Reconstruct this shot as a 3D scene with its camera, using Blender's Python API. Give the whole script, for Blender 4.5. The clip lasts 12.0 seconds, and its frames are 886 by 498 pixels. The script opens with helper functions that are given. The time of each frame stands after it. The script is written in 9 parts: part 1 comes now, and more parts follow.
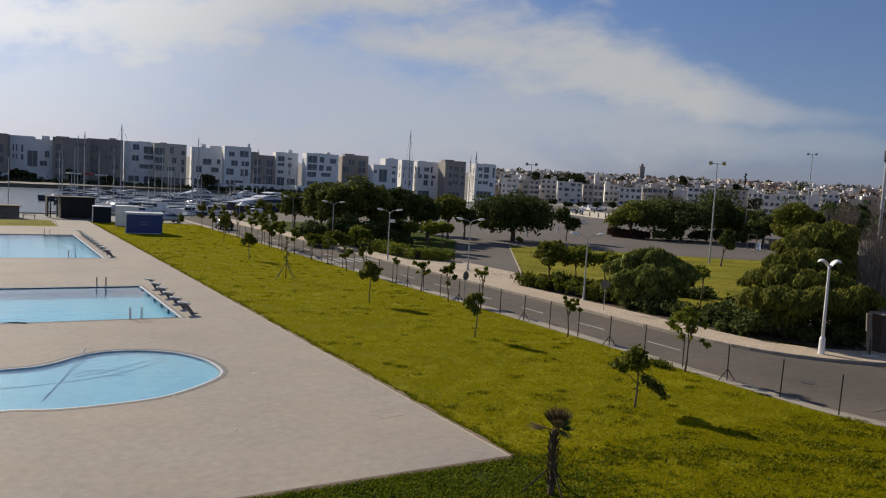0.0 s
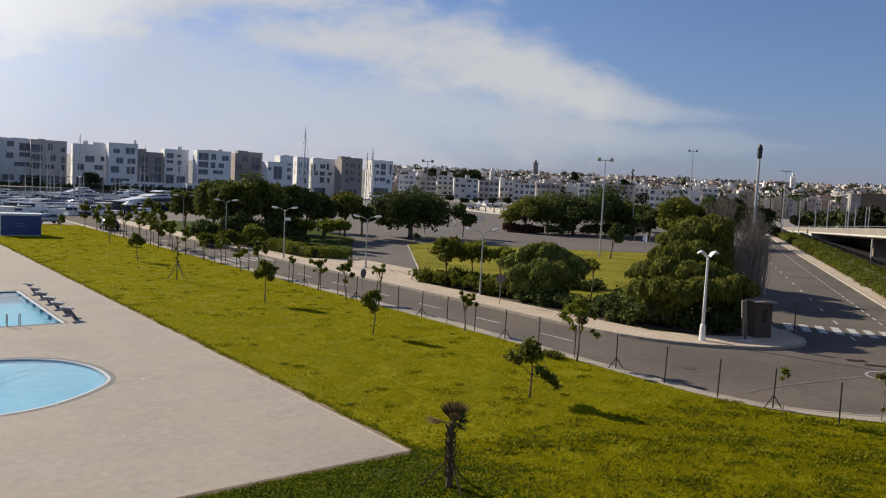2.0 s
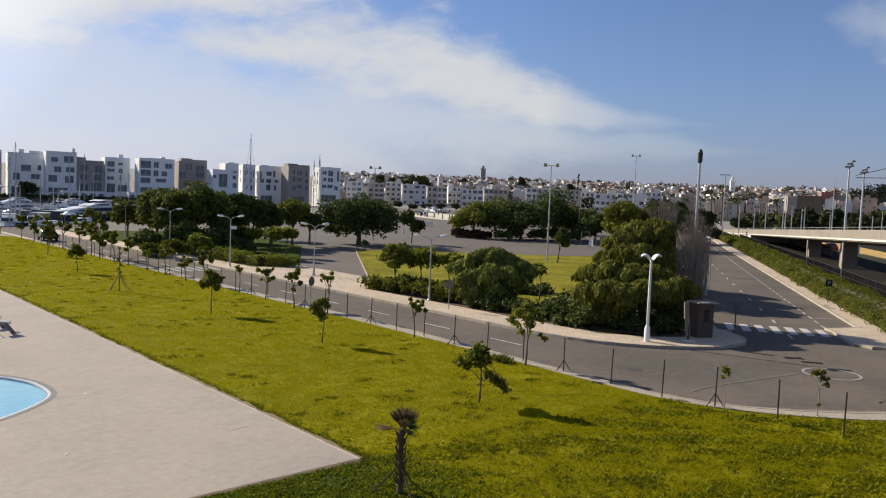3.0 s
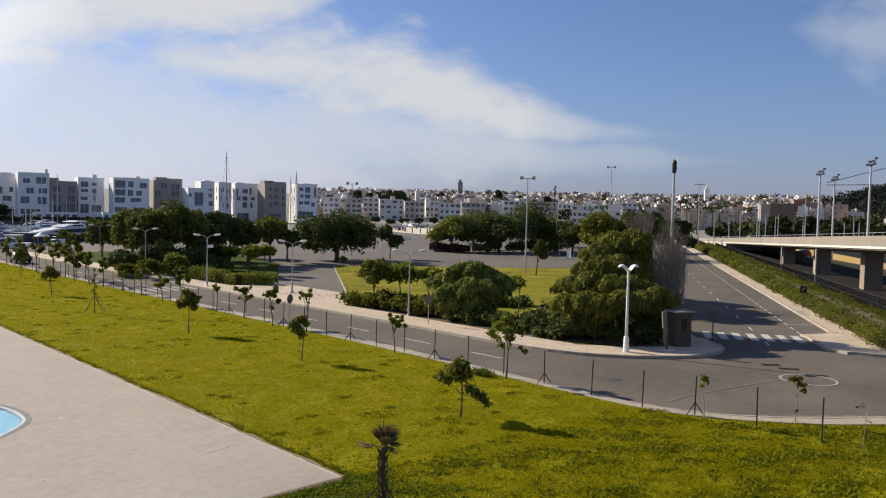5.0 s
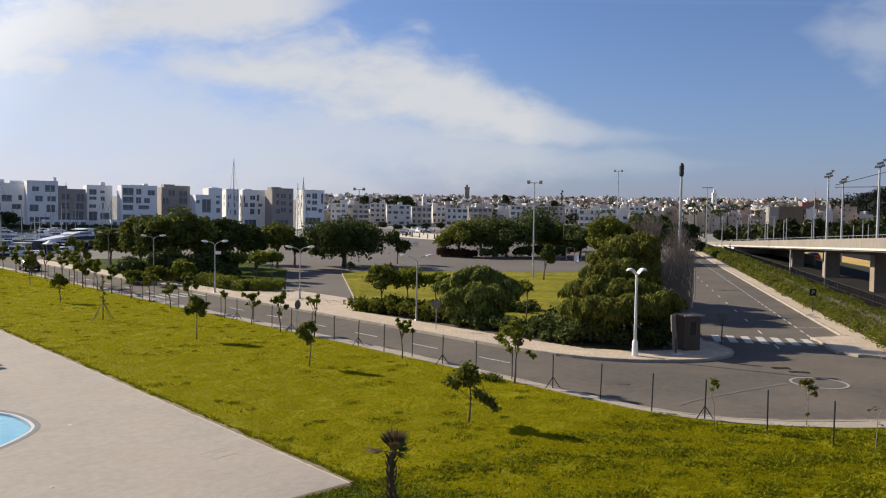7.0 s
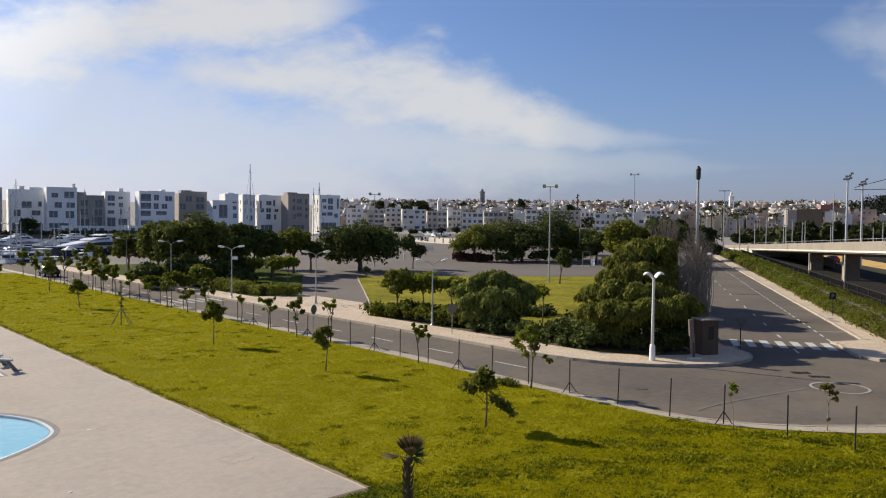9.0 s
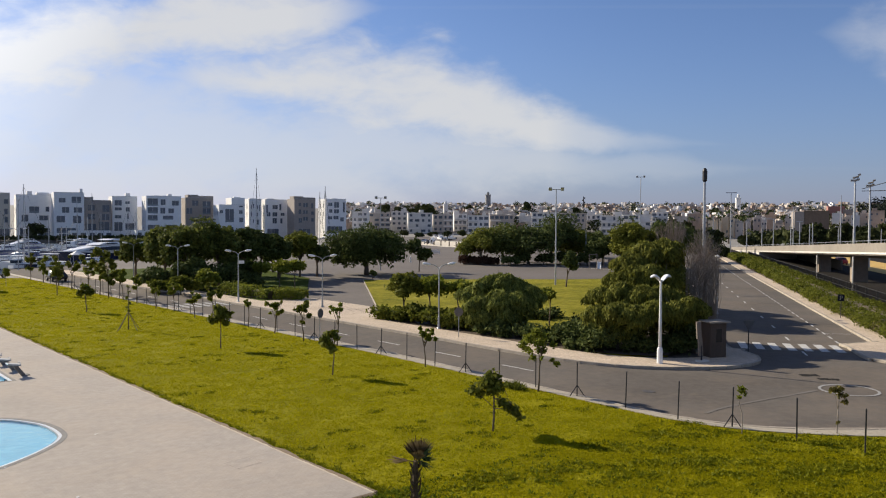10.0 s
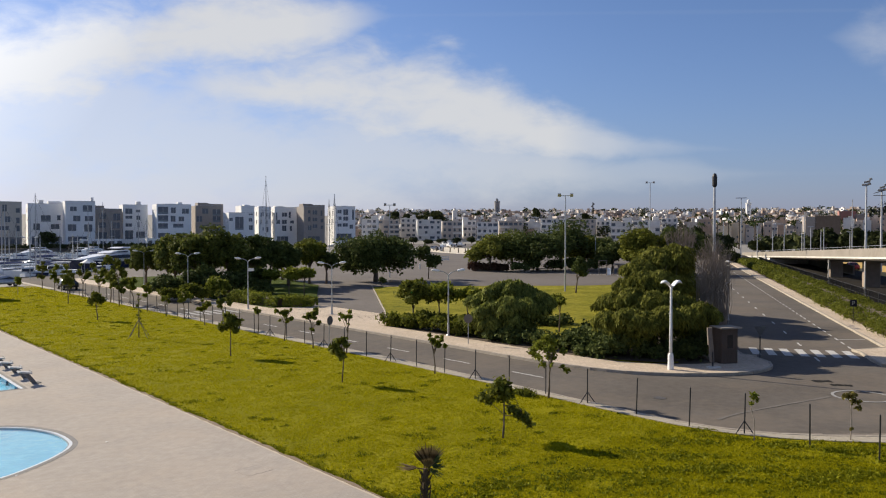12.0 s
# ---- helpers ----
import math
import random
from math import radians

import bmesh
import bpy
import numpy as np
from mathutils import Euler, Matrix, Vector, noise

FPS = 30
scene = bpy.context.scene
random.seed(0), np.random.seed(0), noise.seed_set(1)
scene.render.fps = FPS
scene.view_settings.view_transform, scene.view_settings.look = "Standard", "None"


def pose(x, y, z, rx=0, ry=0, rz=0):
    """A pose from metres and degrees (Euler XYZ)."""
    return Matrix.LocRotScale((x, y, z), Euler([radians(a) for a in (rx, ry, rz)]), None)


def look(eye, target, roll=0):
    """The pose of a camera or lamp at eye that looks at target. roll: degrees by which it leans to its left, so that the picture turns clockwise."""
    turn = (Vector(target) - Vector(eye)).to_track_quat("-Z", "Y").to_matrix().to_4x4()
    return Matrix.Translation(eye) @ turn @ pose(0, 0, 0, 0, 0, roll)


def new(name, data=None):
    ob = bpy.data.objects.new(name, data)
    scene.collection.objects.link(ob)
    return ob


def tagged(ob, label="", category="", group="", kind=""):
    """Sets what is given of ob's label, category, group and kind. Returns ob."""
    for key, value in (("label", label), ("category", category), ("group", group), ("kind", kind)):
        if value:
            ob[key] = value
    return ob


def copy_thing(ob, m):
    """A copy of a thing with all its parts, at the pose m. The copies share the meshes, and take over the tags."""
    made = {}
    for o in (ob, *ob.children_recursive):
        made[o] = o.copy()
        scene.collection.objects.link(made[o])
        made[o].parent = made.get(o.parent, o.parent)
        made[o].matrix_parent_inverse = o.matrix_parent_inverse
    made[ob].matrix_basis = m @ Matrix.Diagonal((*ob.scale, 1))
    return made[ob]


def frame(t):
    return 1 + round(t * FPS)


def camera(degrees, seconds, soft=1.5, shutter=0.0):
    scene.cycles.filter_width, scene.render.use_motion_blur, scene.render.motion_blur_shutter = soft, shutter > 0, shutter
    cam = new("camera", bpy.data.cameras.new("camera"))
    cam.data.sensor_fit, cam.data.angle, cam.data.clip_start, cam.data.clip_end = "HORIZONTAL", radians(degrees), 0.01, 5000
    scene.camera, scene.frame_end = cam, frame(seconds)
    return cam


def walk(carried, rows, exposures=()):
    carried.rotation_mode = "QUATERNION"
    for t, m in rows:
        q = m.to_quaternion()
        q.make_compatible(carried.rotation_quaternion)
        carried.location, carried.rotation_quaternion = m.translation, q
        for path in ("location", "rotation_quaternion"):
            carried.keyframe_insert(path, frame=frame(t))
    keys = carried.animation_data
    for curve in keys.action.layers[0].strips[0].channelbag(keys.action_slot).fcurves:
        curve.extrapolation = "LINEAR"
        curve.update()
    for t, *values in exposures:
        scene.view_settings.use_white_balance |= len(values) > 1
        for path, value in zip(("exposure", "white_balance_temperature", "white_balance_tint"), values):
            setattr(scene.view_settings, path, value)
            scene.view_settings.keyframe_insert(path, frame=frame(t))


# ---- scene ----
DEGREES = 58.5
cam = camera(DEGREES, 12.0, soft=1.15)
# seconds, yaw, pitch, roll and eye of a camera held at a balcony rail that pans with the arms
ROWS = [
    (0, -30.67, -4.59, 3.14, 0.015, 0.195, 7.634),
    (0.5, -32.57, -4.65, 2.93, 0.038, 0.145, 7.621),
    (1, -34.12, -4.63, 2.83, 0.034, 0.133, 7.638),
    (1.5, -35.91, -4.55, 2.75, 0.031, 0.076, 7.651),
    (2, -38.05, -4.45, 2.78, -0.001, 0.029, 7.669),
    (2.5, -39.95, -4.22, 2.62, -0.032, -0.040, 7.685),
    (3, -41.72, -3.85, 2.24, -0.049, -0.095, 7.699),
    (3.5, -42.89, -3.34, 1.73, -0.063, -0.131, 7.725),
    (5.5, -43.23, -2.72, 1.15, -0.051, -0.102, 7.734),
    (6, -42.97, -2.66, 1.06, -0.031, -0.076, 7.721),
    (6.5, -42.83, -2.54, 0.91, -0.027, -0.081, 7.710),
    (8.5, -42.04, -2.16, 0.57, -0.005, -0.046, 7.699),
    (9, -41.59, -2.11, 0.54, -0.000, -0.038, 7.708),
    (9.5, -41.12, -2.02, 0.45, 0.015, -0.011, 7.695),
    (10, -41.15, -1.88, 0.29, 0.009, 0.001, 7.714),
    (10.5, -41.10, -1.67, 0.12, 0.021, 0.001, 7.688),
    (11, -40.91, -1.56, 0.09, 0.036, 0.000, 7.708),
    (11.5, -40.70, -1.43, 0.00, 0.025, 0.012, 7.716),
    (12, -40.48, -1.39, 0.02, 0.042, 0.031, 7.702),
]
walk(cam, [(t, pose(x, y, z, 0, 0, yaw) @ pose(0, 0, 0, 90 + pitch) @ pose(0, 0, 0, 0, 0, roll)) for t, yaw, pitch, roll, x, y, z in ROWS],
     exposures=[(0.0, -0.08), (1.0, 0.10), (1.6, 0.12), (2.5, 0.36), (3.7, 0.43), (12.0, 0.43)])

# ---- light ----
SUN_AZ, SUN_EL = -16.0, 27.0
sun_dir = Vector((math.sin(radians(SUN_AZ)) * math.cos(radians(SUN_EL)), math.cos(radians(SUN_AZ)) * math.cos(radians(SUN_EL)), math.sin(radians(SUN_EL))))
sun_data = bpy.data.lights.new("sun", "SUN")
sun_data.energy, sun_data.angle, sun_data.color = 5.5, radians(0.6), (1.0, 0.885, 0.71)
sun = new("sun", sun_data)
sun.matrix_world = look(sun_dir * 400, (0, 0, 0))

world = bpy.data.worlds.new("sky")
scene.world = world
world.use_nodes = True
wt = world.node_tree
wt.nodes.clear()


def wnode(kind, **kw):
    n = wt.nodes.new(kind)
    for k, v in kw.items():
        n.inputs[k].default_value = v
    return n


def wmath(op, a, b=None, c=None, clamp=False):
    n = wt.nodes.new("ShaderNodeMath")
    n.operation, n.use_clamp = op, clamp
    for i, v in enumerate((a, b, c)):
        if v is None:
            continue
        if isinstance(v, (int, float)):
            n.inputs[i].default_value = v
        else:
            wt.links.new(v, n.inputs[i])
    return n.outputs[0]


def wramp(value, stops):
    n = wt.nodes.new("ShaderNodeValToRGB")
    n.color_ramp.interpolation = "EASE"
    els = n.color_ramp.elements
    while len(els) < len(stops):
        els.new(0.5)
    for e, (p, v) in zip(els, stops):
        e.position, e.color = p, (v, v, v, 1)
    wt.links.new(value, n.inputs[0])
    return n.outputs[0]


sky = wt.nodes.new("ShaderNodeTexSky")
sky.sky_type = "NISHITA"
sky.sun_disc = False
sky.sun_elevation, sky.sun_rotation = radians(SUN_EL), radians(SUN_AZ)
sky.air_density, sky.dust_density, sky.ozone_density = 1.0, 0.4, 5.0
coords = wt.nodes.new("ShaderNodeTexCoord")
turned = wt.nodes.new("ShaderNodeVectorRotate")
turned.rotation_type = "Z_AXIS"
turned.inputs["Angle"].default_value = radians(43)
wt.links.new(coords.outputs["Generated"], turned.inputs["Vector"])
axes = wt.nodes.new("ShaderNodeSeparateXYZ")
wt.links.new(turned.outputs[0], axes.inputs[0])
ahead = wmath("MAXIMUM", axes.outputs[1], 0.05)
cu = wmath("DIVIDE", axes.outputs[0], ahead)
cv = wmath("DIVIDE", axes.outputs[2], ahead)
plane = wt.nodes.new("ShaderNodeCombineXYZ")
wt.links.new(cu, plane.inputs[0])
wt.links.new(wmath("MULTIPLY", cv, 2.2), plane.inputs[1])


def wnoise(scale, detail, rough, distortion=0.0):
    n = wnode("ShaderNodeTexNoise", Scale=scale, Detail=detail, Roughness=rough, Distortion=distortion)
    wt.links.new(plane.outputs[0], n.inputs["Vector"])
    return n.outputs["Fac"]


coarse, fine = wnoise(4.5, 6, 0.55), wnoise(13, 8, 0.6, 0.3)
ragged = wmath("ADD", wmath("MULTIPLY", wmath("SUBTRACT", coarse, 0.5), 2.0), wmath("MULTIPLY", wmath("SUBTRACT", fine, 0.5), 1.5))


def bank(centre, thick, weight):
    """A cloud bank along a line in the sky: ramps over the bearing give its middle and half thickness."""
    at = wmath("MULTIPLY_ADD", cu, 0.5, 0.5, clamp=True)
    mid, half = wramp(at, centre), wramp(at, thick)
    off = wmath("DIVIDE", wmath("ABSOLUTE", wmath("SUBTRACT", cv, mid)), half)
    body = wmath("ADD", wmath("SUBTRACT", 1.12, off), ragged)
    n = wt.nodes.new("ShaderNodeMapRange")
    n.interpolation_type = "SMOOTHSTEP"
    for k, v in ((1, -0.2), (2, 1.08), (3, 0.0), (4, weight)):
        n.inputs[k].default_value = v
    wt.links.new(body, n.inputs[0])
    fade = wmath("MULTIPLY", wmath("SUBTRACT", half, 0.002), 24.0, clamp=True)
    return wmath("MULTIPLY", n.outputs[0], fade)


upper_bank = bank([(0.02, 0.195), (0.146, 0.207), (0.212, 0.210), (0.241, 0.228), (0.30, 0.245), (0.36, 0.256), (0.40, 0.262), (0.45, 0.27)],
                  [(0.02, 0.0770), (0.146, 0.0770), (0.212, 0.0716), (0.241, 0.0675), (0.30, 0.0621), (0.36, 0.0567), (0.40, 0.0405), (0.45, 0.0030)], 0.9)
lower_bank = bank([(0.0219, 0.109), (0.08, 0.112), (0.1266, 0.1135), (0.1627, 0.1141), (0.1935, 0.1141), (0.2236, 0.1148)],
                  [(0.0219, 0.034), (0.08, 0.0296), (0.1266, 0.0234), (0.1627, 0.0153), (0.1935, 0.0096), (0.2236, 0.0011)], 0.8)
long_bank = bank([(0.28, 0.187), (0.31, 0.187), (0.337, 0.184), (0.379, 0.174), (0.413, 0.174), (0.432, 0.173), (0.454, 0.163), (0.482, 0.154), (0.504, 0.139), (0.539, 0.122), (0.575, 0.110), (0.61, 0.104), (0.64, 0.101), (0.67, 0.099)],
                 [(0.28, 0.0030), (0.31, 0.0196), (0.337, 0.0378), (0.379, 0.0448), (0.413, 0.0644), (0.432, 0.0770), (0.454, 0.0728), (0.482, 0.0728), (0.504, 0.0630), (0.539, 0.0460), (0.575, 0.0300), (0.61, 0.0140), (0.64, 0.0050), (0.67, 0.002)], 0.88)
small_puff = bank([(0.379, 0.111), (0.3932, 0.112), (0.4145, 0.113), (0.4287, 0.112)], [(0.379, 0.001), (0.3932, 0.0109), (0.4145, 0.0109), (0.4287, 0.001)], 0.42)
low_bank = bank([(0.05, 0.10), (0.25, 0.11), (0.40, 0.10), (0.6, 0.07)], [(0.05, 0.24), (0.2, 0.20), (0.34, 0.14), (0.48, 0.08), (0.60, 0.022), (0.70, 0.003)], 0.55)
side_bank = bank([(0.71, 0.237), (0.77, 0.235), (0.9, 0.25)], [(0.71, 0.0020), (0.745, 0.0390), (0.78, 0.0650), (0.9, 0.1040)], 0.36)
cover = side_bank
for layer in (upper_bank, lower_bank, long_bank, small_puff, low_bank):
    cover = wmath("MAXIMUM", cover, layer)
cover = wmath("MULTIPLY", cover, wmath("GREATER_THAN", axes.outputs[1], 0.06))
# unseen broken cloud, added round the rest of the sky to brighten shaded fronts
around = wnode("ShaderNodeTexNoise", Scale=2.4, Detail=7, Roughness=0.6)
wt.links.new(turned.outputs[0], around.inputs["Vector"])
broken = wmath("MULTIPLY", wmath("SUBTRACT", around.outputs["Fac"], 0.40), 3.2, clamp=True)
beside = wmath("MULTIPLY", wmath("SUBTRACT", 0.62, axes.outputs[1]), 2.2, clamp=True)
aloft = wmath("MULTIPLY", wmath("ADD", axes.outputs[2], 0.05), 5.0, clamp=True)
cover = wmath("MAXIMUM", cover, wmath("MULTIPLY", wmath("MULTIPLY", broken, 0.3), wmath("MULTIPLY", beside, aloft)))
mixed = wt.nodes.new("ShaderNodeMix")
mixed.data_type = "RGBA"
wt.links.new(cover, mixed.inputs["Factor"])
# haze and cloud towards the sun shine brighter
toward = wt.nodes.new("ShaderNodeVectorMath")
toward.operation = "DOT_PRODUCT"
wt.links.new(coords.outputs["Generated"], toward.inputs[0])
toward.inputs[1].default_value = sun_dir
haze = wt.nodes.new("ShaderNodeMix")
haze.data_type = "RGBA"
glow = wt.nodes.new("ShaderNodeVectorMath")
glow.operation = "SCALE"
glow.inputs[0].default_value = (1.75, 1.98, 3.75)
wt.links.new(wmath("MULTIPLY_ADD", wmath("MULTIPLY", wmath("SUBTRACT", toward.outputs["Value"], 0.42), 2.3, clamp=True), 1.5, 1.0), glow.inputs["Scale"])
wt.links.new(glow.outputs[0], haze.inputs[7])
low = wmath("POWER", wmath("SUBTRACT", 1.0, wmath("ABSOLUTE", axes.outputs[2]), clamp=True), 9.0)
wt.links.new(wmath("MULTIPLY", low, 0.58), haze.inputs["Factor"])
wt.links.new(sky.outputs[0], haze.inputs[6])
tint = wt.nodes.new("ShaderNodeMix")
tint.data_type, tint.blend_type = "RGBA", "MULTIPLY"
tint.inputs["Factor"].default_value = 1.0
tint.inputs[7].default_value = (1.0, 0.965, 1.09, 1)
wt.links.new(haze.outputs[2], tint.inputs[6])
wt.links.new(tint.outputs[2], mixed.inputs[6])
bright = wmath("MULTIPLY_ADD", wmath("MULTIPLY", wmath("SUBTRACT", toward.outputs["Value"], 0.80), 7.0, clamp=True), 6.5, 7.0)
white = wt.nodes.new("ShaderNodeCombineColor")
for k in range(3):
    wt.links.new(bright, white.inputs[k])
wt.links.new(white.outputs[0], mixed.inputs[7])
back = wnode("ShaderNodeBackground", Strength=0.075)
wt.links.new(mixed.outputs[2], back.inputs[0])
out = wt.nodes.new("ShaderNodeOutputWorld")
wt.links.new(back.outputs[0], out.inputs[0])

# ---- materials ----
def base_mat(name):
    m = bpy.data.materials.new(name)
    m.use_nodes = True
    return m, m.node_tree, m.node_tree.nodes["Principled BSDF"]


def ramp_node(nt, stops):
    n = nt.nodes.new("ShaderNodeValToRGB")
    els = n.color_ramp.elements
    while len(els) < len(stops):
        els.new(0.5)
    for e, (p, c) in zip(els, stops):
        e.position, e.color = p, (*c, 1)
    return n


def surface(name, dark, light, rough=0.8, coarse=0.4, fine=8.0, bump=0.2, bump_scale=None, metal=0.0, piece=0.0, spec=0.5, stain=0.35, stretch=None, depth=0.02):
    """Matter with variation at two scales (coarse and fine cycles a metre), fine relief, and, with piece, a tone of its own for each piece."""
    m, nt, bsdf = base_mat(name)
    tc = nt.nodes.new("ShaderNodeTexCoord")
    vec = tc.outputs["Object"]
    if stretch:
        mp = nt.nodes.new("ShaderNodeMapping")
        mp.inputs["Scale"].default_value = stretch
        nt.links.new(vec, mp.inputs[0])
        vec = mp.outputs[0]
    n1, n2 = nt.nodes.new("ShaderNodeTexNoise"), nt.nodes.new("ShaderNodeTexNoise")
    n1.inputs["Scale"].default_value, n1.inputs["Detail"].default_value, n1.inputs["Roughness"].default_value = coarse, 6, 0.6
    n2.inputs["Scale"].default_value, n2.inputs["Detail"].default_value, n2.inputs["Roughness"].default_value = fine, 5, 0.65
    for n in (n1, n2):
        nt.links.new(vec, n.inputs["Vector"])
    mixer = nt.nodes.new("ShaderNodeMath")
    mixer.operation = "MULTIPLY_ADD"
    mixer.inputs[1].default_value = stain
    nt.links.new(n1.outputs["Fac"], mixer.inputs[0])
    sc = nt.nodes.new("ShaderNodeMath")
    sc.operation = "MULTIPLY"
    sc.inputs[1].default_value = 1 - stain
    nt.links.new(n2.outputs["Fac"], sc.inputs[0])
    nt.links.new(sc.outputs[0], mixer.inputs[2])
    val = mixer.outputs[0]
    if piece:
        info = nt.nodes.new("ShaderNodeObjectInfo")
        pm = nt.nodes.new("ShaderNodeMath")
        pm.operation = "MULTIPLY_ADD"
        pm.inputs[1].default_value = piece
        nt.links.new(info.outputs["Random"], pm.inputs[0])
        po = nt.nodes.new("ShaderNodeMath")
        po.operation = "SUBTRACT"
        po.inputs[1].default_value = piece / 2
        nt.links.new(val, po.inputs[0])
        nt.links.new(po.outputs[0], pm.inputs[2])
        val = pm.outputs[0]
    r = ramp_node(nt, [(0.28, dark), (0.72, light)])
    nt.links.new(val, r.inputs[0])
    nt.links.new(r.outputs[0], bsdf.inputs["Base Color"])
    bsdf.inputs["Roughness"].default_value, bsdf.inputs["Metallic"].default_value = rough, metal
    bsdf.inputs["Specular IOR Level"].default_value = spec
    if bump:
        b = nt.nodes.new("ShaderNodeBump")
        b.inputs["Strength"].default_value, b.inputs["Distance"].default_value = bump, depth
        if bump_scale:
            n3 = nt.nodes.new("ShaderNodeTexNoise")
            n3.inputs["Scale"].default_value, n3.inputs["Detail"].default_value = bump_scale, 4
            nt.links.new(vec, n3.inputs["Vector"])
            nt.links.new(n3.outputs["Fac"], b.inputs["Height"])
        else:
            nt.links.new(n2.outputs["Fac"], b.inputs["Height"])
        nt.links.new(b.outputs[0], bsdf.inputs["Normal"])
    return m


def leaf_mat(name, dark, light, through_light=0.35, rough=0.75):
    """Leaves: a tone of its own for each leaf, broad patches of tone, and light that comes through."""
    m, nt, bsdf = base_mat(name)
    geo, tc = nt.nodes.new("ShaderNodeNewGeometry"), nt.nodes.new("ShaderNodeTexCoord")
    n = nt.nodes.new("ShaderNodeTexNoise")
    n.inputs["Scale"].default_value, n.inputs["Detail"].default_value = 0.7, 3
    nt.links.new(tc.outputs["Object"], n.inputs["Vector"])
    add = nt.nodes.new("ShaderNodeMath")
    add.operation = "MULTIPLY_ADD"
    add.inputs[1].default_value = 0.55
    nt.links.new(geo.outputs["Random Per Island"], add.inputs[0])
    half = nt.nodes.new("ShaderNodeMath")
    half.operation = "MULTIPLY"
    half.inputs[1].default_value = 0.45
    nt.links.new(n.outputs["Fac"], half.inputs[0])
    nt.links.new(half.outputs[0], add.inputs[2])
    r = ramp_node(nt, [(0.15, dark), (0.85, light)])
    nt.links.new(add.outputs[0], r.inputs[0])
    nt.links.new(r.outputs[0], bsdf.inputs["Base Color"])
    bsdf.inputs["Roughness"].default_value = rough
    bsdf.inputs["Specular IOR Level"].default_value = 0.08
    tr = nt.nodes.new("ShaderNodeBsdfTranslucent")
    nt.links.new(r.outputs[0], tr.inputs[0])
    mix = nt.nodes.new("ShaderNodeMixShader")
    mix.inputs[0].default_value = through_light
    nt.links.new(bsdf.outputs[0], mix.inputs[1])
    nt.links.new(tr.outputs[0], mix.inputs[2])
    nt.links.new(mix.outputs[0], nt.nodes["Material Output"].inputs[0])
    return m


def water_mat(name, tint, scale, strength, rough=0.03, distance=0.05):
    m, nt, bsdf = base_mat(name)
    bsdf.inputs["Base Color"].default_value = (*tint, 1)
    bsdf.inputs["Transmission Weight"].default_value = 1.0
    bsdf.inputs["IOR"].default_value = 1.33
    bsdf.inputs["Roughness"].default_value = rough
    tc, n = nt.nodes.new("ShaderNodeTexCoord"), nt.nodes.new("ShaderNodeTexNoise")
    n.inputs["Scale"].default_value, n.inputs["Detail"].default_value = scale, 3
    nt.links.new(tc.outputs["Object"], n.inputs["Vector"])
    b = nt.nodes.new("ShaderNodeBump")
    b.inputs["Strength"].default_value, b.inputs["Distance"].default_value = strength, distance
    nt.links.new(n.outputs["Fac"], b.inputs["Height"])
    nt.links.new(b.outputs[0], bsdf.inputs["Normal"])
    return m


def sea_mat(name):
    m, nt, bsdf = base_mat(name)
    bsdf.inputs["Base Color"].default_value = (0.085, 0.105, 0.11, 1)
    bsdf.inputs["Roughness"].default_value = 0.25
    bsdf.inputs["IOR"].default_value = 1.33
    tc, n = nt.nodes.new("ShaderNodeTexCoord"), nt.nodes.new("ShaderNodeTexNoise")
    n.inputs["Scale"].default_value, n.inputs["Detail"].default_value = 0.9, 5
    nt.links.new(tc.outputs["Object"], n.inputs["Vector"])
    b = nt.nodes.new("ShaderNodeBump")
    b.inputs["Strength"].default_value, b.inputs["Distance"].default_value = 1.0, 0.4
    nt.links.new(n.outputs["Fac"], b.inputs["Height"])
    nt.links.new(b.outputs[0], bsdf.inputs["Normal"])
    return m


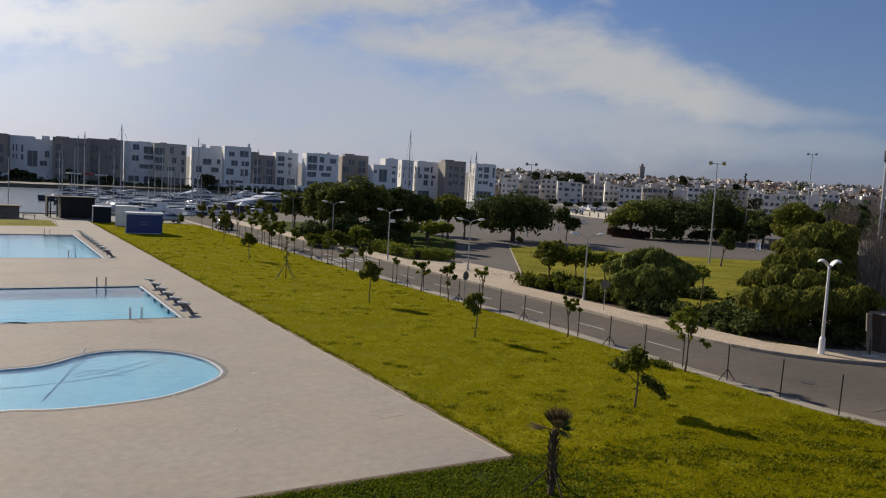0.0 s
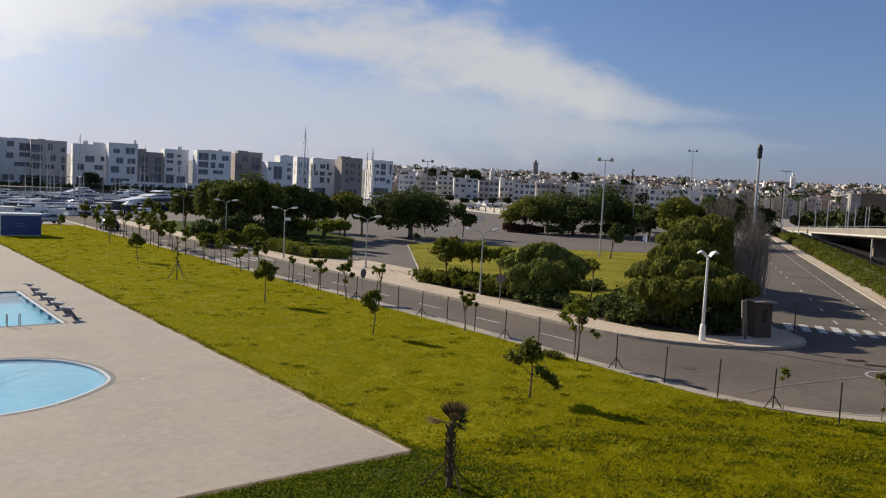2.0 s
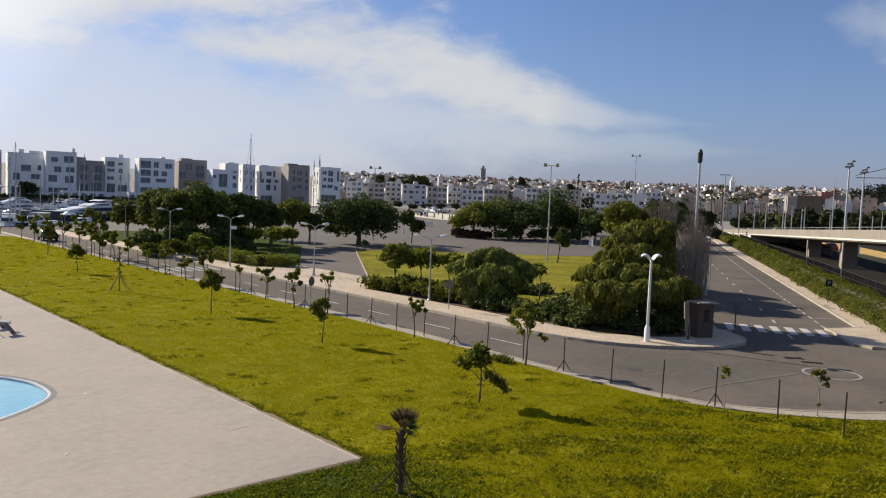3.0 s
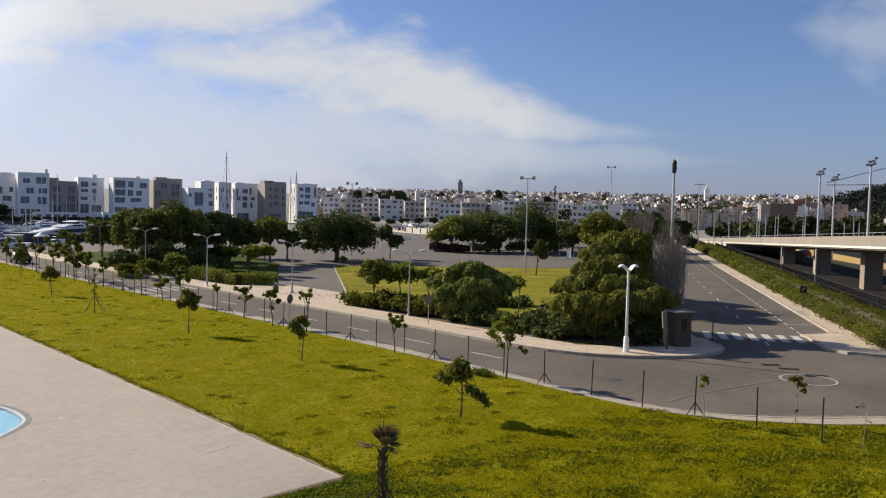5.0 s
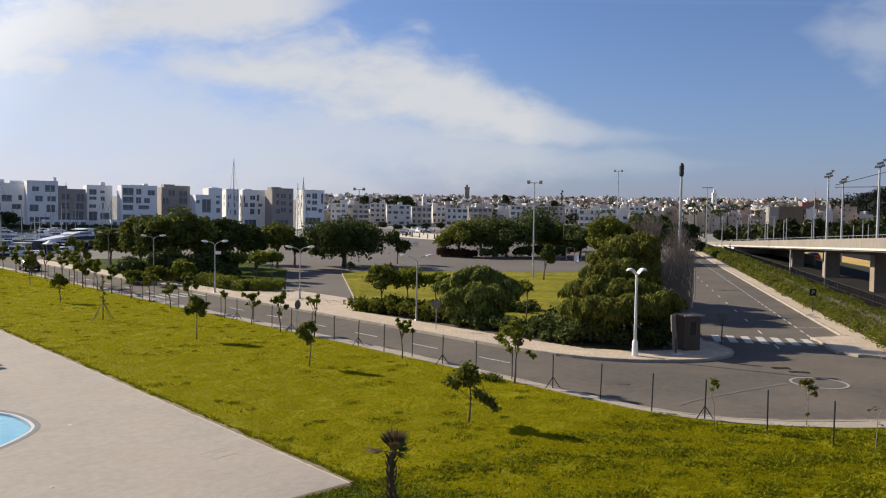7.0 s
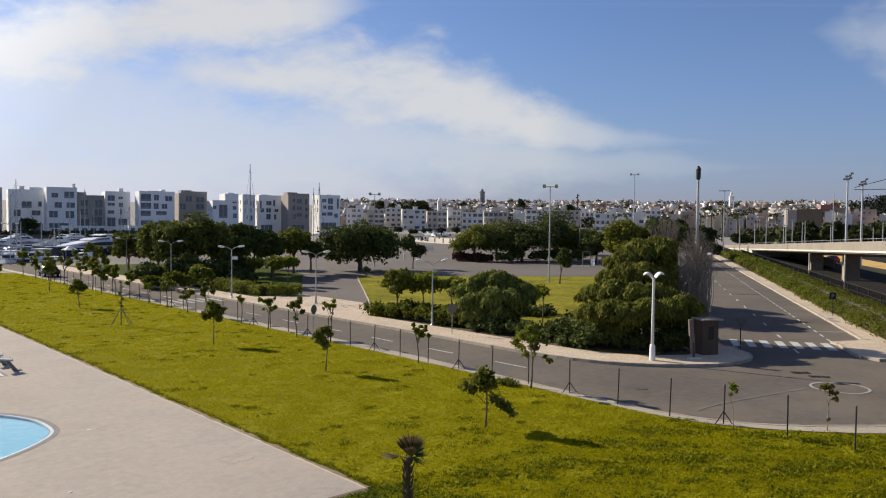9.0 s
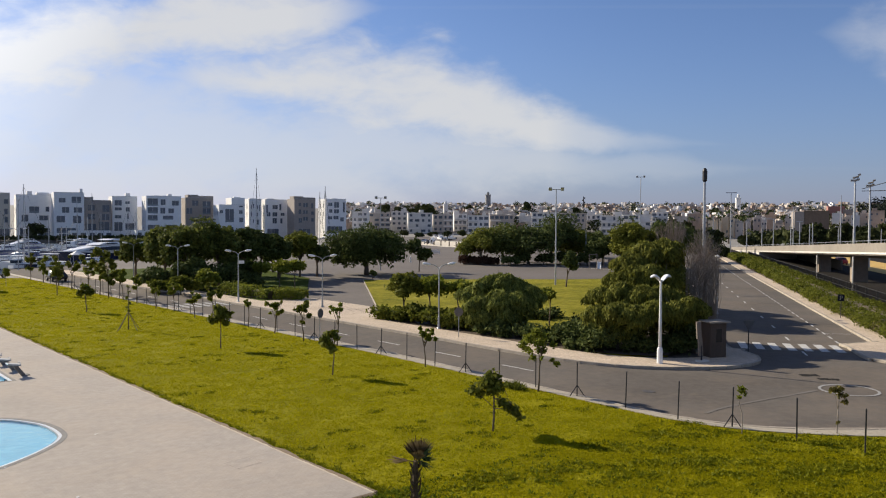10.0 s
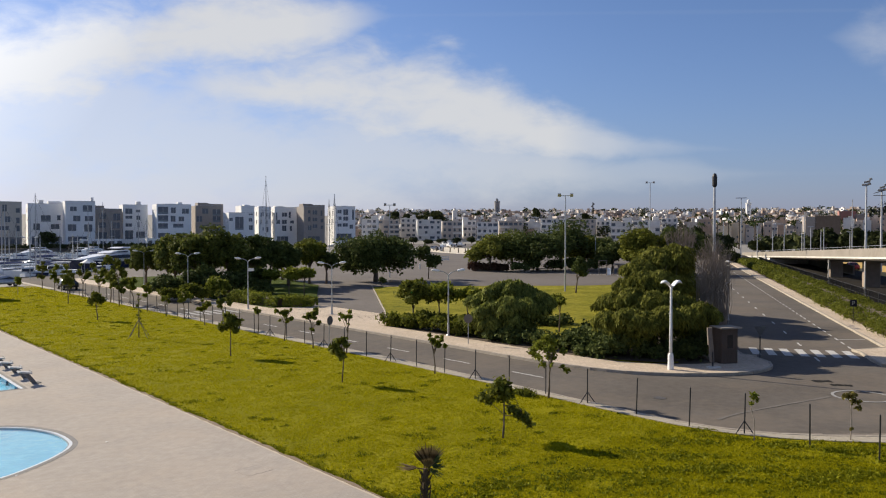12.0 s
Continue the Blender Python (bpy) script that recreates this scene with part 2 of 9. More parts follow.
def tile_mat(name, dark, light, joint, size, joint_width=0.02, rough=0.75, stain_scale=0.25, stain=0.5, bump=0.3):
    """Small laid tiles: a grid of joints with tone per tile and broad stains."""
    m, nt, bsdf = base_mat(name)
    tc = nt.nodes.new("ShaderNodeTexCoord")
    br = nt.nodes.new("ShaderNodeTexBrick")
    br.offset = 0.5
    br.inputs["Scale"].default_value = 1.0
    br.inputs["Brick Width"].default_value, br.inputs["Row Height"].default_value = size, size * 0.5
    br.inputs["Mortar Size"].default_value = joint_width
    br.inputs["Color1"].default_value, br.inputs["Color2"].default_value = (*dark, 1), (*light, 1)
    br.inputs["Mortar"].default_value = (*joint, 1)
    nt.links.new(tc.outputs["Object"], br.inputs["Vector"])
    n, n2 = nt.nodes.new("ShaderNodeTexNoise"), nt.nodes.new("ShaderNodeTexNoise")
    n.inputs["Scale"].default_value, n.inputs["Detail"].default_value, n.inputs["Roughness"].default_value = stain_scale, 7, 0.62
    n2.inputs["Scale"].default_value, n2.inputs["Detail"].default_value = 3.5, 6
    for k in (n, n2):
        nt.links.new(tc.outputs["Object"], k.inputs["Vector"])
    s = ramp_node(nt, [(0.3, (1 - stain * 0.5,) * 3), (0.7, (1.0, 1.0, 1.0))])
    nt.links.new(n.outputs["Fac"], s.inputs[0])
    s2 = ramp_node(nt, [(0.3, (0.86,) * 3), (0.7, (1.0, 1.0, 1.0))])
    nt.links.new(n2.outputs["Fac"], s2.inputs[0])
    col = br.outputs["Color"]
    for extra in (s, s2):
        mx = nt.nodes.new("ShaderNodeMix")
        mx.data_type, mx.blend_type = "RGBA", "MULTIPLY"
        mx.inputs["Factor"].default_value = 1.0
        nt.links.new(col, mx.inputs[6])
        nt.links.new(extra.outputs[0], mx.inputs[7])
        col = mx.outputs[2]
    nt.links.new(col, bsdf.inputs["Base Color"])
    bsdf.inputs["Roughness"].default_value = rough
    bsdf.inputs["Specular IOR Level"].default_value = 0.2
    b = nt.nodes.new("ShaderNodeBump")
    b.inputs["Strength"].default_value, b.inputs["Distance"].default_value = bump, 0.01
    b.invert = True
    nt.links.new(br.outputs["Fac"], b.inputs["Height"])
    nt.links.new(b.outputs[0], bsdf.inputs["Normal"])
    return m


def grass_mat(name, stops, scale=0.22, fine=5.0):
    """Turf: broad yellow and green patches, tufts, dark gaps."""
    m, nt, bsdf = base_mat(name)
    tc = nt.nodes.new("ShaderNodeTexCoord")
    n1, n2 = nt.nodes.new("ShaderNodeTexNoise"), nt.nodes.new("ShaderNodeTexNoise")
    n1.inputs["Scale"].default_value, n1.inputs["Detail"].default_value, n1.inputs["Roughness"].default_value = scale, 8, 0.7
    n2.inputs["Scale"].default_value, n2.inputs["Detail"].default_value, n2.inputs["Roughness"].default_value = fine, 6, 0.75
    for n in (n1, n2):
        nt.links.new(tc.outputs["Object"], n.inputs["Vector"])
    ad = nt.nodes.new("ShaderNodeMath")
    ad.operation = "ADD"
    nt.links.new(n1.outputs["Fac"], ad.inputs[0])
    nt.links.new(n2.outputs["Fac"], ad.inputs[1])
    hf = nt.nodes.new("ShaderNodeMath")
    hf.operation = "MULTIPLY"
    hf.inputs[1].default_value = 0.5
    nt.links.new(ad.outputs[0], hf.inputs[0])
    r = ramp_node(nt, stops)
    nt.links.new(hf.outputs[0], r.inputs[0])
    nt.links.new(r.outputs[0], bsdf.inputs["Base Color"])
    bsdf.inputs["Roughness"].default_value = 0.9
    bsdf.inputs["Specular IOR Level"].default_value = 0.04
    b = nt.nodes.new("ShaderNodeBump")
    b.inputs["Strength"].default_value, b.inputs["Distance"].default_value = 0.9, 0.12
    nt.links.new(n2.outputs["Fac"], b.inputs["Height"])
    nt.links.new(b.outputs[0], bsdf.inputs["Normal"])
    return m


def dusty(mat, tint, scale, low, high, share):
    """Lays patches of pale dust over a material, broad and broken by fine grain."""
    nt = mat.node_tree
    bsdf = nt.nodes["Principled BSDF"]
    base = bsdf.inputs["Base Color"].links[0].from_socket
    tc = nt.nodes.new("ShaderNodeTexCoord")
    n1, n2 = nt.nodes.new("ShaderNodeTexNoise"), nt.nodes.new("ShaderNodeTexNoise")
    n1.inputs["Scale"].default_value, n1.inputs["Detail"].default_value, n1.inputs["Roughness"].default_value = scale, 5, 0.6
    n2.inputs["Scale"].default_value, n2.inputs["Detail"].default_value = 3.0, 6
    for n in (n1, n2):
        nt.links.new(tc.outputs["Object"], n.inputs["Vector"])
    both = nt.nodes.new("ShaderNodeMath")
    both.operation = "MULTIPLY_ADD"
    both.inputs[1].default_value = 0.35
    nt.links.new(n2.outputs["Fac"], both.inputs[0])
    nt.links.new(n1.outputs["Fac"], both.inputs[2])
    r = nt.nodes.new("ShaderNodeMapRange")
    for k, v in ((1, low), (2, high), (3, 0.0), (4, share)):
        r.inputs[k].default_value = v
    nt.links.new(both.outputs[0], r.inputs[0])
    mx = nt.nodes.new("ShaderNodeMix")
    mx.data_type = "RGBA"
    mx.inputs[7].default_value = (*tint, 1)
    nt.links.new(r.outputs[0], mx.inputs["Factor"])
    nt.links.new(base, mx.inputs[6])
    nt.links.new(mx.outputs[2], bsdf.inputs["Base Color"])
    return mat


ASPHALT = dusty(surface("asphalt", (0.085, 0.075, 0.0655), (0.157, 0.1405, 0.1235), 0.95, 0.12, 2.5, 0.25, 60, stain=0.6, spec=0.1), (0.19, 0.155, 0.12), 0.16, 0.62, 0.82, 0.38)
ASPHALT_OLD = surface("asphalt_old", (0.070, 0.058, 0.049), (0.138, 0.117, 0.101), 0.9, 0.08, 1.5, 0.2, 40, stain=0.6)
TERRACE = dusty(tile_mat("terrace_paving", (0.405, 0.36, 0.312), (0.438, 0.391, 0.342), (0.381, 0.34, 0.293), 0.2, 0.012, 0.85, 0.2, 0.3, 0.25), (0.44, 0.36, 0.28), 0.22, 0.62, 0.85, 0.35)
SAND_PAVING = tile_mat("sand_paving", (0.58, 0.47, 0.355), (0.66, 0.55, 0.425), (0.45, 0.37, 0.29), 0.4, 0.015, 0.85, 0.3, 0.4)
KERB = surface("kerb_concrete", (0.27, 0.235, 0.18), (0.45, 0.40, 0.315), 0.85, 0.6, 6, 0.25, piece=0.1)
KERB_STONE = surface("kerbstone_concrete", (0.25, 0.215, 0.17), (0.40, 0.355, 0.29), 0.85, 0.6, 6, 0.25, piece=0.12)
EARTH = surface("earth", (0.12, 0.085, 0.05), (0.26, 0.19, 0.12), 0.95, 0.1, 2, 0.6)
SOIL = surface("soil_with_shade", (0.035, 0.024, 0.014), (0.11, 0.075, 0.045), 0.95, 0.6, 5, 0.8)
TOWN_OCHRE = surface("town_ochre_render", (0.30, 0.225, 0.175), (0.48, 0.38, 0.31), 0.9, 0.05, 0.5, 0.05, piece=0.5)
DUST = surface("dusty_ground", (0.17, 0.16, 0.145), (0.28, 0.265, 0.24), 0.95, 0.05, 0.8, 0.3)
# Near-black: the shade below the viaduct is put into the colour.
ASPHALT_SHADED = surface("shaded_asphalt", (0.014, 0.012, 0.010), (0.032, 0.028, 0.024), 0.95, 0.12, 2.5, 0.25, 60, stain=0.6, spec=0.1)
GRASS = grass_mat("lawn_turf", [(0.30, (0.12, 0.117, 0.004)), (0.42, (0.185, 0.176, 0.005)), (0.54, (0.245, 0.224, 0.006)), (0.70, (0.305, 0.27, 0.008))])
GRASS_DARK = grass_mat("clover_and_shade_turf", [(0.30, (0.025, 0.036, 0.006)), (0.48, (0.05, 0.07, 0.010)), (0.68, (0.095, 0.12, 0.014))], 0.4)
GRASS_PARK = grass_mat("park_turf", [(0.36, (0.075, 0.085, 0.012)), (0.47, (0.17, 0.16, 0.016)), (0.54, (0.24, 0.215, 0.024)), (0.64, (0.31, 0.27, 0.05))], 0.22, 1.6)
POOL_TILE = tile_mat("pool_tiles", (0.008, 0.275, 0.47), (0.014, 0.315, 0.52), (0.05, 0.34, 0.49), 0.25, 0.02, 0.35, 0.2, 0.2, 0.05)
KIDS_TILE = tile_mat("paddling_pool_lining", (0.155, 0.36, 0.50), (0.17, 0.385, 0.525), (0.21, 0.40, 0.52), 0.2, 0.012, 0.4, 0.25, 0.2, 0.05)
LANE_MARK = surface("lane_mark_tile", (0.02, 0.15, 0.32), (0.03, 0.19, 0.38), 0.4, 1, 10, 0)
TEAL_MARK = surface("teal_tile", (0.0, 0.14, 0.26), (0.002, 0.18, 0.32), 0.4, 1, 10, 0)
COPING = surface("coping_stone", (0.11, 0.105, 0.10), (0.20, 0.19, 0.18), 0.75, 0.8, 7, 0.2)
WHITE_RIM = surface("white_rim", (0.50, 0.535, 0.575), (0.64, 0.675, 0.71), 0.5, 1, 8, 0.05)
LAP_WATER = water_mat("lap_pool_water", (0.80, 0.96, 1.0), 1.7, 0.42)
LAP_WATER.node_tree.nodes["Principled BSDF"].inputs["Specular IOR Level"].default_value = 0.28
POOL_WATER = water_mat("pool_water", (0.86, 0.97, 1.0), 2.6, 0.16)
SEA = sea_mat("harbour_water")
WHITE_PAINT = surface("white_paint", (0.62, 0.62, 0.60), (0.82, 0.82, 0.80), 0.55, 0.8, 7, 0.05)
ROAD_PAINT = surface("road_paint", (0.32, 0.315, 0.30), (0.62, 0.61, 0.58), 0.8, 1.0, 14, 0.1, stain=0.2)
DARK_METAL = surface("dark_metal", (0.02, 0.02, 0.022), (0.05, 0.05, 0.052), 0.55, 1, 12, 0.05, metal=0.4)
GREY_METAL = surface("grey_metal", (0.34, 0.35, 0.36), (0.48, 0.49, 0.50), 0.45, 1, 12, 0.03, metal=0.5)
STEEL = surface("stainless_steel", (0.28, 0.29, 0.30), (0.42, 0.43, 0.44), 0.3, 1, 12, 0.02, metal=0.9)
BLOCK_TOP = surface("grip_platform", (0.34, 0.345, 0.345), (0.50, 0.505, 0.505), 0.8, 2, 25, 0.2)
BLOCK_BASE = surface("block_pedestal", (0.09, 0.085, 0.08), (0.18, 0.17, 0.16), 0.7, 2, 14, 0.1)
LAMP_WHITE = surface("lamp_white", (0.70, 0.70, 0.69), (0.85, 0.85, 0.84), 0.4, 1, 10, 0.02)
BARK = surface("bark", (0.07, 0.05, 0.035), (0.20, 0.155, 0.11), 0.9, 1.5, 14, 0.6, stretch=(1, 1, 0.25))
BARK_PALE = surface("pale_bark", (0.20, 0.165, 0.13), (0.36, 0.31, 0.25), 0.9, 1.5, 14, 0.5, stretch=(1, 1, 0.3))
LEAF_BROAD = leaf_mat("broad_leaves", (0.054, 0.07, 0.012), (0.24, 0.245, 0.039), 0.30)
LEAF_GROVE = leaf_mat("grove_leaves", (0.037, 0.056, 0.014), (0.185, 0.20, 0.044), 0.28)
# Dark grey: tree shade on the give-way sign is put into the colour.
SIGN_BACK = surface("dark_sign_back", (0.07, 0.068, 0.065), (0.13, 0.125, 0.12), 0.7, 1, 9, 0.05)
PARAPET = surface("stained_parapet", (0.17, 0.148, 0.122), (0.28, 0.252, 0.212), 0.9, 0.25, 1.6, 0.15, stain=0.5)
# Dark concrete; on the viaduct it carries the shade under the deck.
SOFFIT = surface("dark_concrete", (0.10, 0.085, 0.07), (0.19, 0.165, 0.14), 0.9, 0.2, 1.4, 0.15, stain=0.5)
PIER_STONE = surface("brown_stained_concrete", (0.17, 0.13, 0.098), (0.30, 0.235, 0.18), 0.9, 0.25, 1.6, 0.2, stain=0.5)
FORT_STONE = surface("dark_masonry", (0.115, 0.082, 0.058), (0.20, 0.15, 0.11), 0.9, 0.1, 0.9, 0.1)
LEAF_YOUNG = leaf_mat("young_leaves", (0.085, 0.11, 0.014), (0.25, 0.265, 0.035), 0.34)
LEAF_DARK = leaf_mat("dark_leaves", (0.036, 0.055, 0.016), (0.135, 0.16, 0.045), 0.20)
PAINT_WORN_SHADE = surface("worn_and_shade_paint", (0.17, 0.17, 0.165), (0.42, 0.415, 0.40), 0.85, 1.0, 14, 0.1, stain=0.3)
MINARET_STONE = surface("grey_minaret_stone", (0.16, 0.16, 0.165), (0.26, 0.26, 0.265), 0.9, 0.06, 0.9, 0.1)
LEAF_WEEP = leaf_mat("weeping_leaves", (0.055, 0.073, 0.018), (0.305, 0.325, 0.072), 0.3)
LEAF_PARK = leaf_mat("park_tree_leaves", (0.07, 0.088, 0.017), (0.27, 0.275, 0.05), 0.30)
LEAF_FEATHER = leaf_mat("feathery_leaves", (0.058, 0.068, 0.013), (0.245, 0.245, 0.045), 0.32)
LEAF_HEDGE = leaf_mat("hedge_leaves", (0.045, 0.06, 0.009), (0.18, 0.19, 0.026), 0.38)
LEAF_RED = leaf_mat("reddish_leaves", (0.05, 0.028, 0.018), (0.13, 0.07, 0.045), 0.25)
LEAF_HILL = leaf_mat("far_wood_leaves", (0.010, 0.014, 0.012), (0.030, 0.036, 0.027), 0.05)
HILL_SCRUB = surface("dark_hill_scrub", (0.010, 0.014, 0.011), (0.032, 0.038, 0.026), 0.95, 0.05, 0.4, 0.4)
LEAF_DRY = leaf_mat("dry_palm", (0.06, 0.042, 0.02), (0.24, 0.175, 0.085), 0.2, 0.8)
PALM_TRUNK = surface("fibrous_palm_trunk", (0.035, 0.022, 0.012), (0.15, 0.105, 0.06), 0.95, 3, 22, 0.7, stretch=(1, 1, 0.4))
LEAF_FAR = leaf_mat("distant_leaves", (0.020, 0.028, 0.011), (0.075, 0.085, 0.028), 0.1)
LEAF_YELLOWING = leaf_mat("yellowing_leaves", (0.09, 0.075, 0.02), (0.24, 0.21, 0.06), 0.3)
LEAF_PALM = leaf_mat("palm_green", (0.03, 0.05, 0.015), (0.10, 0.13, 0.04), 0.25)
BLADE = leaf_mat("grass_blades", (0.228, 0.219, 0.003), (0.345, 0.315, 0.005), 0.5, 0.7)
BLADE_TUSSOCK = leaf_mat("tussock_blades", (0.085, 0.10, 0.004), (0.25, 0.25, 0.010), 0.35, 0.7)
BLADE_WEED = leaf_mat("weed_blades", (0.07, 0.082, 0.004), (0.20, 0.205, 0.008), 0.45, 0.7)
BLADE_DARK = leaf_mat("clover_leaves", (0.042, 0.066, 0.005), (0.19, 0.225, 0.016), 0.4, 0.7)
TWIG = surface("bare_twigs", (0.19, 0.15, 0.115), (0.37, 0.305, 0.245), 0.9, 2, 10, 0.2)
WALL_WHITE = surface("white_render", (0.72, 0.72, 0.71), (0.86, 0.86, 0.85), 0.85, 0.06, 0.8, 0.05, piece=0.2)
WALL_BROWN = surface("brown_stone_cladding", (0.235, 0.205, 0.18), (0.35, 0.31, 0.275), 0.85, 0.06, 0.9, 0.1, piece=0.25)
WALL_BEIGE = surface("beige_render", (0.52, 0.46, 0.38), (0.66, 0.60, 0.51), 0.85, 0.06, 0.8, 0.05, piece=0.25)
TOWN_WHITE = surface("town_limewash", (0.55, 0.53, 0.50), (0.80, 0.775, 0.74), 0.9, 0.05, 0.5, 0.05, piece=0.3)
TOWN_SAND = surface("town_sand_render", (0.40, 0.355, 0.315), (0.60, 0.545, 0.49), 0.9, 0.05, 0.5, 0.05, piece=0.5)
PANE = surface("dark_window_glass", (0.07, 0.085, 0.11), (0.13, 0.15, 0.185), 0.12, 0.3, 1.0, 0)
CONCRETE = surface("bridge_concrete", (0.22, 0.19, 0.155), (0.36, 0.315, 0.265), 0.9, 0.15, 1.2, 0.15, stain=0.5)
CONCRETE_PALE = surface("pale_concrete", (0.50, 0.47, 0.42), (0.66, 0.63, 0.575), 0.85, 0.15, 1.5, 0.08, stain=0.5)
HULL_WHITE = surface("white_gelcoat", (0.72, 0.73, 0.74), (0.82, 0.83, 0.84), 0.25, 0.3, 3, 0)
HULL_BLUE = surface("navy_hull", (0.010, 0.016, 0.045), (0.02, 0.03, 0.07), 0.25, 0.3, 3, 0)
TINTED = surface("tinted_glass", (0.01, 0.012, 0.016), (0.02, 0.024, 0.03), 0.08, 0.3, 3, 0)
CANVAS_BLUE = surface("blue_canvas", (0.02, 0.035, 0.10), (0.04, 0.06, 0.15), 0.8, 1, 8, 0.1)
CONTAINER_BLUE = surface("blue_sheet_metal", (0.018, 0.040, 0.17), (0.030, 0.058, 0.23), 0.5, 0.5, 5, 0.05)
CONTAINER_WHITE = surface("white_sheet_metal", (0.62, 0.64, 0.66), (0.76, 0.78, 0.80), 0.5, 0.5, 5, 0.05)
CLADDING_BLACK = surface("charred_cladding", (0.007, 0.007, 0.007), (0.018, 0.017, 0.016), 0.7, 0.6, 6, 0.15, stretch=(4, 4, 0.3))
WEATHERED = surface("weathered_wood", (0.12, 0.10, 0.08), (0.24, 0.20, 0.165), 0.85, 0.8, 8, 0.3, stretch=(1, 1, 4))
BOOTH_WOOD = surface("booth_boards", (0.05, 0.034, 0.025), (0.112, 0.079, 0.058), 0.8, 1.2, 10, 0.3, stretch=(3, 3, 0.4))
CAR_SILVER = surface("silver_car_paint", (0.45, 0.47, 0.49), (0.52, 0.54, 0.56), 0.25, 0.4, 3, 0, metal=0.6)
CAR_DARK = surface("dark_car_paint", (0.02, 0.022, 0.026), (0.035, 0.037, 0.042), 0.25, 0.4, 3, 0)
SIGN_NAVY = surface("dark_sign_blue", (0.006, 0.008, 0.016), (0.012, 0.015, 0.028), 0.6, 1, 8, 0.03, spec=0.2)
# Paler ochre: sunlight on the house fronts is put into the colour.
OCHRE_LIT = surface("ochre_with_sunlight", (0.52, 0.42, 0.29), (0.68, 0.56, 0.41), 0.9, 0.05, 0.5, 0.05)
CAR_RED = surface("red_car_paint", (0.40, 0.02, 0.015), (0.5, 0.03, 0.02), 0.3, 0.4, 3, 0)
RUBBER = surface("rubber", (0.012, 0.012, 0.012), (0.025, 0.025, 0.025), 0.85, 2, 14, 0.1)
OCHRE = surface("ochre_ground", (0.42, 0.25, 0.06), (0.62, 0.42, 0.12), 0.9, 0.06, 0.6, 0.2)
RED_CLOTH = surface("red_awning", (0.35, 0.05, 0.04), (0.45, 0.09, 0.07), 0.85, 1, 6, 0.1)


# ---- mesh helpers ----
def part(name, bm, material, parent=None, label="", smooth=False):
    """Links a bmesh (or a mesh) as one object, under a thing or part if given."""
    if isinstance(bm, bmesh.types.BMesh):
        me = bpy.data.meshes.new(name)
        bmesh.ops.recalc_face_normals(bm, faces=bm.faces)
        if len(bm.faces) and all(f.normal.z < -0.99 for f in bm.faces):
            bmesh.ops.reverse_faces(bm, faces=bm.faces)
        bm.to_mesh(me)
        bm.free()
        me.materials.append(material)
    else:
        me = bm
    if smooth:
        me.polygons.foreach_set("use_smooth", [True] * len(me.polygons))
    ob = new(name, me)
    if parent:
        ob.parent = parent
    if label:
        ob["label"] = label
    return ob


def thing(name, at, label, category, group="", turn=0.0, kind=""):
    root = new(name)
    root.empty_display_size = 0.2
    root.matrix_world = pose(*at, 0, 0, turn)
    return tagged(root, label, category, group, kind)


def box(bm, c, s, turn=0.0, taper=1.0):
    """A block with its middle at c and sides s, turned about z; taper narrows its top."""
    hx, hy, hz = s[0] / 2, s[1] / 2, s[2] / 2
    ct, st = math.cos(radians(turn)), math.sin(radians(turn))
    vs = []
    for z, k in ((-hz, 1.0), (hz, taper)):
        for x, y in ((-hx, -hy), (hx, -hy), (hx, hy), (-hx, hy)):
            vs.append(bm.verts.new((c[0] + (x * ct - y * st) * k, c[1] + (x * st + y * ct) * k, c[2] + z)))
    for f in ((3, 2, 1, 0), (4, 5, 6, 7), (0, 1, 5, 4), (1, 2, 6, 5), (2, 3, 7, 6), (3, 0, 4, 7)):
        bm.faces.new([vs[i] for i in f])
    return vs


def block(c, s, turn=0.0, bevel=0.0, taper=1.0):
    bm = bmesh.new()
    box(bm, c, s, turn, taper)
    if bevel:
        bmesh.ops.bevel(bm, geom=bm.edges[:], offset=bevel, segments=2, affect="EDGES", profile=0.7)
    return bm


def prism(bm, poly, z0, z1):
    low = [bm.verts.new((x, y, z0)) for x, y in poly]
    high = [bm.verts.new((x, y, z1)) for x, y in poly]
    n = len(poly)
    bm.faces.new(high)
    bm.faces.new(low[::-1])
    for i in range(n):
        bm.faces.new((low[i], low[(i + 1) % n], high[(i + 1) % n], high[i]))


def tube(bm, pts, rads, n=7, cap=True):
    """A round bar through pts with a radius at each."""
    rings = []
    pts = [Vector(p) for p in pts]
    for i, p in enumerate(pts):
        d = (pts[min(i + 1, len(pts) - 1)] - pts[max(i - 1, 0)]).normalized()
        side = d.cross(Vector((0.3, 1, 0.1)) if abs(d.z) > 0.8 else Vector((0, 0, 1))).normalized()
        up = d.cross(side)
        r = rads[i] if isinstance(rads, (list, tuple)) else rads
        rings.append([bm.verts.new(p + (side * math.cos(a) + up * math.sin(a)) * r) for a in (2 * math.pi * k / n for k in range(n))])
    for a, b in zip(rings, rings[1:]):
        for k in range(n):
            bm.faces.new((a[k], a[(k + 1) % n], b[(k + 1) % n], b[k]))
    if cap:
        bm.faces.new(rings[0][::-1])
        bm.faces.new(rings[-1])


def rod(pts, rads, n=7):
    bm = bmesh.new()
    tube(bm, pts, rads, n)
    return bm


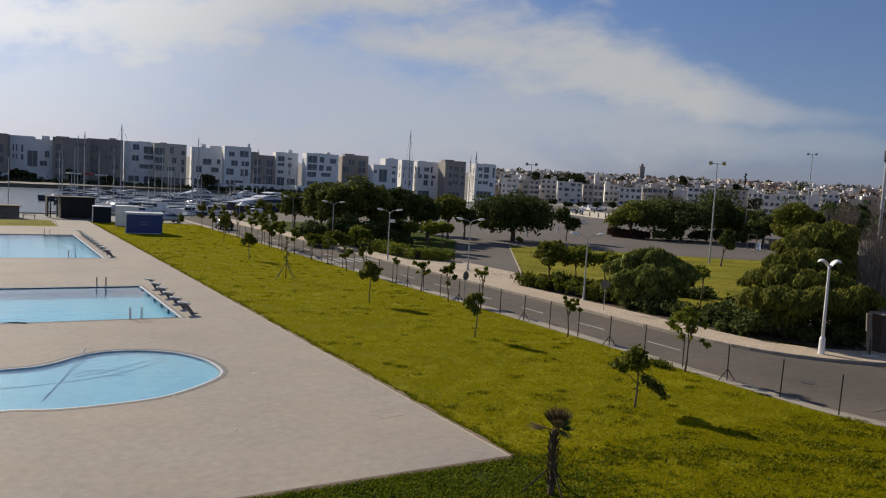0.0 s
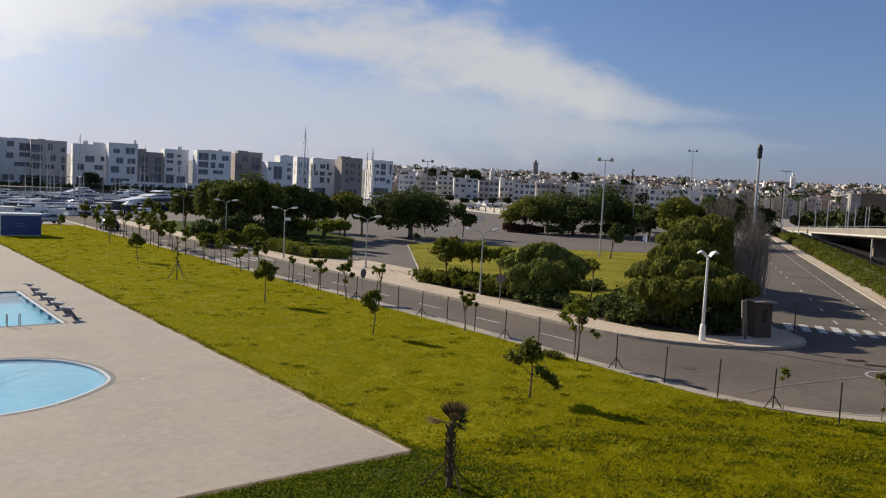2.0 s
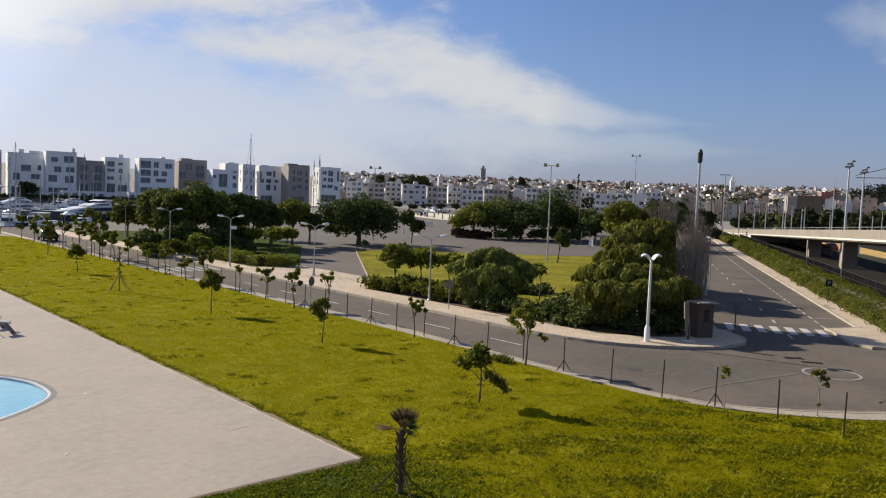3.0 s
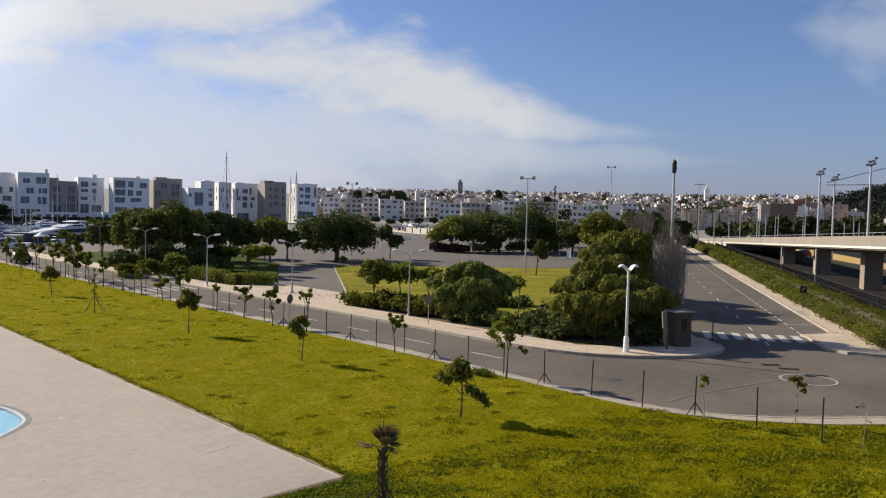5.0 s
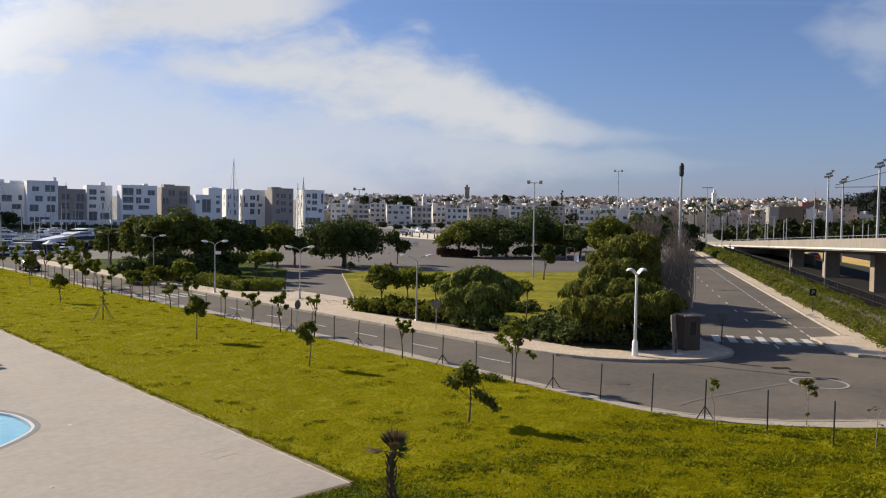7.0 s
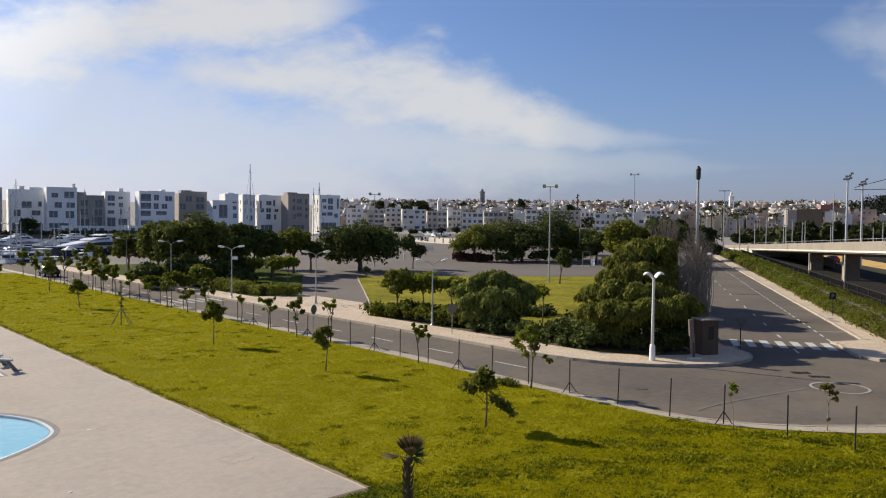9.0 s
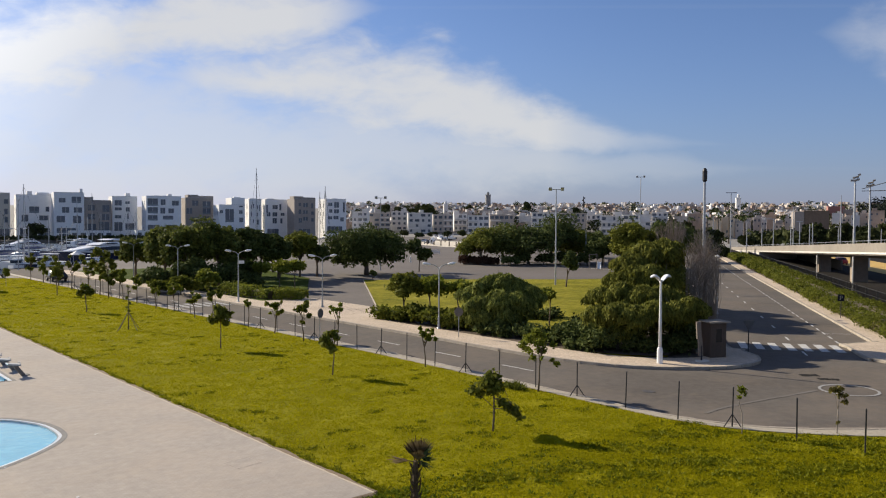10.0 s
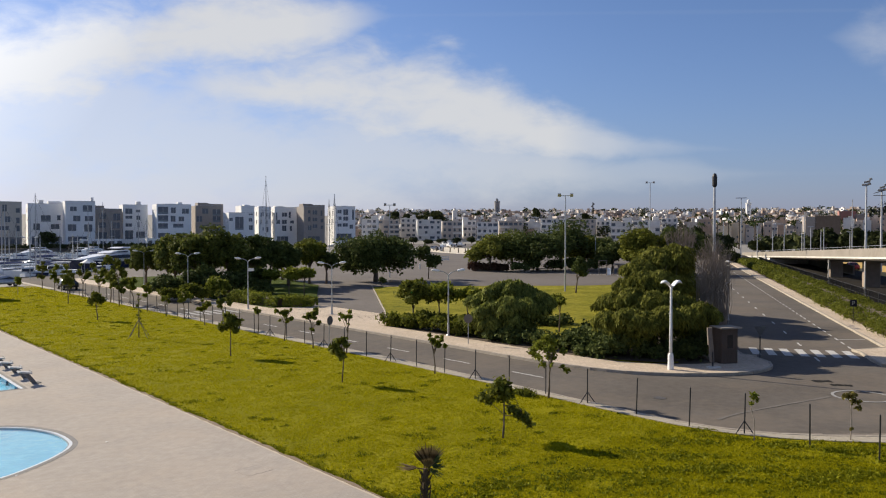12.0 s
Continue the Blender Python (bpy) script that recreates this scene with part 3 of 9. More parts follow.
def lathe(profile, n=16, at=(0, 0, 0)):
    bm = bmesh.new()
    rings = []
    for r, z in profile:
        rings.append([bm.verts.new((at[0] + r * math.cos(2 * math.pi * k / n), at[1] + r * math.sin(2 * math.pi * k / n), at[2] + z)) for k in range(n)])
    for a, b in zip(rings, rings[1:]):
        for k in range(n):
            bm.faces.new((a[k], a[(k + 1) % n], b[(k + 1) % n], b[k]))
    bm.faces.new(rings[0][::-1])
    bm.faces.new(rings[-1])
    return bm


def sheet(outer, holes=(), z=0.0):
    """A flat sheet with holes cut through it."""
    bm = bmesh.new()
    edges = []
    for loop in (outer, *holes):
        vs = [bm.verts.new((x, y, z)) for x, y in loop]
        edges += [bm.edges.new((vs[i], vs[(i + 1) % len(vs)])) for i in range(len(vs))]
    bmesh.ops.triangle_fill(bm, use_beauty=True, use_dissolve=False, edges=edges, normal=(0, 0, 1))
    for f in bm.faces:
        if f.normal.z < 0:
            f.normal_flip()
    return bm


def skirt(bm, loop, z0, z1):
    low = [bm.verts.new((x, y, z0)) for x, y in loop]
    high = [bm.verts.new((x, y, z1)) for x, y in loop]
    for i in range(len(loop)):
        j = (i + 1) % len(loop)
        bm.faces.new((low[i], low[j], high[j], high[i]))


def setting(name, bm, mat, label, category, kind="structure"):
    ob = part(name, bm, mat)
    return tagged(ob, label, category, kind=kind)


def rect(x0, y0, x1, y1):
    return [(x0, y0), (x1, y0), (x1, y1), (x0, y1)]


def smooth_line(pts, steps=6):
    """A smooth line through a few points."""
    out = []
    for i in range(len(pts) - 1):
        p0, p1, p2, p3 = (Vector(pts[max(0, min(len(pts) - 1, i + k))]) for k in (-1, 0, 1, 2))
        for s in range(steps):
            t = s / steps
            out.append(tuple(0.5 * ((2 * p1) + (p2 - p0) * t + (2 * p0 - 5 * p1 + 4 * p2 - p3) * t * t + (3 * p1 - p0 - 3 * p2 + p3) * t ** 3)))
    out.append(tuple(pts[-1]))
    return out


def offset_line(line, d):
    """The line moved sideways by d (to its left)."""
    out = []
    for i, p in enumerate(line):
        a, b = Vector(line[max(i - 1, 0)]), Vector(line[min(i + 1, len(line) - 1)])
        t = (b - a).normalized()
        out.append((p[0] - t.y * d, p[1] + t.x * d))
    return out

# ---- ground, roads, terrace ----
U, N = Vector((0.833, 0.553)), Vector((-0.553, 0.833))      # along the side road, and to its left


def side(s, off):
    """A place by the side road: s metres along it from the zebra's kerb, off metres to the left of its right kerb."""
    p = Vector((55.8, 20.8)) + U * s + N * off
    return (p.x, p.y)


BASIN = [(-400, 136), (22, 137), (40, 146), (62, 172), (92, 215), (135, 272), (200, 372), (85, 352), (10, 322), (-400, 312)]
bm = bmesh.new()
skirt(bm, BASIN, -3.0, 0.03)
setting("quay_wall", bm, SOFFIT, "weathered concrete quay wall of the harbour basin", "quay")
bm = sheet(BASIN, (), -1.35)
setting("water", bm, SEA, "rippled grey harbour water between the quays", "water")

KERB_NEAR = smooth_line([(28.45, 132), (28.45, 80), (28.4, 40), (28.2, 31), (27.9, 24), (27.72, 20), (27.8, 17.6), (28.4, 15.4), (29.75, 13.4), (31.7, 11.6), (33.6, 10.2), (41, 4.2), (58, -10.5)])
LAWN_SIDE = smooth_line([(27.65, 132), (27.65, 80), (27.6, 40), (27.5, 31), (27.28, 24), (27.15, 20), (27.22, 17.2), (27.75, 15.2), (29.0, 13.1), (30.9, 11.0), (32.8, 9.5), (40.3, 3.4), (57, -11.5)])
ISLAND_KERB = smooth_line([(34.4, 132), (34.4, 90), (34.4, 60), (34.4, 42), (34.3, 33), (34.85, 27.5), (36.4, 24.4), (39.2, 22.1), (41.8, 21.5), (43.9, 22.3), (45.6, 24.3), side(-4, 9.3), side(12, 9.3), side(60, 9.3), side(190, 9.3)])
asphalt = KERB_NEAR + [(240, -10.5), (240, 190), (75, 190), (61.6, 171.6), (39.8, 145.9), (28.45, 140.2)]
setting("road", sheet(asphalt, (), -0.10), ASPHALT, "grey asphalt road and junction with worn markings", "road")
lot = [(37.6, 131), (37.6, 52), (41, 56), (50, 60), (78, 70), (95, 64), (140, 92), (190, 125), (230, 190), (120, 245), (94, 214), (64, 171), (42, 145)]
setting("car_park", sheet(lot, (), -0.085), ASPHALT_OLD, "faded brownish asphalt of a wide empty car park", "car park")

POOL_A, POOL_B = rect(-16.0, 42.12, 9.15, 54.0), rect(-41.0, 71.1, 9.15, 94.8)
KIDS = smooth_line([(8.15, 30.7), (8.12, 31.5), (7.9, 32.5), (7.2, 33.8), (6.0, 34.6), (4.7, 34.75), (3.6, 34.2), (2.6, 33.2), (1.4, 32.7), (-1.5, 32.8), (-5, 34.2), (-9, 34.0), (-11, 31.0), (-9, 27.6),
                    (-4, 27.2), (0.6, 27.35), (2.2, 27.0), (3.8, 27.05), (5.3, 27.35), (6.6, 28.2), (7.6, 29.2), (8.05, 30.0), (8.15, 30.7)], 6)[:-1]
TERRACE_EDGE = [(-60, 18.05), (13.25, 18.05), (13.25, 119.8), (9.3, 119.8), (8.7, 107.2), (-60, 107.2)]


def grown(loop, d):
    """A closed loop grown outwards by d (the loop runs counter-clockwise)."""
    out, n = [], len(loop)
    for i in range(n):
        a, b = Vector(loop[i - 1]), Vector(loop[(i + 1) % n])
        t = (b - a).normalized()
        p = Vector(loop[i])
        out.append((p.x + t.y * d, p.y - t.x * d))
    return out


def rect_grown(loop, d):
    (x0, y0), (x1, y1) = loop[0], loop[2]
    return rect(x0 - d, y0 - d, x1 + d, y1 + d)


bm = sheet([(-2600, -300), (2600, -300), (2600, 3600), (-2600, 3600)], [BASIN, rect_grown(POOL_A, 0.1), rect_grown(POOL_B, 0.1), grown(KIDS, 0.2)], -0.14)
setting("ground", bm, DUST, "dusty grey-brown ground reaching to the horizon", "ground")
COP = 0.30
kids_out = grown(KIDS, 0.34)
bm = sheet(TERRACE_EDGE, [rect_grown(POOL_A, COP), rect_grown(POOL_B, COP), kids_out], 0.06)
skirt(bm, TERRACE_EDGE, -0.12, 0.06)
setting("terrace_floor", bm, TERRACE, "large pale beige paved terrace round the pools, faintly stained", "terrace")

EDGE_BAND = surface("cream_edge_concrete", (0.40, 0.335, 0.25), (0.52, 0.45, 0.35), 0.85, 0.8, 7, 0.2)
bm = bmesh.new()
box(bm, (13.19, 68.5, 0.03), (0.1, 101.0, 0.07))
setting("terrace_edge_band", bm, EDGE_BAND, "narrow cream concrete band along the terrace edge", "edging")
lawn_edge = [(-60, -14), (54, -14)] + LAWN_SIDE[::-1][1:-2] + [(27.65, 113), (24, 119), (13.25, 119), (13.25, 18.05), (-60, 18.05)]
setting("lawn", sheet(lawn_edge, (), 0.0), GRASS, "yellow-green mown lawn with uneven tufts", "lawn")
setting("far_lawn", sheet(rect(-60, 107.2, 8.7, 119.5), (), 0.01), GRASS_PARK, "dry yellowish lawn beyond the big pool", "lawn")
bm = sheet(smooth_line([(-60, 18.0), (-20, 18.0), (12.0, 18.0), (12.9, 17.9), (13.2, 17.2), (12.4, 15.9), (10.0, 14.6), (5, 13.4), (-60, 8)]), (), 0.012)
setting("clover_strip", bm, GRASS_DARK, "dark green clover strip along the terrace edge", "ground cover")
bm = bmesh.new()
rng = random.Random(4)
line = [(13.34 + 0.09 * noise.noise(Vector((0, k * 0.31, 0))) + 0.1 * noise.noise(Vector((3, k * 0.09, 0))) + rng.uniform(-0.06, 0.06), 18.0 + k * 0.3) for k in range(338)]
inside = [(13.215 + 0.05 * noise.noise(Vector((9, k * 0.4, 0))) + rng.uniform(-0.02, 0.02), 18.0 + k * 0.3) for k in range(338)]
prism(bm, line + inside[::-1], -0.05, 0.072)
setting("soil_edge", bm, EARTH, "strip of bare brown soil between terrace and lawn", "soil")

bm = bmesh.new()
crest = [(-60 + 0.4 * k, 17.985 + rng.uniform(-0.03, 0.02), 0.056) for k in range(184)]
foot = [(x, 17.70 + 0.08 * noise.noise(Vector((x * 0.9, 5, 0))) + rng.uniform(-0.04, 0.04), -0.01) for x, y, z in crest]
head = [(x, 18.047, 0.056) for x, y, z in crest]
for low_line, high_line in ((foot, crest), (crest, head)):
    for k in range(len(crest) - 1):
        bm.faces.new([bm.verts.new(v) for v in (low_line[k], low_line[k + 1], high_line[k + 1], high_line[k])])
setting("terrace_edging", bm, EARTH, "thin strip of bare brown earth below the terrace edge", "soil")
bm = sheet(KERB_NEAR + LAWN_SIDE[::-1], (), 0.035)
skirt(bm, KERB_NEAR + LAWN_SIDE[::-1], -0.12, 0.035)
verge = setting("verge_pavement", bm, KERB, "narrow pale concrete strip between fence and road", "pavement")

inner = offset_line(ISLAND_KERB, 2.95)
bm = sheet(ISLAND_KERB + inner[::-1], (), 0.05)
skirt(bm, ISLAND_KERB + inner[::-1], -0.12, 0.05)
island_pavement = setting("pavement", bm, SAND_PAVING, "sand-coloured paved footway with a low kerb", "pavement")
apron = [(37.3, 51.0), (38.9, 52.3), (42.6, 59.0), (42.6, 68.6), (37.3, 69.6)]
bm = sheet(apron, (), 0.055)
skirt(bm, apron, -0.12, 0.055)
apron_ob = setting("entrance_apron", bm, SAND_PAVING, "cracked sand-coloured paving at the car park entrance", "pavement")
CRACK = surface("crack_dirt", (0.07, 0.05, 0.036), (0.16, 0.12, 0.09), 0.95, 2, 9, 0.2)
rng = random.Random(52)
for k in range(18):
    x, y, a = rng.uniform(37.9, 41.6), rng.uniform(54.0, 67.5), rng.choice((0.2, 1.7, 2.4)) + rng.uniform(-0.4, 0.4)
    ln = [(x, y)]
    for j in range(rng.randint(3, 7)):
        a += rng.uniform(-0.5, 0.5)
        ln.append((min(42.4, max(37.4, ln[-1][0] + 0.34 * math.cos(a))), ln[-1][1] + 0.34 * math.sin(a)))
    bm = bmesh.new()
    for (x0, y0), (x1, y1) in zip(ln, ln[1:]):
        t = Vector((x1 - x0, y1 - y0)).normalized() if (x1, y1) != (x0, y0) else Vector((1, 0))
        q = Vector((-t.y, t.x)) * rng.uniform(0.015, 0.05)
        bm.faces.new([bm.verts.new(v) for v in ((x0 - q.x, y0 - q.y, 0.06), (x1 - q.x, y1 - q.y, 0.06), (x1 + q.x, y1 + q.y, 0.06), (x0 + q.x, y0 + q.y, 0.06))])
    part("crack", bm, CRACK, apron_ob)
green = [(37.2, 51.4), (38.9, 52.4), (41.0, 55.3), (61.7, 86.8), (72.2, 80.4), (86, 70), (98, 66.5), side(48, 12.0), side(20, 12.0), side(-1, 12.0), (44.5, 28.5), (40.5, 26.2), (38.2, 28.6), (37.2, 34)]
bm = sheet(green, (), 0.03)
skirt(bm, green, -0.12, 0.03)
park_lawn = setting("park_lawn", bm, GRASS_PARK, "sunlit yellowish park lawn between shrubs", "lawn")
# The dark shadow below the shrubs is put into the soil colour.
bed = smooth_line([(37.2, 51.2), (37.2, 34), (38.2, 28.6), (40.4, 26.0), (44.6, 28.4), side(-2, 12.2), side(16, 12.2), (50.5, 37.0), (44.5, 37.5), (41.6, 41.5), (40.4, 46.5), (37.2, 51.2)], 3)[:-1]
setting("planting_bed", sheet(bed, (), 0.04), SOIL, "brown planting bed, shadow under the shrubs put into its colour", "planting bed")
# The grove's shade is put into the ground by the dark turf.
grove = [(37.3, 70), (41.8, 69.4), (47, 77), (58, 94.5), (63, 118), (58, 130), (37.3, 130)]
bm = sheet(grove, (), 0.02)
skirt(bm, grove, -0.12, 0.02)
setting("grove_ground", bm, GRASS_DARK, "dark green ground under the grove, tree shade put into its colour", "ground")

SOUTH_KERB = [side(-0.5, -0.1), (52.9, 21.4), (52.3, 20.8), (51.0, 19.95), (49.6, 19.0), (48.6, 18.2), (48.25, 17.2), (48.7, 15.6), (51, 11.5), (58, 5.2)]
south = [side(200, 0)] + SOUTH_KERB + [side(-9, -1.55), side(200, -1.55)]
bm = sheet(south, (), 0.05)
skirt(bm, south, -0.12, 0.05)
south_pavement = setting("pavement_south", bm, SAND_PAVING, "sand-coloured footway along the side road", "pavement")
hedge_ground = [side(200, -1.55), side(-9, -1.55), (58, 5.2), (64, 1), side(-9, -6.4), side(200, -6.4)]
setting("hedge_bed", sheet(hedge_ground, (), 0.03), SOIL, "soil bed under the long hedge", "planting bed")
# Shade under the deck is painted in with this near-black sheet.
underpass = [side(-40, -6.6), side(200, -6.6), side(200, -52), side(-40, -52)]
setting("underpass_road", sheet(underpass, (), -0.08), ASPHALT_SHADED, "asphalt below the viaduct, shade put into its near-black colour", "road")
ochre = [side(-20, -21), side(150, -21), side(150, -31), side(-20, -31)]
setting("ochre_verge", sheet(ochre, (), 0.0), OCHRE, "sunlit ochre earth beyond the viaduct", "verge")


# ---- road markings ----
def strip(bm, a, b, w, z=-0.084):
    a, b = Vector(a), Vector(b)
    t = (b - a).normalized()
    q = Vector((-t.y, t.x)) * (w / 2)
    bm.faces.new([bm.verts.new((p.x, p.y, z)) for p in (a - q, b - q, b + q, a + q)])


markings = tagged(thing("road_marking", (0, 0, 0), "worn white road paint lines on the asphalt", "road marking"), kind="structure")
for k in range(15):
    if k == 7:
        continue
    bm = bmesh.new()
    strip(bm, (31.05, 28.2 + 5.75 * k), (31.05, 30.5 + 5.75 * k), 0.13)
    part("lane_dash", bm, ROAD_PAINT, markings)
for k in range(44):
    bm = bmesh.new()
    strip(bm, side(-1.1 + 2.25 * k, 2.0), side(0.1 + 2.25 * k, 2.0), 0.12)
    part("bay_dash", bm, ROAD_PAINT, markings)
for k in range(14):
    bm = bmesh.new()
    strip(bm, side(-6.9 + 6.5 * k, 4.9 + 0.05 * k), side(-5.3 + 6.5 * k, 4.91 + 0.05 * k), 0.13)
    part("lane_dash", bm, ROAD_PAINT, markings)
bm = bmesh.new()
strip(bm, side(4.2, 0.05), side(3.7, 1.95), 0.11)
part("bay_line", bm, ROAD_PAINT, markings)
for k in range(7):
    bm = bmesh.new()
    strip(bm, side(-5.1, 2.6 + 0.93 * k), side(-2.1, 2.6 + 0.93 * k), 0.5)
    part("zebra_stripe", bm, ROAD_PAINT, markings)
for k in range(6):
    bm = bmesh.new()
    strip(bm, (29.0 + 0.95 * k, 69.0), (29.0 + 0.95 * k, 72.6), 0.5)
    part("zebra_stripe", bm, PAINT_WORN_SHADE, markings)
bm = bmesh.new()
ring = [(38.95 + 1.34 * math.cos(a), 15.33 + 1.34 * math.sin(a)) for a in (2 * math.pi * k / 40 for k in range(40))]
ring2 = [(38.95 + 1.2 * math.cos(a), 15.33 + 1.2 * math.sin(a)) for a in (2 * math.pi * k / 40 for k in range(40))]
for i in range(40):
    j = (i + 1) % 40
    bm.faces.new([bm.verts.new((*p, -0.084)) for p in (ring[i], ring[j], ring2[j], ring2[i])])
part("roundabout_ring", bm, PAINT_WORN_SHADE, markings, "white painted circle in the junction")
for a, b in (((110.5, 98.7), (110.1, 80.0)),):
    bm = bmesh.new()
    strip(bm, a, b, 0.25, -0.075)
    part("car_park_line", bm, ROAD_PAINT, markings)
SEAM = surface("dusty_seam", (0.095, 0.085, 0.074), (0.16, 0.142, 0.122), 0.95, 1.5, 8, 0.2)
DRIFT = surface("pale_dust_drift", (0.13, 0.108, 0.086), (0.24, 0.20, 0.158), 0.95, 1.2, 7, 0.2)
TAR = surface("tar_stain", (0.016, 0.015, 0.014), (0.04, 0.038, 0.035), 0.95, 2, 9, 0.1, spec=0.05)
for nm, mat, pts, w, lab in (("road_seam", SEAM, [(29.6, 17.3), (31.2, 17.3), (33.6, 17.0), (35.9, 16.6), (37.7, 16.3)], 0.16, "dusty seam of a filled trench"), 
                             ("tar_stain", TAR, [(40.9, 18.55), (41.3, 18.2), (41.6, 17.9)], 0.5, "dark tar stain"), ("tar_stain", TAR, [(40.6, 17.5), (41.0, 17.1), (41.2, 16.7)], 0.42, "dark tar stain"),
                             ("dust_drift", DRIFT, [(27.95, 20.5), (28.1, 17.6), (28.75, 15.5), (30.05, 13.6), (31.9, 12.0), (34.0, 10.3), (36.2, 8.5)], 0.6, "drift of pale dust along the kerb")):
    bm = bmesh.new()
    ln = smooth_line(pts, 5)
    for a, b in zip(ln, ln[1:]):
        strip(bm, a, b, w * random.uniform(0.7, 1.3), -0.088)
    part(nm, bm, mat, markings, lab)
bm = bmesh.new()
bmesh.ops.create_circle(bm, cap_ends=True, segments=20, radius=0.31, matrix=Matrix.Translation((31.4, 21.3, -0.086)))
tagged(part("manhole_cover", bm, surface("worn_iron_cover", (0.045, 0.042, 0.04), (0.10, 0.094, 0.088), 0.7, 3, 20, 0.3)), "round worn iron manhole cover set in the asphalt", "manhole cover")


# ---- pools ----
GUTTER_GREY = surface("grey_gutter_grating", (0.16, 0.19, 0.21), (0.26, 0.29, 0.31), 0.7, 2, 12, 0.2)
GUTTER = surface("dark_gutter_grating", (0.04, 0.055, 0.07), (0.08, 0.10, 0.12), 0.7, 2, 12, 0.2)


def pool_box(name, loop, depth, label, lanes, ground_lines=True):
    (x0, y0), (x1, y1) = loop[0], loop[2]
    root = thing(name, (0, 0, 0), label, "swimming pool")
    bm = bmesh.new()
    skirt(bm, loop, -depth, 0.03)
    bm.faces.new([bm.verts.new((x, y, -depth)) for x, y in loop])
    part("basin", bm, POOL_TILE, root, "pale blue tiled basin")
    for d0, d1, mat, nm, z in ((0.0, 0.15, WHITE_RIM, "rim", 0.055), (0.15, COP, COPING, "coping", 0.065)):
        a, b = rect_grown(loop, d0), rect_grown(loop, d1)
        bm = sheet(b, [a], z)
        skirt(bm, a, -0.12 if d0 == 0 else 0.0, z)
        part(nm, bm, mat, root)
    bm = bmesh.new()
    box(bm, ((x0 + x1) / 2, y0 - 0.06, 0.054), (x1 - x0, 0.11, 0.02))
    part("gutter", bm, GUTTER, root, "dark overflow gutter")
    surface_ob = part("water_surface", sheet(rect_grown(loop, -0.004), (), 0.0), LAP_WATER, root, "clear pale blue rippled water")
    surface_ob.visible_shadow = False
    for k in range(lanes):
        y = y0 + (k + 0.5) * (y1 - y0) / lanes
        bm = bmesh.new()
        bm.faces.new([bm.verts.new(v) for v in ((x0 + 2, y - 0.09, -depth + 0.006), (x1 - 3.4, y - 0.09, -depth + 0.006), (x1 - 3.4, y + 0.09, -depth + 0.006), (x0 + 2, y + 0.09, -depth + 0.006))])
        part("lane_line", bm, LANE_MARK, root)
        part("lane_target", block((x1 - 0.05, y, -0.42), (0.09, 1.05, 0.94), 0, 0.01), TEAL_MARK, root, "dark teal touch panel at the lane's end")
    return root


pool_box("lap_pool", POOL_A, 1.5, "rectangular pale blue swimming pool with starting blocks", 6)
pool_box("large_lap_pool", POOL_B, 1.8, "long pale blue competition pool with starting blocks", 10)
kids = thing("paddling_pool", (0, 0, 0), "shallow free-form light blue paddling pool with white rim", "paddling pool")
bm = sheet(KIDS, (), -0.16)
skirt(bm, KIDS, -0.16, 0.03)
part("basin", bm, KIDS_TILE, kids)
slot = grown(KIDS, 0.05)
bm = sheet(slot, [KIDS], 0.03)
part("gutter", bm, GUTTER_GREY, kids, "thin grey overflow slot")
mid_rim = grown(KIDS, 0.155)
bm = sheet(mid_rim, [slot], 0.055)
skirt(bm, slot, -0.1, 0.055)
part("rim", bm, WHITE_RIM, kids)
bm = sheet(kids_out, [mid_rim], 0.066)
skirt(bm, mid_rim, 0.0, 0.066)
part("coping", bm, COPING, kids, "dark grey stone coping")
wat = part("water_surface", sheet(grown(KIDS, -0.004), (), 0.015), POOL_WATER, kids, "still clear light blue water")
wat.visible_shadow = False
hose_pts = [(1.9, 28.3, -0.13), (2.6, 30.6, -0.12), (3.2, 32.7, -0.08), (3.6, 34.0, 0.04), (3.9, 34.9, 0.2)]
HOSE_BLUE = surface("faded_blue_hose", (0.09, 0.23, 0.33), (0.13, 0.29, 0.40), 0.6, 2, 8, 0.05)
loop_pts = smooth_line([(-6, 30.0, -0.135), (-2, 30.2, -0.135), (1.5, 30.3, -0.135), (4.2, 31.0, -0.135), (6.6, 32.9, -0.135), (6.3, 33.2, -0.135), (4.6, 31.9, -0.135), (3.9, 31.3, -0.135), (4.7, 30.9, -0.135), (4.9, 31.4, -0.135), (4.0, 32.0, -0.135), (3.2, 31.7, -0.135), (3.3, 31.2, -0.135), (3.9, 31.6, -0.135)], 8)
hose = thing("pool_hose", (0, 0, 0), "thin blue suction hose lying in loops in the paddling pool", "hose")
part("pole", rod(hose_pts, 0.02, 6), HOSE_BLUE, hose)
part("hose", rod(loop_pts, 0.014, 6), HOSE_BLUE, hose)
hose = thing("pool_hose", (0, 0, 0), "dark hose lying over the pool edge", "hose")
part("hose", rod(smooth_line([(0.9, 42.9, -0.03), (1.2, 42.5, 0.0), (1.5, 42.1, 0.1), (1.9, 41.9, 0.1), (2.1, 41.75, 0.1)], 6), 0.03, 6), DARK_METAL, hose)


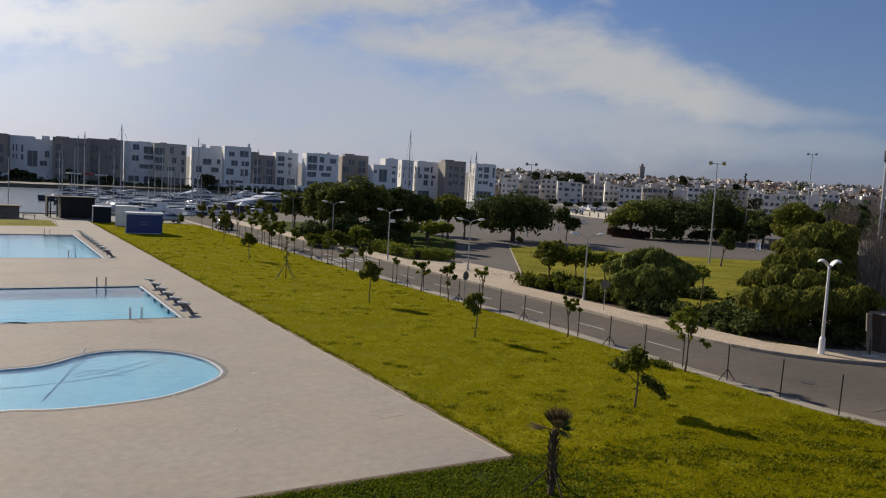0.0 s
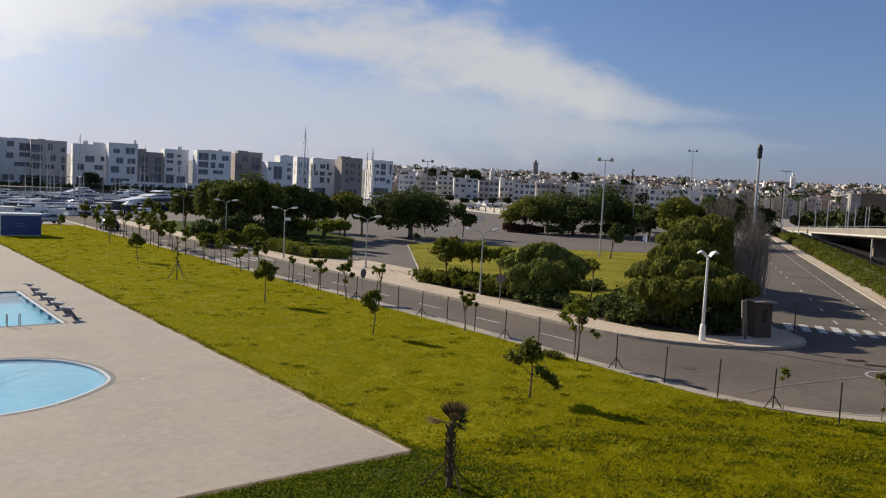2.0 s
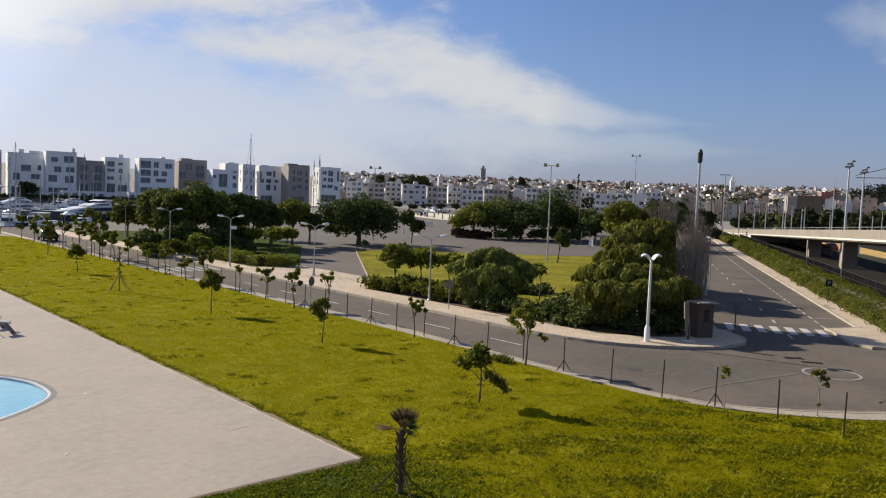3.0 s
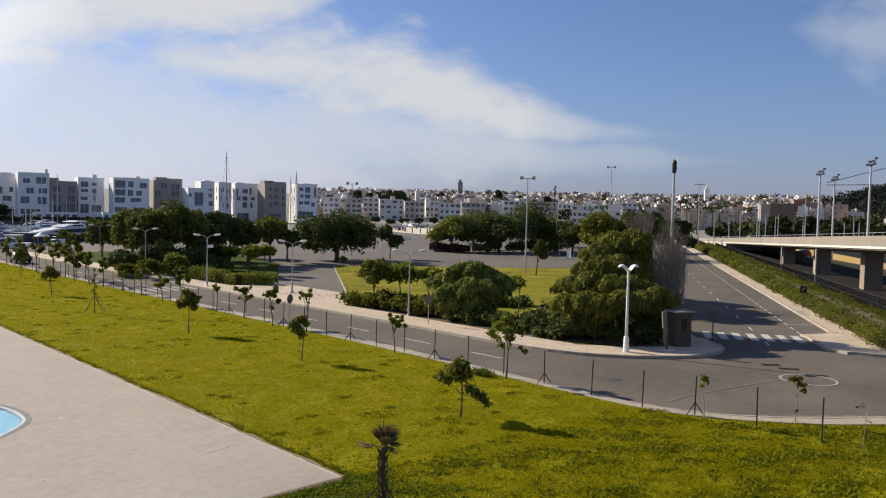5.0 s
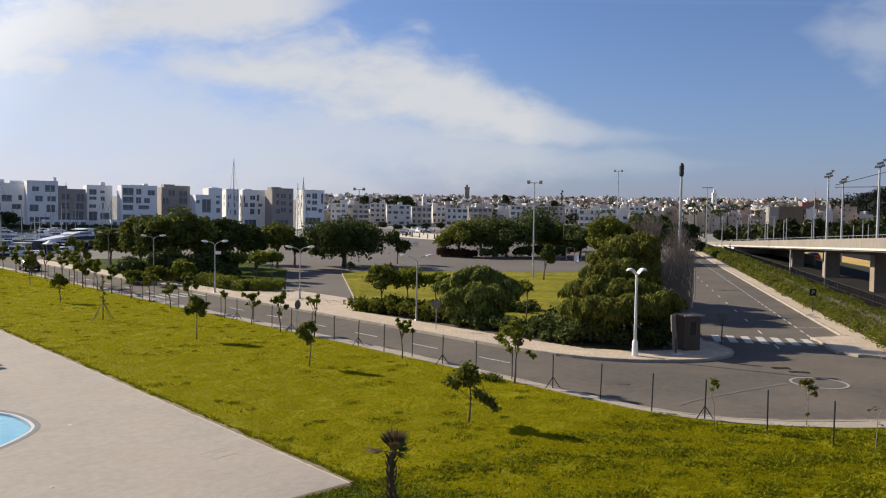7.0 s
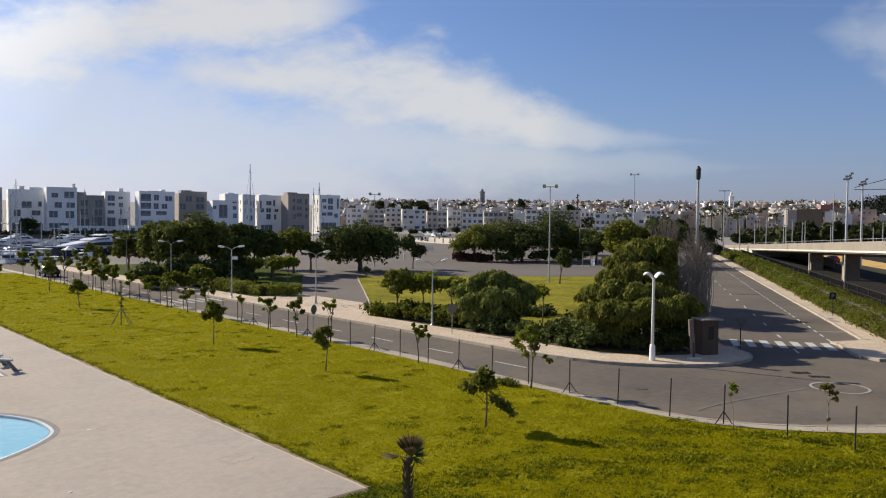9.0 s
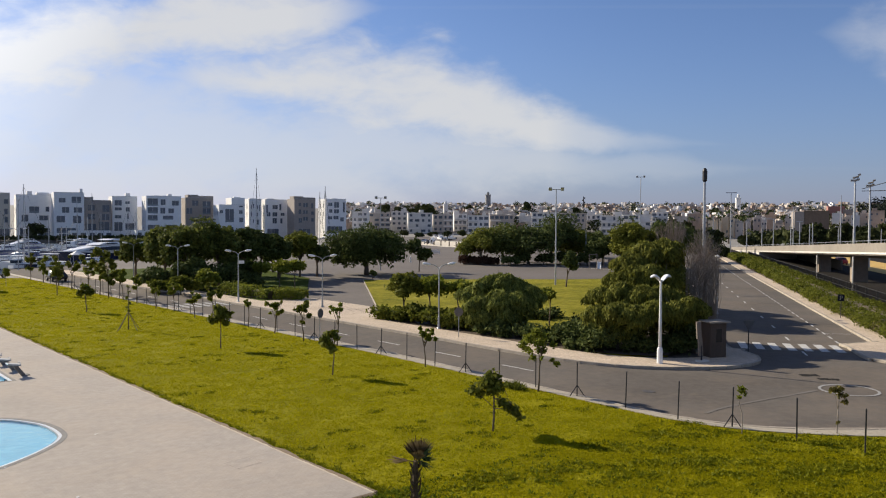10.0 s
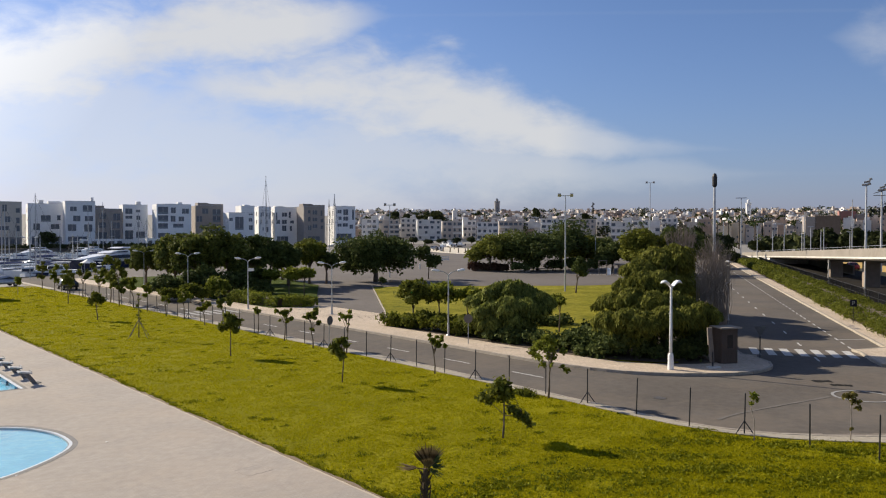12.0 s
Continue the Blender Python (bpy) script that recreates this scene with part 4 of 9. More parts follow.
def starting_block():
    root = thing("starting_block", (9.62, 43.2, 0.06), "grey starting block with a sloped grip platform", "starting block", "starting blocks along the pool ends")
    bm = bmesh.new()
    vs = box(bm, (0.38, 0, 0.29), (0.2, 0.42, 0.58))
    for v in vs[4:]:
        v.co.x -= 0.4
    part("pedestal", bm, BLOCK_BASE, root)
    bm = block((0, 0, 0), (0.6, 0.56, 0.08), 0, 0.02)
    bmesh.ops.transform(bm, matrix=pose(-0.06, 0, 0.62, 0, 10, 0), verts=bm.verts)
    part("platform", bm, BLOCK_TOP, root)
    part("back_rail", rod([(0.16, -0.24, 0.54), (0.22, -0.24, 0.68), (0.22, 0.24, 0.68), (0.16, 0.24, 0.54)], 0.016, 5), STEEL, root)
    part("foot_plate", block((0.46, 0, 0.02), (0.36, 0.46, 0.04), 0, 0.008), BLOCK_BASE, root)
    return root


first = starting_block()
SMALL = Matrix.Diagonal((1.0, 0.95, 0.95, 1))
first.matrix_world = pose(9.66, 43.11, 0.06) @ SMALL
for k in range(6):
    if k:
        copy_thing(first, pose(9.66, 43.11 + 1.98 * k, 0.06) @ SMALL)
for k in range(10):
    copy_thing(first, pose(9.66, 72.28 + 2.37 * k, 0.06) @ SMALL)


LADDER_STEEL = surface("dull_steel_tube", (0.26, 0.25, 0.24), (0.40, 0.385, 0.37), 0.4, 1, 12, 0.02, metal=0.7)


def pool_ladder(x, y, turn):
    root = thing("pool_ladder", (x, y, 0.06), "pair of dull steel ladder rails at the pool edge", "pool ladder", "pool ladders", turn)
    for sx in (-0.27, 0.27):
        part("handrail", rod(smooth_line([(sx, -0.22, 0.0), (sx, -0.22, 0.46), (sx, -0.14, 0.58), (sx, -0.02, 0.6), (sx, 0.08, 0.52), (sx, 0.12, 0.3), (sx, 0.14, -1.0)], 4), 0.021, 6), LADDER_STEEL, root)
    for z in (-0.3, -0.6, -0.9):
        part("tread", block((0, 0.14, z), (0.52, 0.09, 0.03)), STEEL, root)


pool_ladder(7.0, 42.07, 0)
pool_ladder(6.9, 54.05, 180)
pool_ladder(6.8, 71.05, 0)
pool_ladder(6.6, 94.85, 180)


HATCH_EDGE = surface("worn_hatch_edge", (0.37, 0.315, 0.265), (0.45, 0.385, 0.325), 0.8, 2, 12, 0.1)
hatch = thing("floor_hatch", (11.65, 22.95, 0.06), "flush metal-framed inspection hatch in the terrace paving", "hatch", "", 8)
bm = bmesh.new()
for c, sz in (((0, 0.42, 0.002), (0.9, 0.03, 0.006)), ((0, -0.42, 0.002), (0.9, 0.03, 0.006)), ((0.44, 0, 0.002), (0.03, 0.81, 0.006)), ((-0.44, 0, 0.002), (0.03, 0.81, 0.006))):
    box(bm, c, sz)
part("hatch_frame", bm, HATCH_EDGE, hatch)
part("lid", block((0, 0, 0.0), (0.84, 0.8, 0.008)), TERRACE, hatch)


# ---- plants ----
VIEW_R = Vector((math.cos(radians(-43)), math.sin(radians(-43)), 0))     # a handy pair of level axes for asymmetric crowns
VIEW_D = Vector((-VIEW_R.y, VIEW_R.x, 0))


def quads_mesh(name, pts, mat):
    """A mesh of loose quads from an array (n, 4, 3)."""
    n = len(pts)
    me = bpy.data.meshes.new(name)
    me.vertices.add(n * 4)
    me.vertices.foreach_set("co", np.asarray(pts, np.float32).ravel())
    me.loops.add(n * 4)
    me.loops.foreach_set("vertex_index", np.arange(n * 4, dtype=np.int32))
    me.polygons.add(n)
    me.polygons.foreach_set("loop_start", np.arange(0, n * 4, 4, dtype=np.int32))
    me.polygons.foreach_set("loop_total", np.full(n, 4, np.int32))
    me.materials.append(mat)
    me.update()
    me.validate()
    return me


def unit(v):
    return v / (np.linalg.norm(v, axis=-1, keepdims=True) + 1e-9)


def leaves(rs, clumps, count, size, aspect=1.7, droop=0.0, shell=0.55, up=0.35):
    """Leaf quads in clumps (x, y, z, radius, squash): most near a clump's surface, turned at random, hanging by droop."""
    c = np.array([k[:3] for k in clumps])
    r = np.array([k[3] for k in clumps])
    sq = np.array([k[4] if len(k) > 4 else 0.8 for k in clumps])
    pick = rs.choice(len(c), count, p=r ** 2 / (r ** 2).sum())
    d = unit(rs.normal(size=(count, 3)))
    rad = (shell + (1 - shell) * rs.random(count) ** 0.7) * rs.choice([1.0, 1.0, 1.0, 1.18], count)
    lump = 1 + 0.22 * np.sin(d[:, 0] * 7 + pick) * np.cos(d[:, 1] * 6 - 2 * pick) + 0.12 * np.sin(d[:, 2] * 11 + pick * 3)
    p = c[pick] + d * (r[pick] * rad * lump)[:, None] * np.stack([np.ones(count), np.ones(count), sq[pick]], 1)
    face = unit(rs.normal(size=(count, 3)) + d * 0.5 + np.array([0, 0, up]))
    axis = unit(np.cross(face, rs.normal(size=(count, 3))))
    if droop:
        axis = unit(axis * (1 - droop) + np.array([0, 0, -1.0]) * droop + d * 0.25 * droop)
        face = unit(np.cross(axis, rs.normal(size=(count, 3))))
    sid = np.cross(face, axis)
    s = size * (0.6 + 0.8 * rs.random(count))[:, None]
    a, b = axis * s * aspect * 0.5, sid * s * 0.5
    return np.stack([p - a, p + b - a * 0.1 + face * s * 0.08, p + a, p - b - a * 0.1 + face * s * 0.08], 1)


def limbs(rs, bm, trunk, clumps, r0, fork, n=6, twig=True):
    """A tapered trunk through the points, and limbs from its upper part to the clumps."""
    tube(bm, trunk, [r0 * (1 - 0.55 * i / (len(trunk) - 1)) for i in range(len(trunk))], n + 2)
    top = Vector(trunk[-1])
    for k, cl in enumerate(clumps):
        e = Vector(cl[:3])
        f = fork + (1 - fork) * rs.random() * 0.8
        i = min(int(f * (len(trunk) - 1)), len(trunk) - 2)
        st = Vector(trunk[i]).lerp(Vector(trunk[i + 1]), f * (len(trunk) - 1) - i)
        if k % 3 == 0:
            st = top
        m = st.lerp(e, 0.5) + Vector((rs.normal() * 0.06, rs.normal() * 0.06, 0.12)) * (e - st).length
        rr = r0 * 0.42
        tube(bm, [st, m, e], [rr, rr * 0.65, rr * 0.25], n)
        if twig:
            for _ in range(3):
                q = e + Vector(rs.normal(size=3).tolist()) * cl[3] * 0.55
                tube(bm, [m.lerp(e, 0.6), e.lerp(q, 0.5), q], [rr * 0.35, rr * 0.22, rr * 0.1], 4, cap=False)


def tree(name, label, at, crown_at, trunk_top, clumps, count, size, leaf, r0, seed, group="", bark=None, droop=0.0, bend=0.0, aspect=1.7, shell=0.55, category="tree", up=0.35):
    rs = np.random.RandomState(seed)
    root = thing(name, (at[0], at[1], 0.0), label, category, group)
    lean = VIEW_R * bend
    trunk = [(lean.x * f * f + rs.normal() * 0.035 * trunk_top * f, lean.y * f * f + rs.normal() * 0.035 * trunk_top * f, trunk_top * f - 0.06 * (f == 0)) for f in (0, 0.25, 0.5, 0.75, 1)]
    bm = bmesh.new()
    limbs(rs, bm, trunk, clumps[:16], r0, crown_at)
    part("trunk", bm, bark or BARK, root, smooth=True)
    part("crown", quads_mesh("crown", leaves(rs, clumps, count, size, aspect, droop, shell, up), leaf), leaf, root)
    return root


def crown_clumps(rs, n, rx, ry, z0, z1, rad, squash=0.75):
    """Clump middles over the outside of an ellipsoid between z0 and z1, denser above."""
    out = []
    zm, rz = (z0 + z1) / 2, (z1 - z0) / 2
    for k in range(n):
        d = unit(rs.normal(size=3))
        if d[2] < -0.6:
            d[2] *= -0.5
        f = 0.92 - 0.75 * (k / n) ** 2 + 0.16 * rs.normal()
        q = rad * (0.7 + 0.6 * rs.random())
        out.append((d[0] * (rx - q * 0.75) * f, d[1] * (ry - q * 0.75) * f, zm + d[2] * (rz - q * 0.6) * f, q, squash))
    return out


def vr(items):
    """Clumps given as (right, deep, z, radius) to x, y, z, radius."""
    return [((VIEW_R * r + VIEW_D * d).x, (VIEW_R * r + VIEW_D * d).y, z, q) for r, d, z, q in items]


# young trees on the lawn
YOUNG = "young trees on the lawn"
tree("sapling", "young lawn tree with a leafy top and low side branch", (20.6, 20.7), 0.35, 2.0,
     vr([(-0.08, 0, 2.05, 0.36), (-0.22, 0.1, 1.78, 0.34), (0.1, -0.1, 1.72, 0.34), (-0.02, 0, 1.5, 0.26), (-0.5, 0, 1.5, 0.22), (-0.8, 0, 1.52, 0.2), (-0.52, 0.1, 1.3, 0.18), (0.3, 0, 1.08, 0.26), (0.5, 0, 0.95, 0.22), (0.74, 0, 0.8, 0.26), (0.95, 0, 0.62, 0.2)]),
     980, 0.12, LEAF_BROAD, 0.042, 11, YOUNG, BARK, bend=0.12, shell=0.0)
tree("sapling", "young leaning lawn tree with sparse leaves", (22.0, 33.6), 0.5, 1.9,
     vr([(-0.25, 0, 2.0, 0.28), (-0.3, 0, 1.65, 0.34), (-0.05, 0, 1.4, 0.25), (0.22, 0, 1.85, 0.18), (-0.5, 0.1, 1.75, 0.2), (0.05, 0, 2.15, 0.2)]), 480, 0.15, LEAF_BROAD, 0.04, 12, YOUNG, BARK, bend=0.1, shell=0.1)
tree("sapling", "young slender lawn tree with a clumped crown", (21.4, 45.0), 0.5, 2.2,
     vr([(0.0, 0, 2.3, 0.36), (-0.45, 0, 1.75, 0.33), (0.35, 0, 2.05, 0.33), (-0.05, 0.2, 1.9, 0.34), (-0.25, 0, 2.45, 0.25), (0.3, 0, 1.6, 0.22)]), 640, 0.17, LEAF_BROAD, 0.042, 13, YOUNG, BARK, bend=-0.12, shell=0.1)
tree("sapling", "young lawn tree with a small round crown", (21.3, 70.3), 0.5, 1.6,
     vr([(-0.1, 0, 1.95, 0.4), (0.38, 0, 1.7, 0.3), (-0.5, 0, 1.65, 0.3), (0.1, 0.2, 1.55, 0.28), (-0.2, 0, 2.2, 0.26)]), 480, 0.17, LEAF_BROAD, 0.05, 14, YOUNG, BARK)
tree("sapling", "young lawn tree with a small loose crown", (23.7, 87.8), 0.5, 1.7,
     vr([(0.0, 0, 2.5, 0.4), (0.35, 0, 2.2, 0.3), (-0.35, 0, 2.3, 0.3), (0.1, 0.2, 1.8, 0.24), (-0.1, 0, 2.8, 0.28)]), 330, 0.2, LEAF_BROAD, 0.05, 15, YOUNG, BARK)
tree("sapling", "very thin young tree at the far lawn edge", (22.5, 104.0), 0.6, 1.7, vr([(0, 0, 1.8, 0.35), (0.1, 0, 1.4, 0.25)]), 160, 0.2, LEAF_YOUNG, 0.035, 16, YOUNG, BARK_PALE)
staked = tree("sapling", "thin bare young tree held by slanted stakes", (20.1, 57.0), 0.3, 3.1,
              vr([(0, 0, 3.1, 0.12), (0.06, 0, 2.7, 0.12), (-0.08, 0, 2.3, 0.12), (0.08, 0, 1.9, 0.1), (-0.06, 0, 1.6, 0.1), (0.05, 0, 1.35, 0.1)]), 110, 0.09, LEAF_BROAD, 0.04, 17, YOUNG)
for k in range(4):
    a = radians(20 + 90 * k)
    part("stake", rod([(math.cos(a) * 0.95, math.sin(a) * 0.95, -0.05), (0.03 * math.cos(a), 0.03 * math.sin(a), 1.25)], 0.025, 5), WEATHERED, staked)

# trees along the fence: distance, height, crown radius, leaves, bare share
FENCE = "young trees along the fence"
for i, (x, y, h, cr, z0, n, kind) in enumerate([
        (27.1, 24.3, 2.95, 0.72, 1.55, 900, 2), (27.1, 32.4, 2.15, 0.42, 1.35, 360, 1), (27.3, 41.2, 2.9, 0.5, 1.9, 120, 1), (26.9, 44.5, 2.7, 0.5, 1.4, 420, 0), (27.2, 48.8, 2.5, 0.42, 1.4, 300, 1),
        (27.3, 52.9, 2.0, 0.3, 1.5, 110, 1), (26.9, 58.0, 2.8, 0.62, 1.6, 560, 0), (26.7, 60.8, 2.3, 0.45, 1.4, 300, 1), (27.3, 66.4, 2.7, 0.6, 1.6, 380, 2), (26.9, 69.4, 2.0, 0.4, 1.4, 180, 1)] + [
        (27.1, 74.6, 2.7, 0.55, 1.6, 340, 1), (27.2, 78.5, 2.9, 0.6, 1.6, 380, 2), (27.0, 82.1, 4.6, 1.3, 1.8, 950, 0), (27.4, 86.0, 4.2, 1.2, 1.8, 850, 0), (27.4, 89.5, 3.2, 0.8, 1.6, 480, 1),
        (27.2, 95.0, 3.8, 0.95, 1.7, 620, 0), (27.3, 100.5, 3.4, 0.85, 1.6, 520, 0), (27.2, 106.5, 3.2, 0.8, 1.5, 460, 1), (27.2, 112.5, 3.4, 0.95, 1.5, 480, 0)]):
    rs = np.random.RandomState(60 + i)
    cl = []
    for _ in range(11):
        v = rs.normal(size=3)
        cl.append((v[0] * cr * 0.5, v[1] * cr * 0.5, z0 + (h - z0) * min(1.05, max(-0.1, 0.5 + 0.31 * v[2])), cr * (0.13 + 0.2 * rs.random()), 0.85))
    if i == 0:
        cl += [(v[0] * 0.3, v[1] * 0.3, 2.3 + 0.35 * v[2], 0.26, 0.85) for v in rs.normal(size=(7, 3))]
        cl += vr([(0.85, 0, 1.3, 0.16), (0.6, 0, 1.45, 0.14), (-0.7, 0, 2.2, 0.2)])
    tree("fence_tree", ("young street tree with a loose green crown by the fence", "young street tree with a sparse yellow-green crown by the fence", "young street tree with a fresh green crown by the fence")[kind],
         (x, y), 0.5, z0 + (h - z0) * 0.5, cl, int(n * (2.0 if i == 0 else 1.3 if i in (12, 13) else 0.8)), 0.088 if i == 0 else 0.125 + 0.0011 * y, (LEAF_BROAD, LEAF_YOUNG, LEAF_YOUNG)[kind], 0.026 + 0.008 * h, 80 + i, FENCE, BARK, bend=0.2 * rs.normal(), shell=0.05)
tree("sapling", "thin wispy sapling with a few yellow-green leaves", (27.35, 14.5), 0.6, 1.55, vr([(-0.05, 0, 1.65, 0.16), (0.06, 0, 1.5, 0.12), (-0.12, 0, 1.4, 0.1)]), 90, 0.085, LEAF_YOUNG, 0.018, 31, FENCE, BARK_PALE, bend=-0.08)
tree("sapling", "half-dry sapling with curled yellowish leaves", (30.0, 12.2), 0.4, 1.7, vr([(0.0, 0, 1.68, 0.17), (0.2, 0, 1.45, 0.14), (-0.2, 0, 1.62, 0.14), (0.28, 0, 1.2, 0.12), (0.05, 0, 1.45, 0.12), (0.02, 0, 0.45, 0.07)]), 190, 0.085, LEAF_YELLOWING, 0.02, 32, FENCE, BARK_PALE, bend=0.1)
tree("sapling", "bare dead sapling stem", (28.2, 9.2), 0.3, 1.5, vr([(-0.1, 0, 1.5, 0.12), (0.12, 0, 0.95, 0.1)]), 14, 0.08, LEAF_DRY, 0.016, 33, FENCE, BARK_PALE, bend=0.2)


def bare_crown(root, rs, n, spread, z0, z1, r=0.012, foot=0.35):
    bm = bmesh.new()
    for _ in range(n):
        a, q = rs.random() * 6.28, spread * rs.random() ** 0.5
        b = Vector((math.cos(a) * q * foot, math.sin(a) * q * foot, z0 * rs.random() * 0.5))
        t = Vector((math.cos(a) * q, math.sin(a) * q, z0 + (z1 - z0) * (0.35 + 0.65 * rs.random()) * (1 - 0.35 * (q / spread) ** 2)))
        m = b.lerp(t, 0.5) + Vector((rs.normal() * 0.15, rs.normal() * 0.15, 0))
        tube(bm, [b, m, t], [r * 2.2, r * 1.5, r * 0.5], 4, cap=False)
        for _ in range(5):
            f = 0.4 + 0.55 * rs.random()
            p = m.lerp(t, f)
            q2 = p + Vector((rs.normal() * 0.28, rs.normal() * 0.28, 0.35 + 0.4 * rs.random()))
            tube(bm, [p, q2], [r * 0.8, r * 0.35], 3, cap=False)
    part("branch_work", bm, TWIG, root)


# the short palm in the foreground
palm = thing("palm_tree", (12.55, 15.35, 0.0), "short trimmed palm with dry cut fronds and a few green fans", "palm tree")
rs = np.random.RandomState(5)
bm = bmesh.new()
tube(bm, [(0, 0, -0.05), (0.02, 0, 0.5), (0.0, 0.02, 1.0), (-0.02, 0, 1.45), (0, 0, 1.7)], [0.10, 0.075, 0.068, 0.085, 0.06], 10)
part("trunk", bm, PALM_TRUNK, palm)
bm = bmesh.new()
for k in range(46):
    a, z = k * 2.4, 0.25 + 1.35 * k / 46
    d = Vector((math.cos(a), math.sin(a), 0))
    tube(bm, [d * 0.07 + Vector((0, 0, z)), d * 0.12 + Vector((0, 0, z + 0.07)), d * (0.13 + 0.05 * rs.random()) + Vector((0, 0, z + 0.18))], [0.03, 0.024, 0.01], 4)
part("leaf_base_sheath", bm, PALM_TRUNK, palm, "rough stubs of cut fronds")


def frond(bearing, tilt, stem, fan, n, mat, half=75):
    """A fan frond: a stalk and narrow leaflets that spread from its end."""
    d = VIEW_R * math.cos(radians(bearing)) + VIEW_D * math.sin(radians(bearing))
    ax = (d * math.cos(radians(tilt)) + Vector((0, 0, math.sin(radians(tilt))))).normalized()
    base = Vector((0, 0, 1.68)) + d * 0.06
    hub = base + ax * stem
    bm = bmesh.new()
    tube(bm, [base, hub], [0.018, 0.01], 5)
    sidev = ax.cross(Vector((0, 0, 1)) if abs(ax.z) < 0.9 else VIEW_D).normalized()
    nrm = ax.cross(sidev)
    for k in range(n):
        a = radians(-half + 2 * half * k / (n - 1))
        v = (ax * math.cos(a) + sidev * math.sin(a)).normalized()
        tip = hub + v * fan * (0.75 + 0.25 * rs.random()) + Vector((0, 0, -0.08 * rs.random()))
        w = v.cross(nrm).normalized() * 0.016
        m1 = hub.lerp(tip, 0.45)
        bm.faces.new([bm.verts.new(p) for p in (hub, m1 + w * 1.7, tip, m1 - w * 1.7)])
    part("frond", bm, mat, palm)


for b, t, s, f, m in ((185, 12, 0.16, 0.6, LEAF_DRY), (168, 2, 0.12, 0.5, LEAF_DRY), (80, 84, 0.12, 0.62, LEAF_DRY), (120, 76, 0.10, 0.56, LEAF_DRY), (0, 78, 0.14, 0.6, LEAF_DRY), (10, 50, 0.12, 0.58, LEAF_PALM), (25, 64, 0.12, 0.58, LEAF_PALM), (-15, 18, 0.10, 0.48, LEAF_PALM), (5, -18, 0.06, 0.42, LEAF_PALM),
                      (290, 68, 0.08, 0.4, LEAF_DRY), (40, 66, 0.08, 0.46, LEAF_PALM)):
    frond(b, t, s, f, 17, m, 38 if m is LEAF_DRY else 72)
for k in range(3):
    a = radians(-100 + 120 * k)
    part("prop", rod([(math.cos(a) * 0.75, math.sin(a) * 0.75, -0.03), (0.06 * math.cos(a), 0.06 * math.sin(a), 0.72)], 0.026, 5), PALM_TRUNK, palm)


def bearing_at(az, d):
    return (d * math.sin(radians(az)), d * math.cos(radians(az)))


# broad trees of the car park and the grove
def broad_tree(at, h, r, z0, seed, leaf=LEAF_DARK, count=7000, size=0.26, trunk=0.28, clumps=26, group="trees round the car park", label="dense dark green broad-crowned tree", rad=None, shell=0.55, up=0.35):
    rs = np.random.RandomState(seed)
    cl = crown_clumps(rs, clumps, r, r, z0, h, rad or r * 0.36)
    return tree("broad_tree", label, at, 0.6, z0 + (h - z0) * 0.35, cl, count, size, leaf, trunk, seed, group, shell=shell, up=up)


broad_tree((69.0, 96.3), 7.9, 6.6, 0.2, 101, LEAF_DARK, 20000, 0.26, 0.42, 58, label="dense dark green umbrella-shaped tree standing in the car park", rad=1.6, shell=0.7, up=0.8)
rs = np.random.RandomState(77)
tree("broad_tree", "small tree with two rounded leaf clumps", (79.7, 96.9), 0.3, 2.6, vr([(-0.9, 0, 3.9, 1.15), (-0.5, 0, 4.6, 0.8), (0.7, 0, 2.8, 1.2), (1.2, 0, 3.0, 0.8)]), 1500, 0.3, LEAF_DARK, 0.1, 77, "trees round the car park")
tree("broad_tree", "slim tree with a narrow dark crown at the park lawn's edge", (74.7, 62.6), 0.4, 2.4,
     vr([(0.45, 0, 3.7, 0.6), (0.2, 0, 3.0, 0.65), (0.75, 0, 2.9, 0.6), (0.9, 0, 2.4, 0.45), (0.5, 0, 4.1, 0.4)]), 1300, 0.2, LEAF_DARK, 0.11, 78, "trees round the car park", bend=0.5)
for i, (az, d, h, r, z0) in enumerate([(43.9, 150, 7.0, 4.6, 1.0), (45.5, 153, 7.6, 6.6, 0.8), (47.3, 152, 7.9, 6.8, 0.8), (49.0, 159, 9.2, 6.6, 0.8), (50.6, 162, 6.6, 5.4, 0.5)]):
    broad_tree(bearing_at(az, d), h, r, z0, 110 + i, (LEAF_PARK, LEAF_GROVE, LEAF_DARK, LEAF_DARK, LEAF_BROAD)[i], 11000, 0.28, 0.3, 44, rad=r * 0.28, shell=0.7, up=0.8)
for i, (az, d, h, r, z0) in enumerate([(52.6, 152, 5.6, 3.6, 0.4), (54.5, 142, 8.7, 4.3, 0.4), (56.4, 146, 8.0, 4.2, 0.6), (51.6, 185, 6.4, 5.0, 0.4), (57.8, 170, 9.2, 4.6, 0.6)]):
    broad_tree(bearing_at(az, d), h, r, z0, 130 + i, (LEAF_DARK, LEAF_BROAD, LEAF_DARK, LEAF_DARK, LEAF_DARK)[i], 9500, 0.28, 0.24, 36, rad=r * 0.28, shell=0.7, up=0.8)
for i, (az, d, h, r) in enumerate([(45.9, 146, 1.8, 2.0), (47.0, 149, 2.4, 2.4), (48.6, 150, 2.2, 2.4), (49.8, 152, 2.6, 2.6), (51.0, 150, 2.4, 2.2)]):
    broad_tree(bearing_at(az, d), h, r, 0.1, 118 + i, LEAF_DARK, 1800, 0.24, 0.06, 14, label="low dark green bush below the car park trees", rad=r * 0.34)
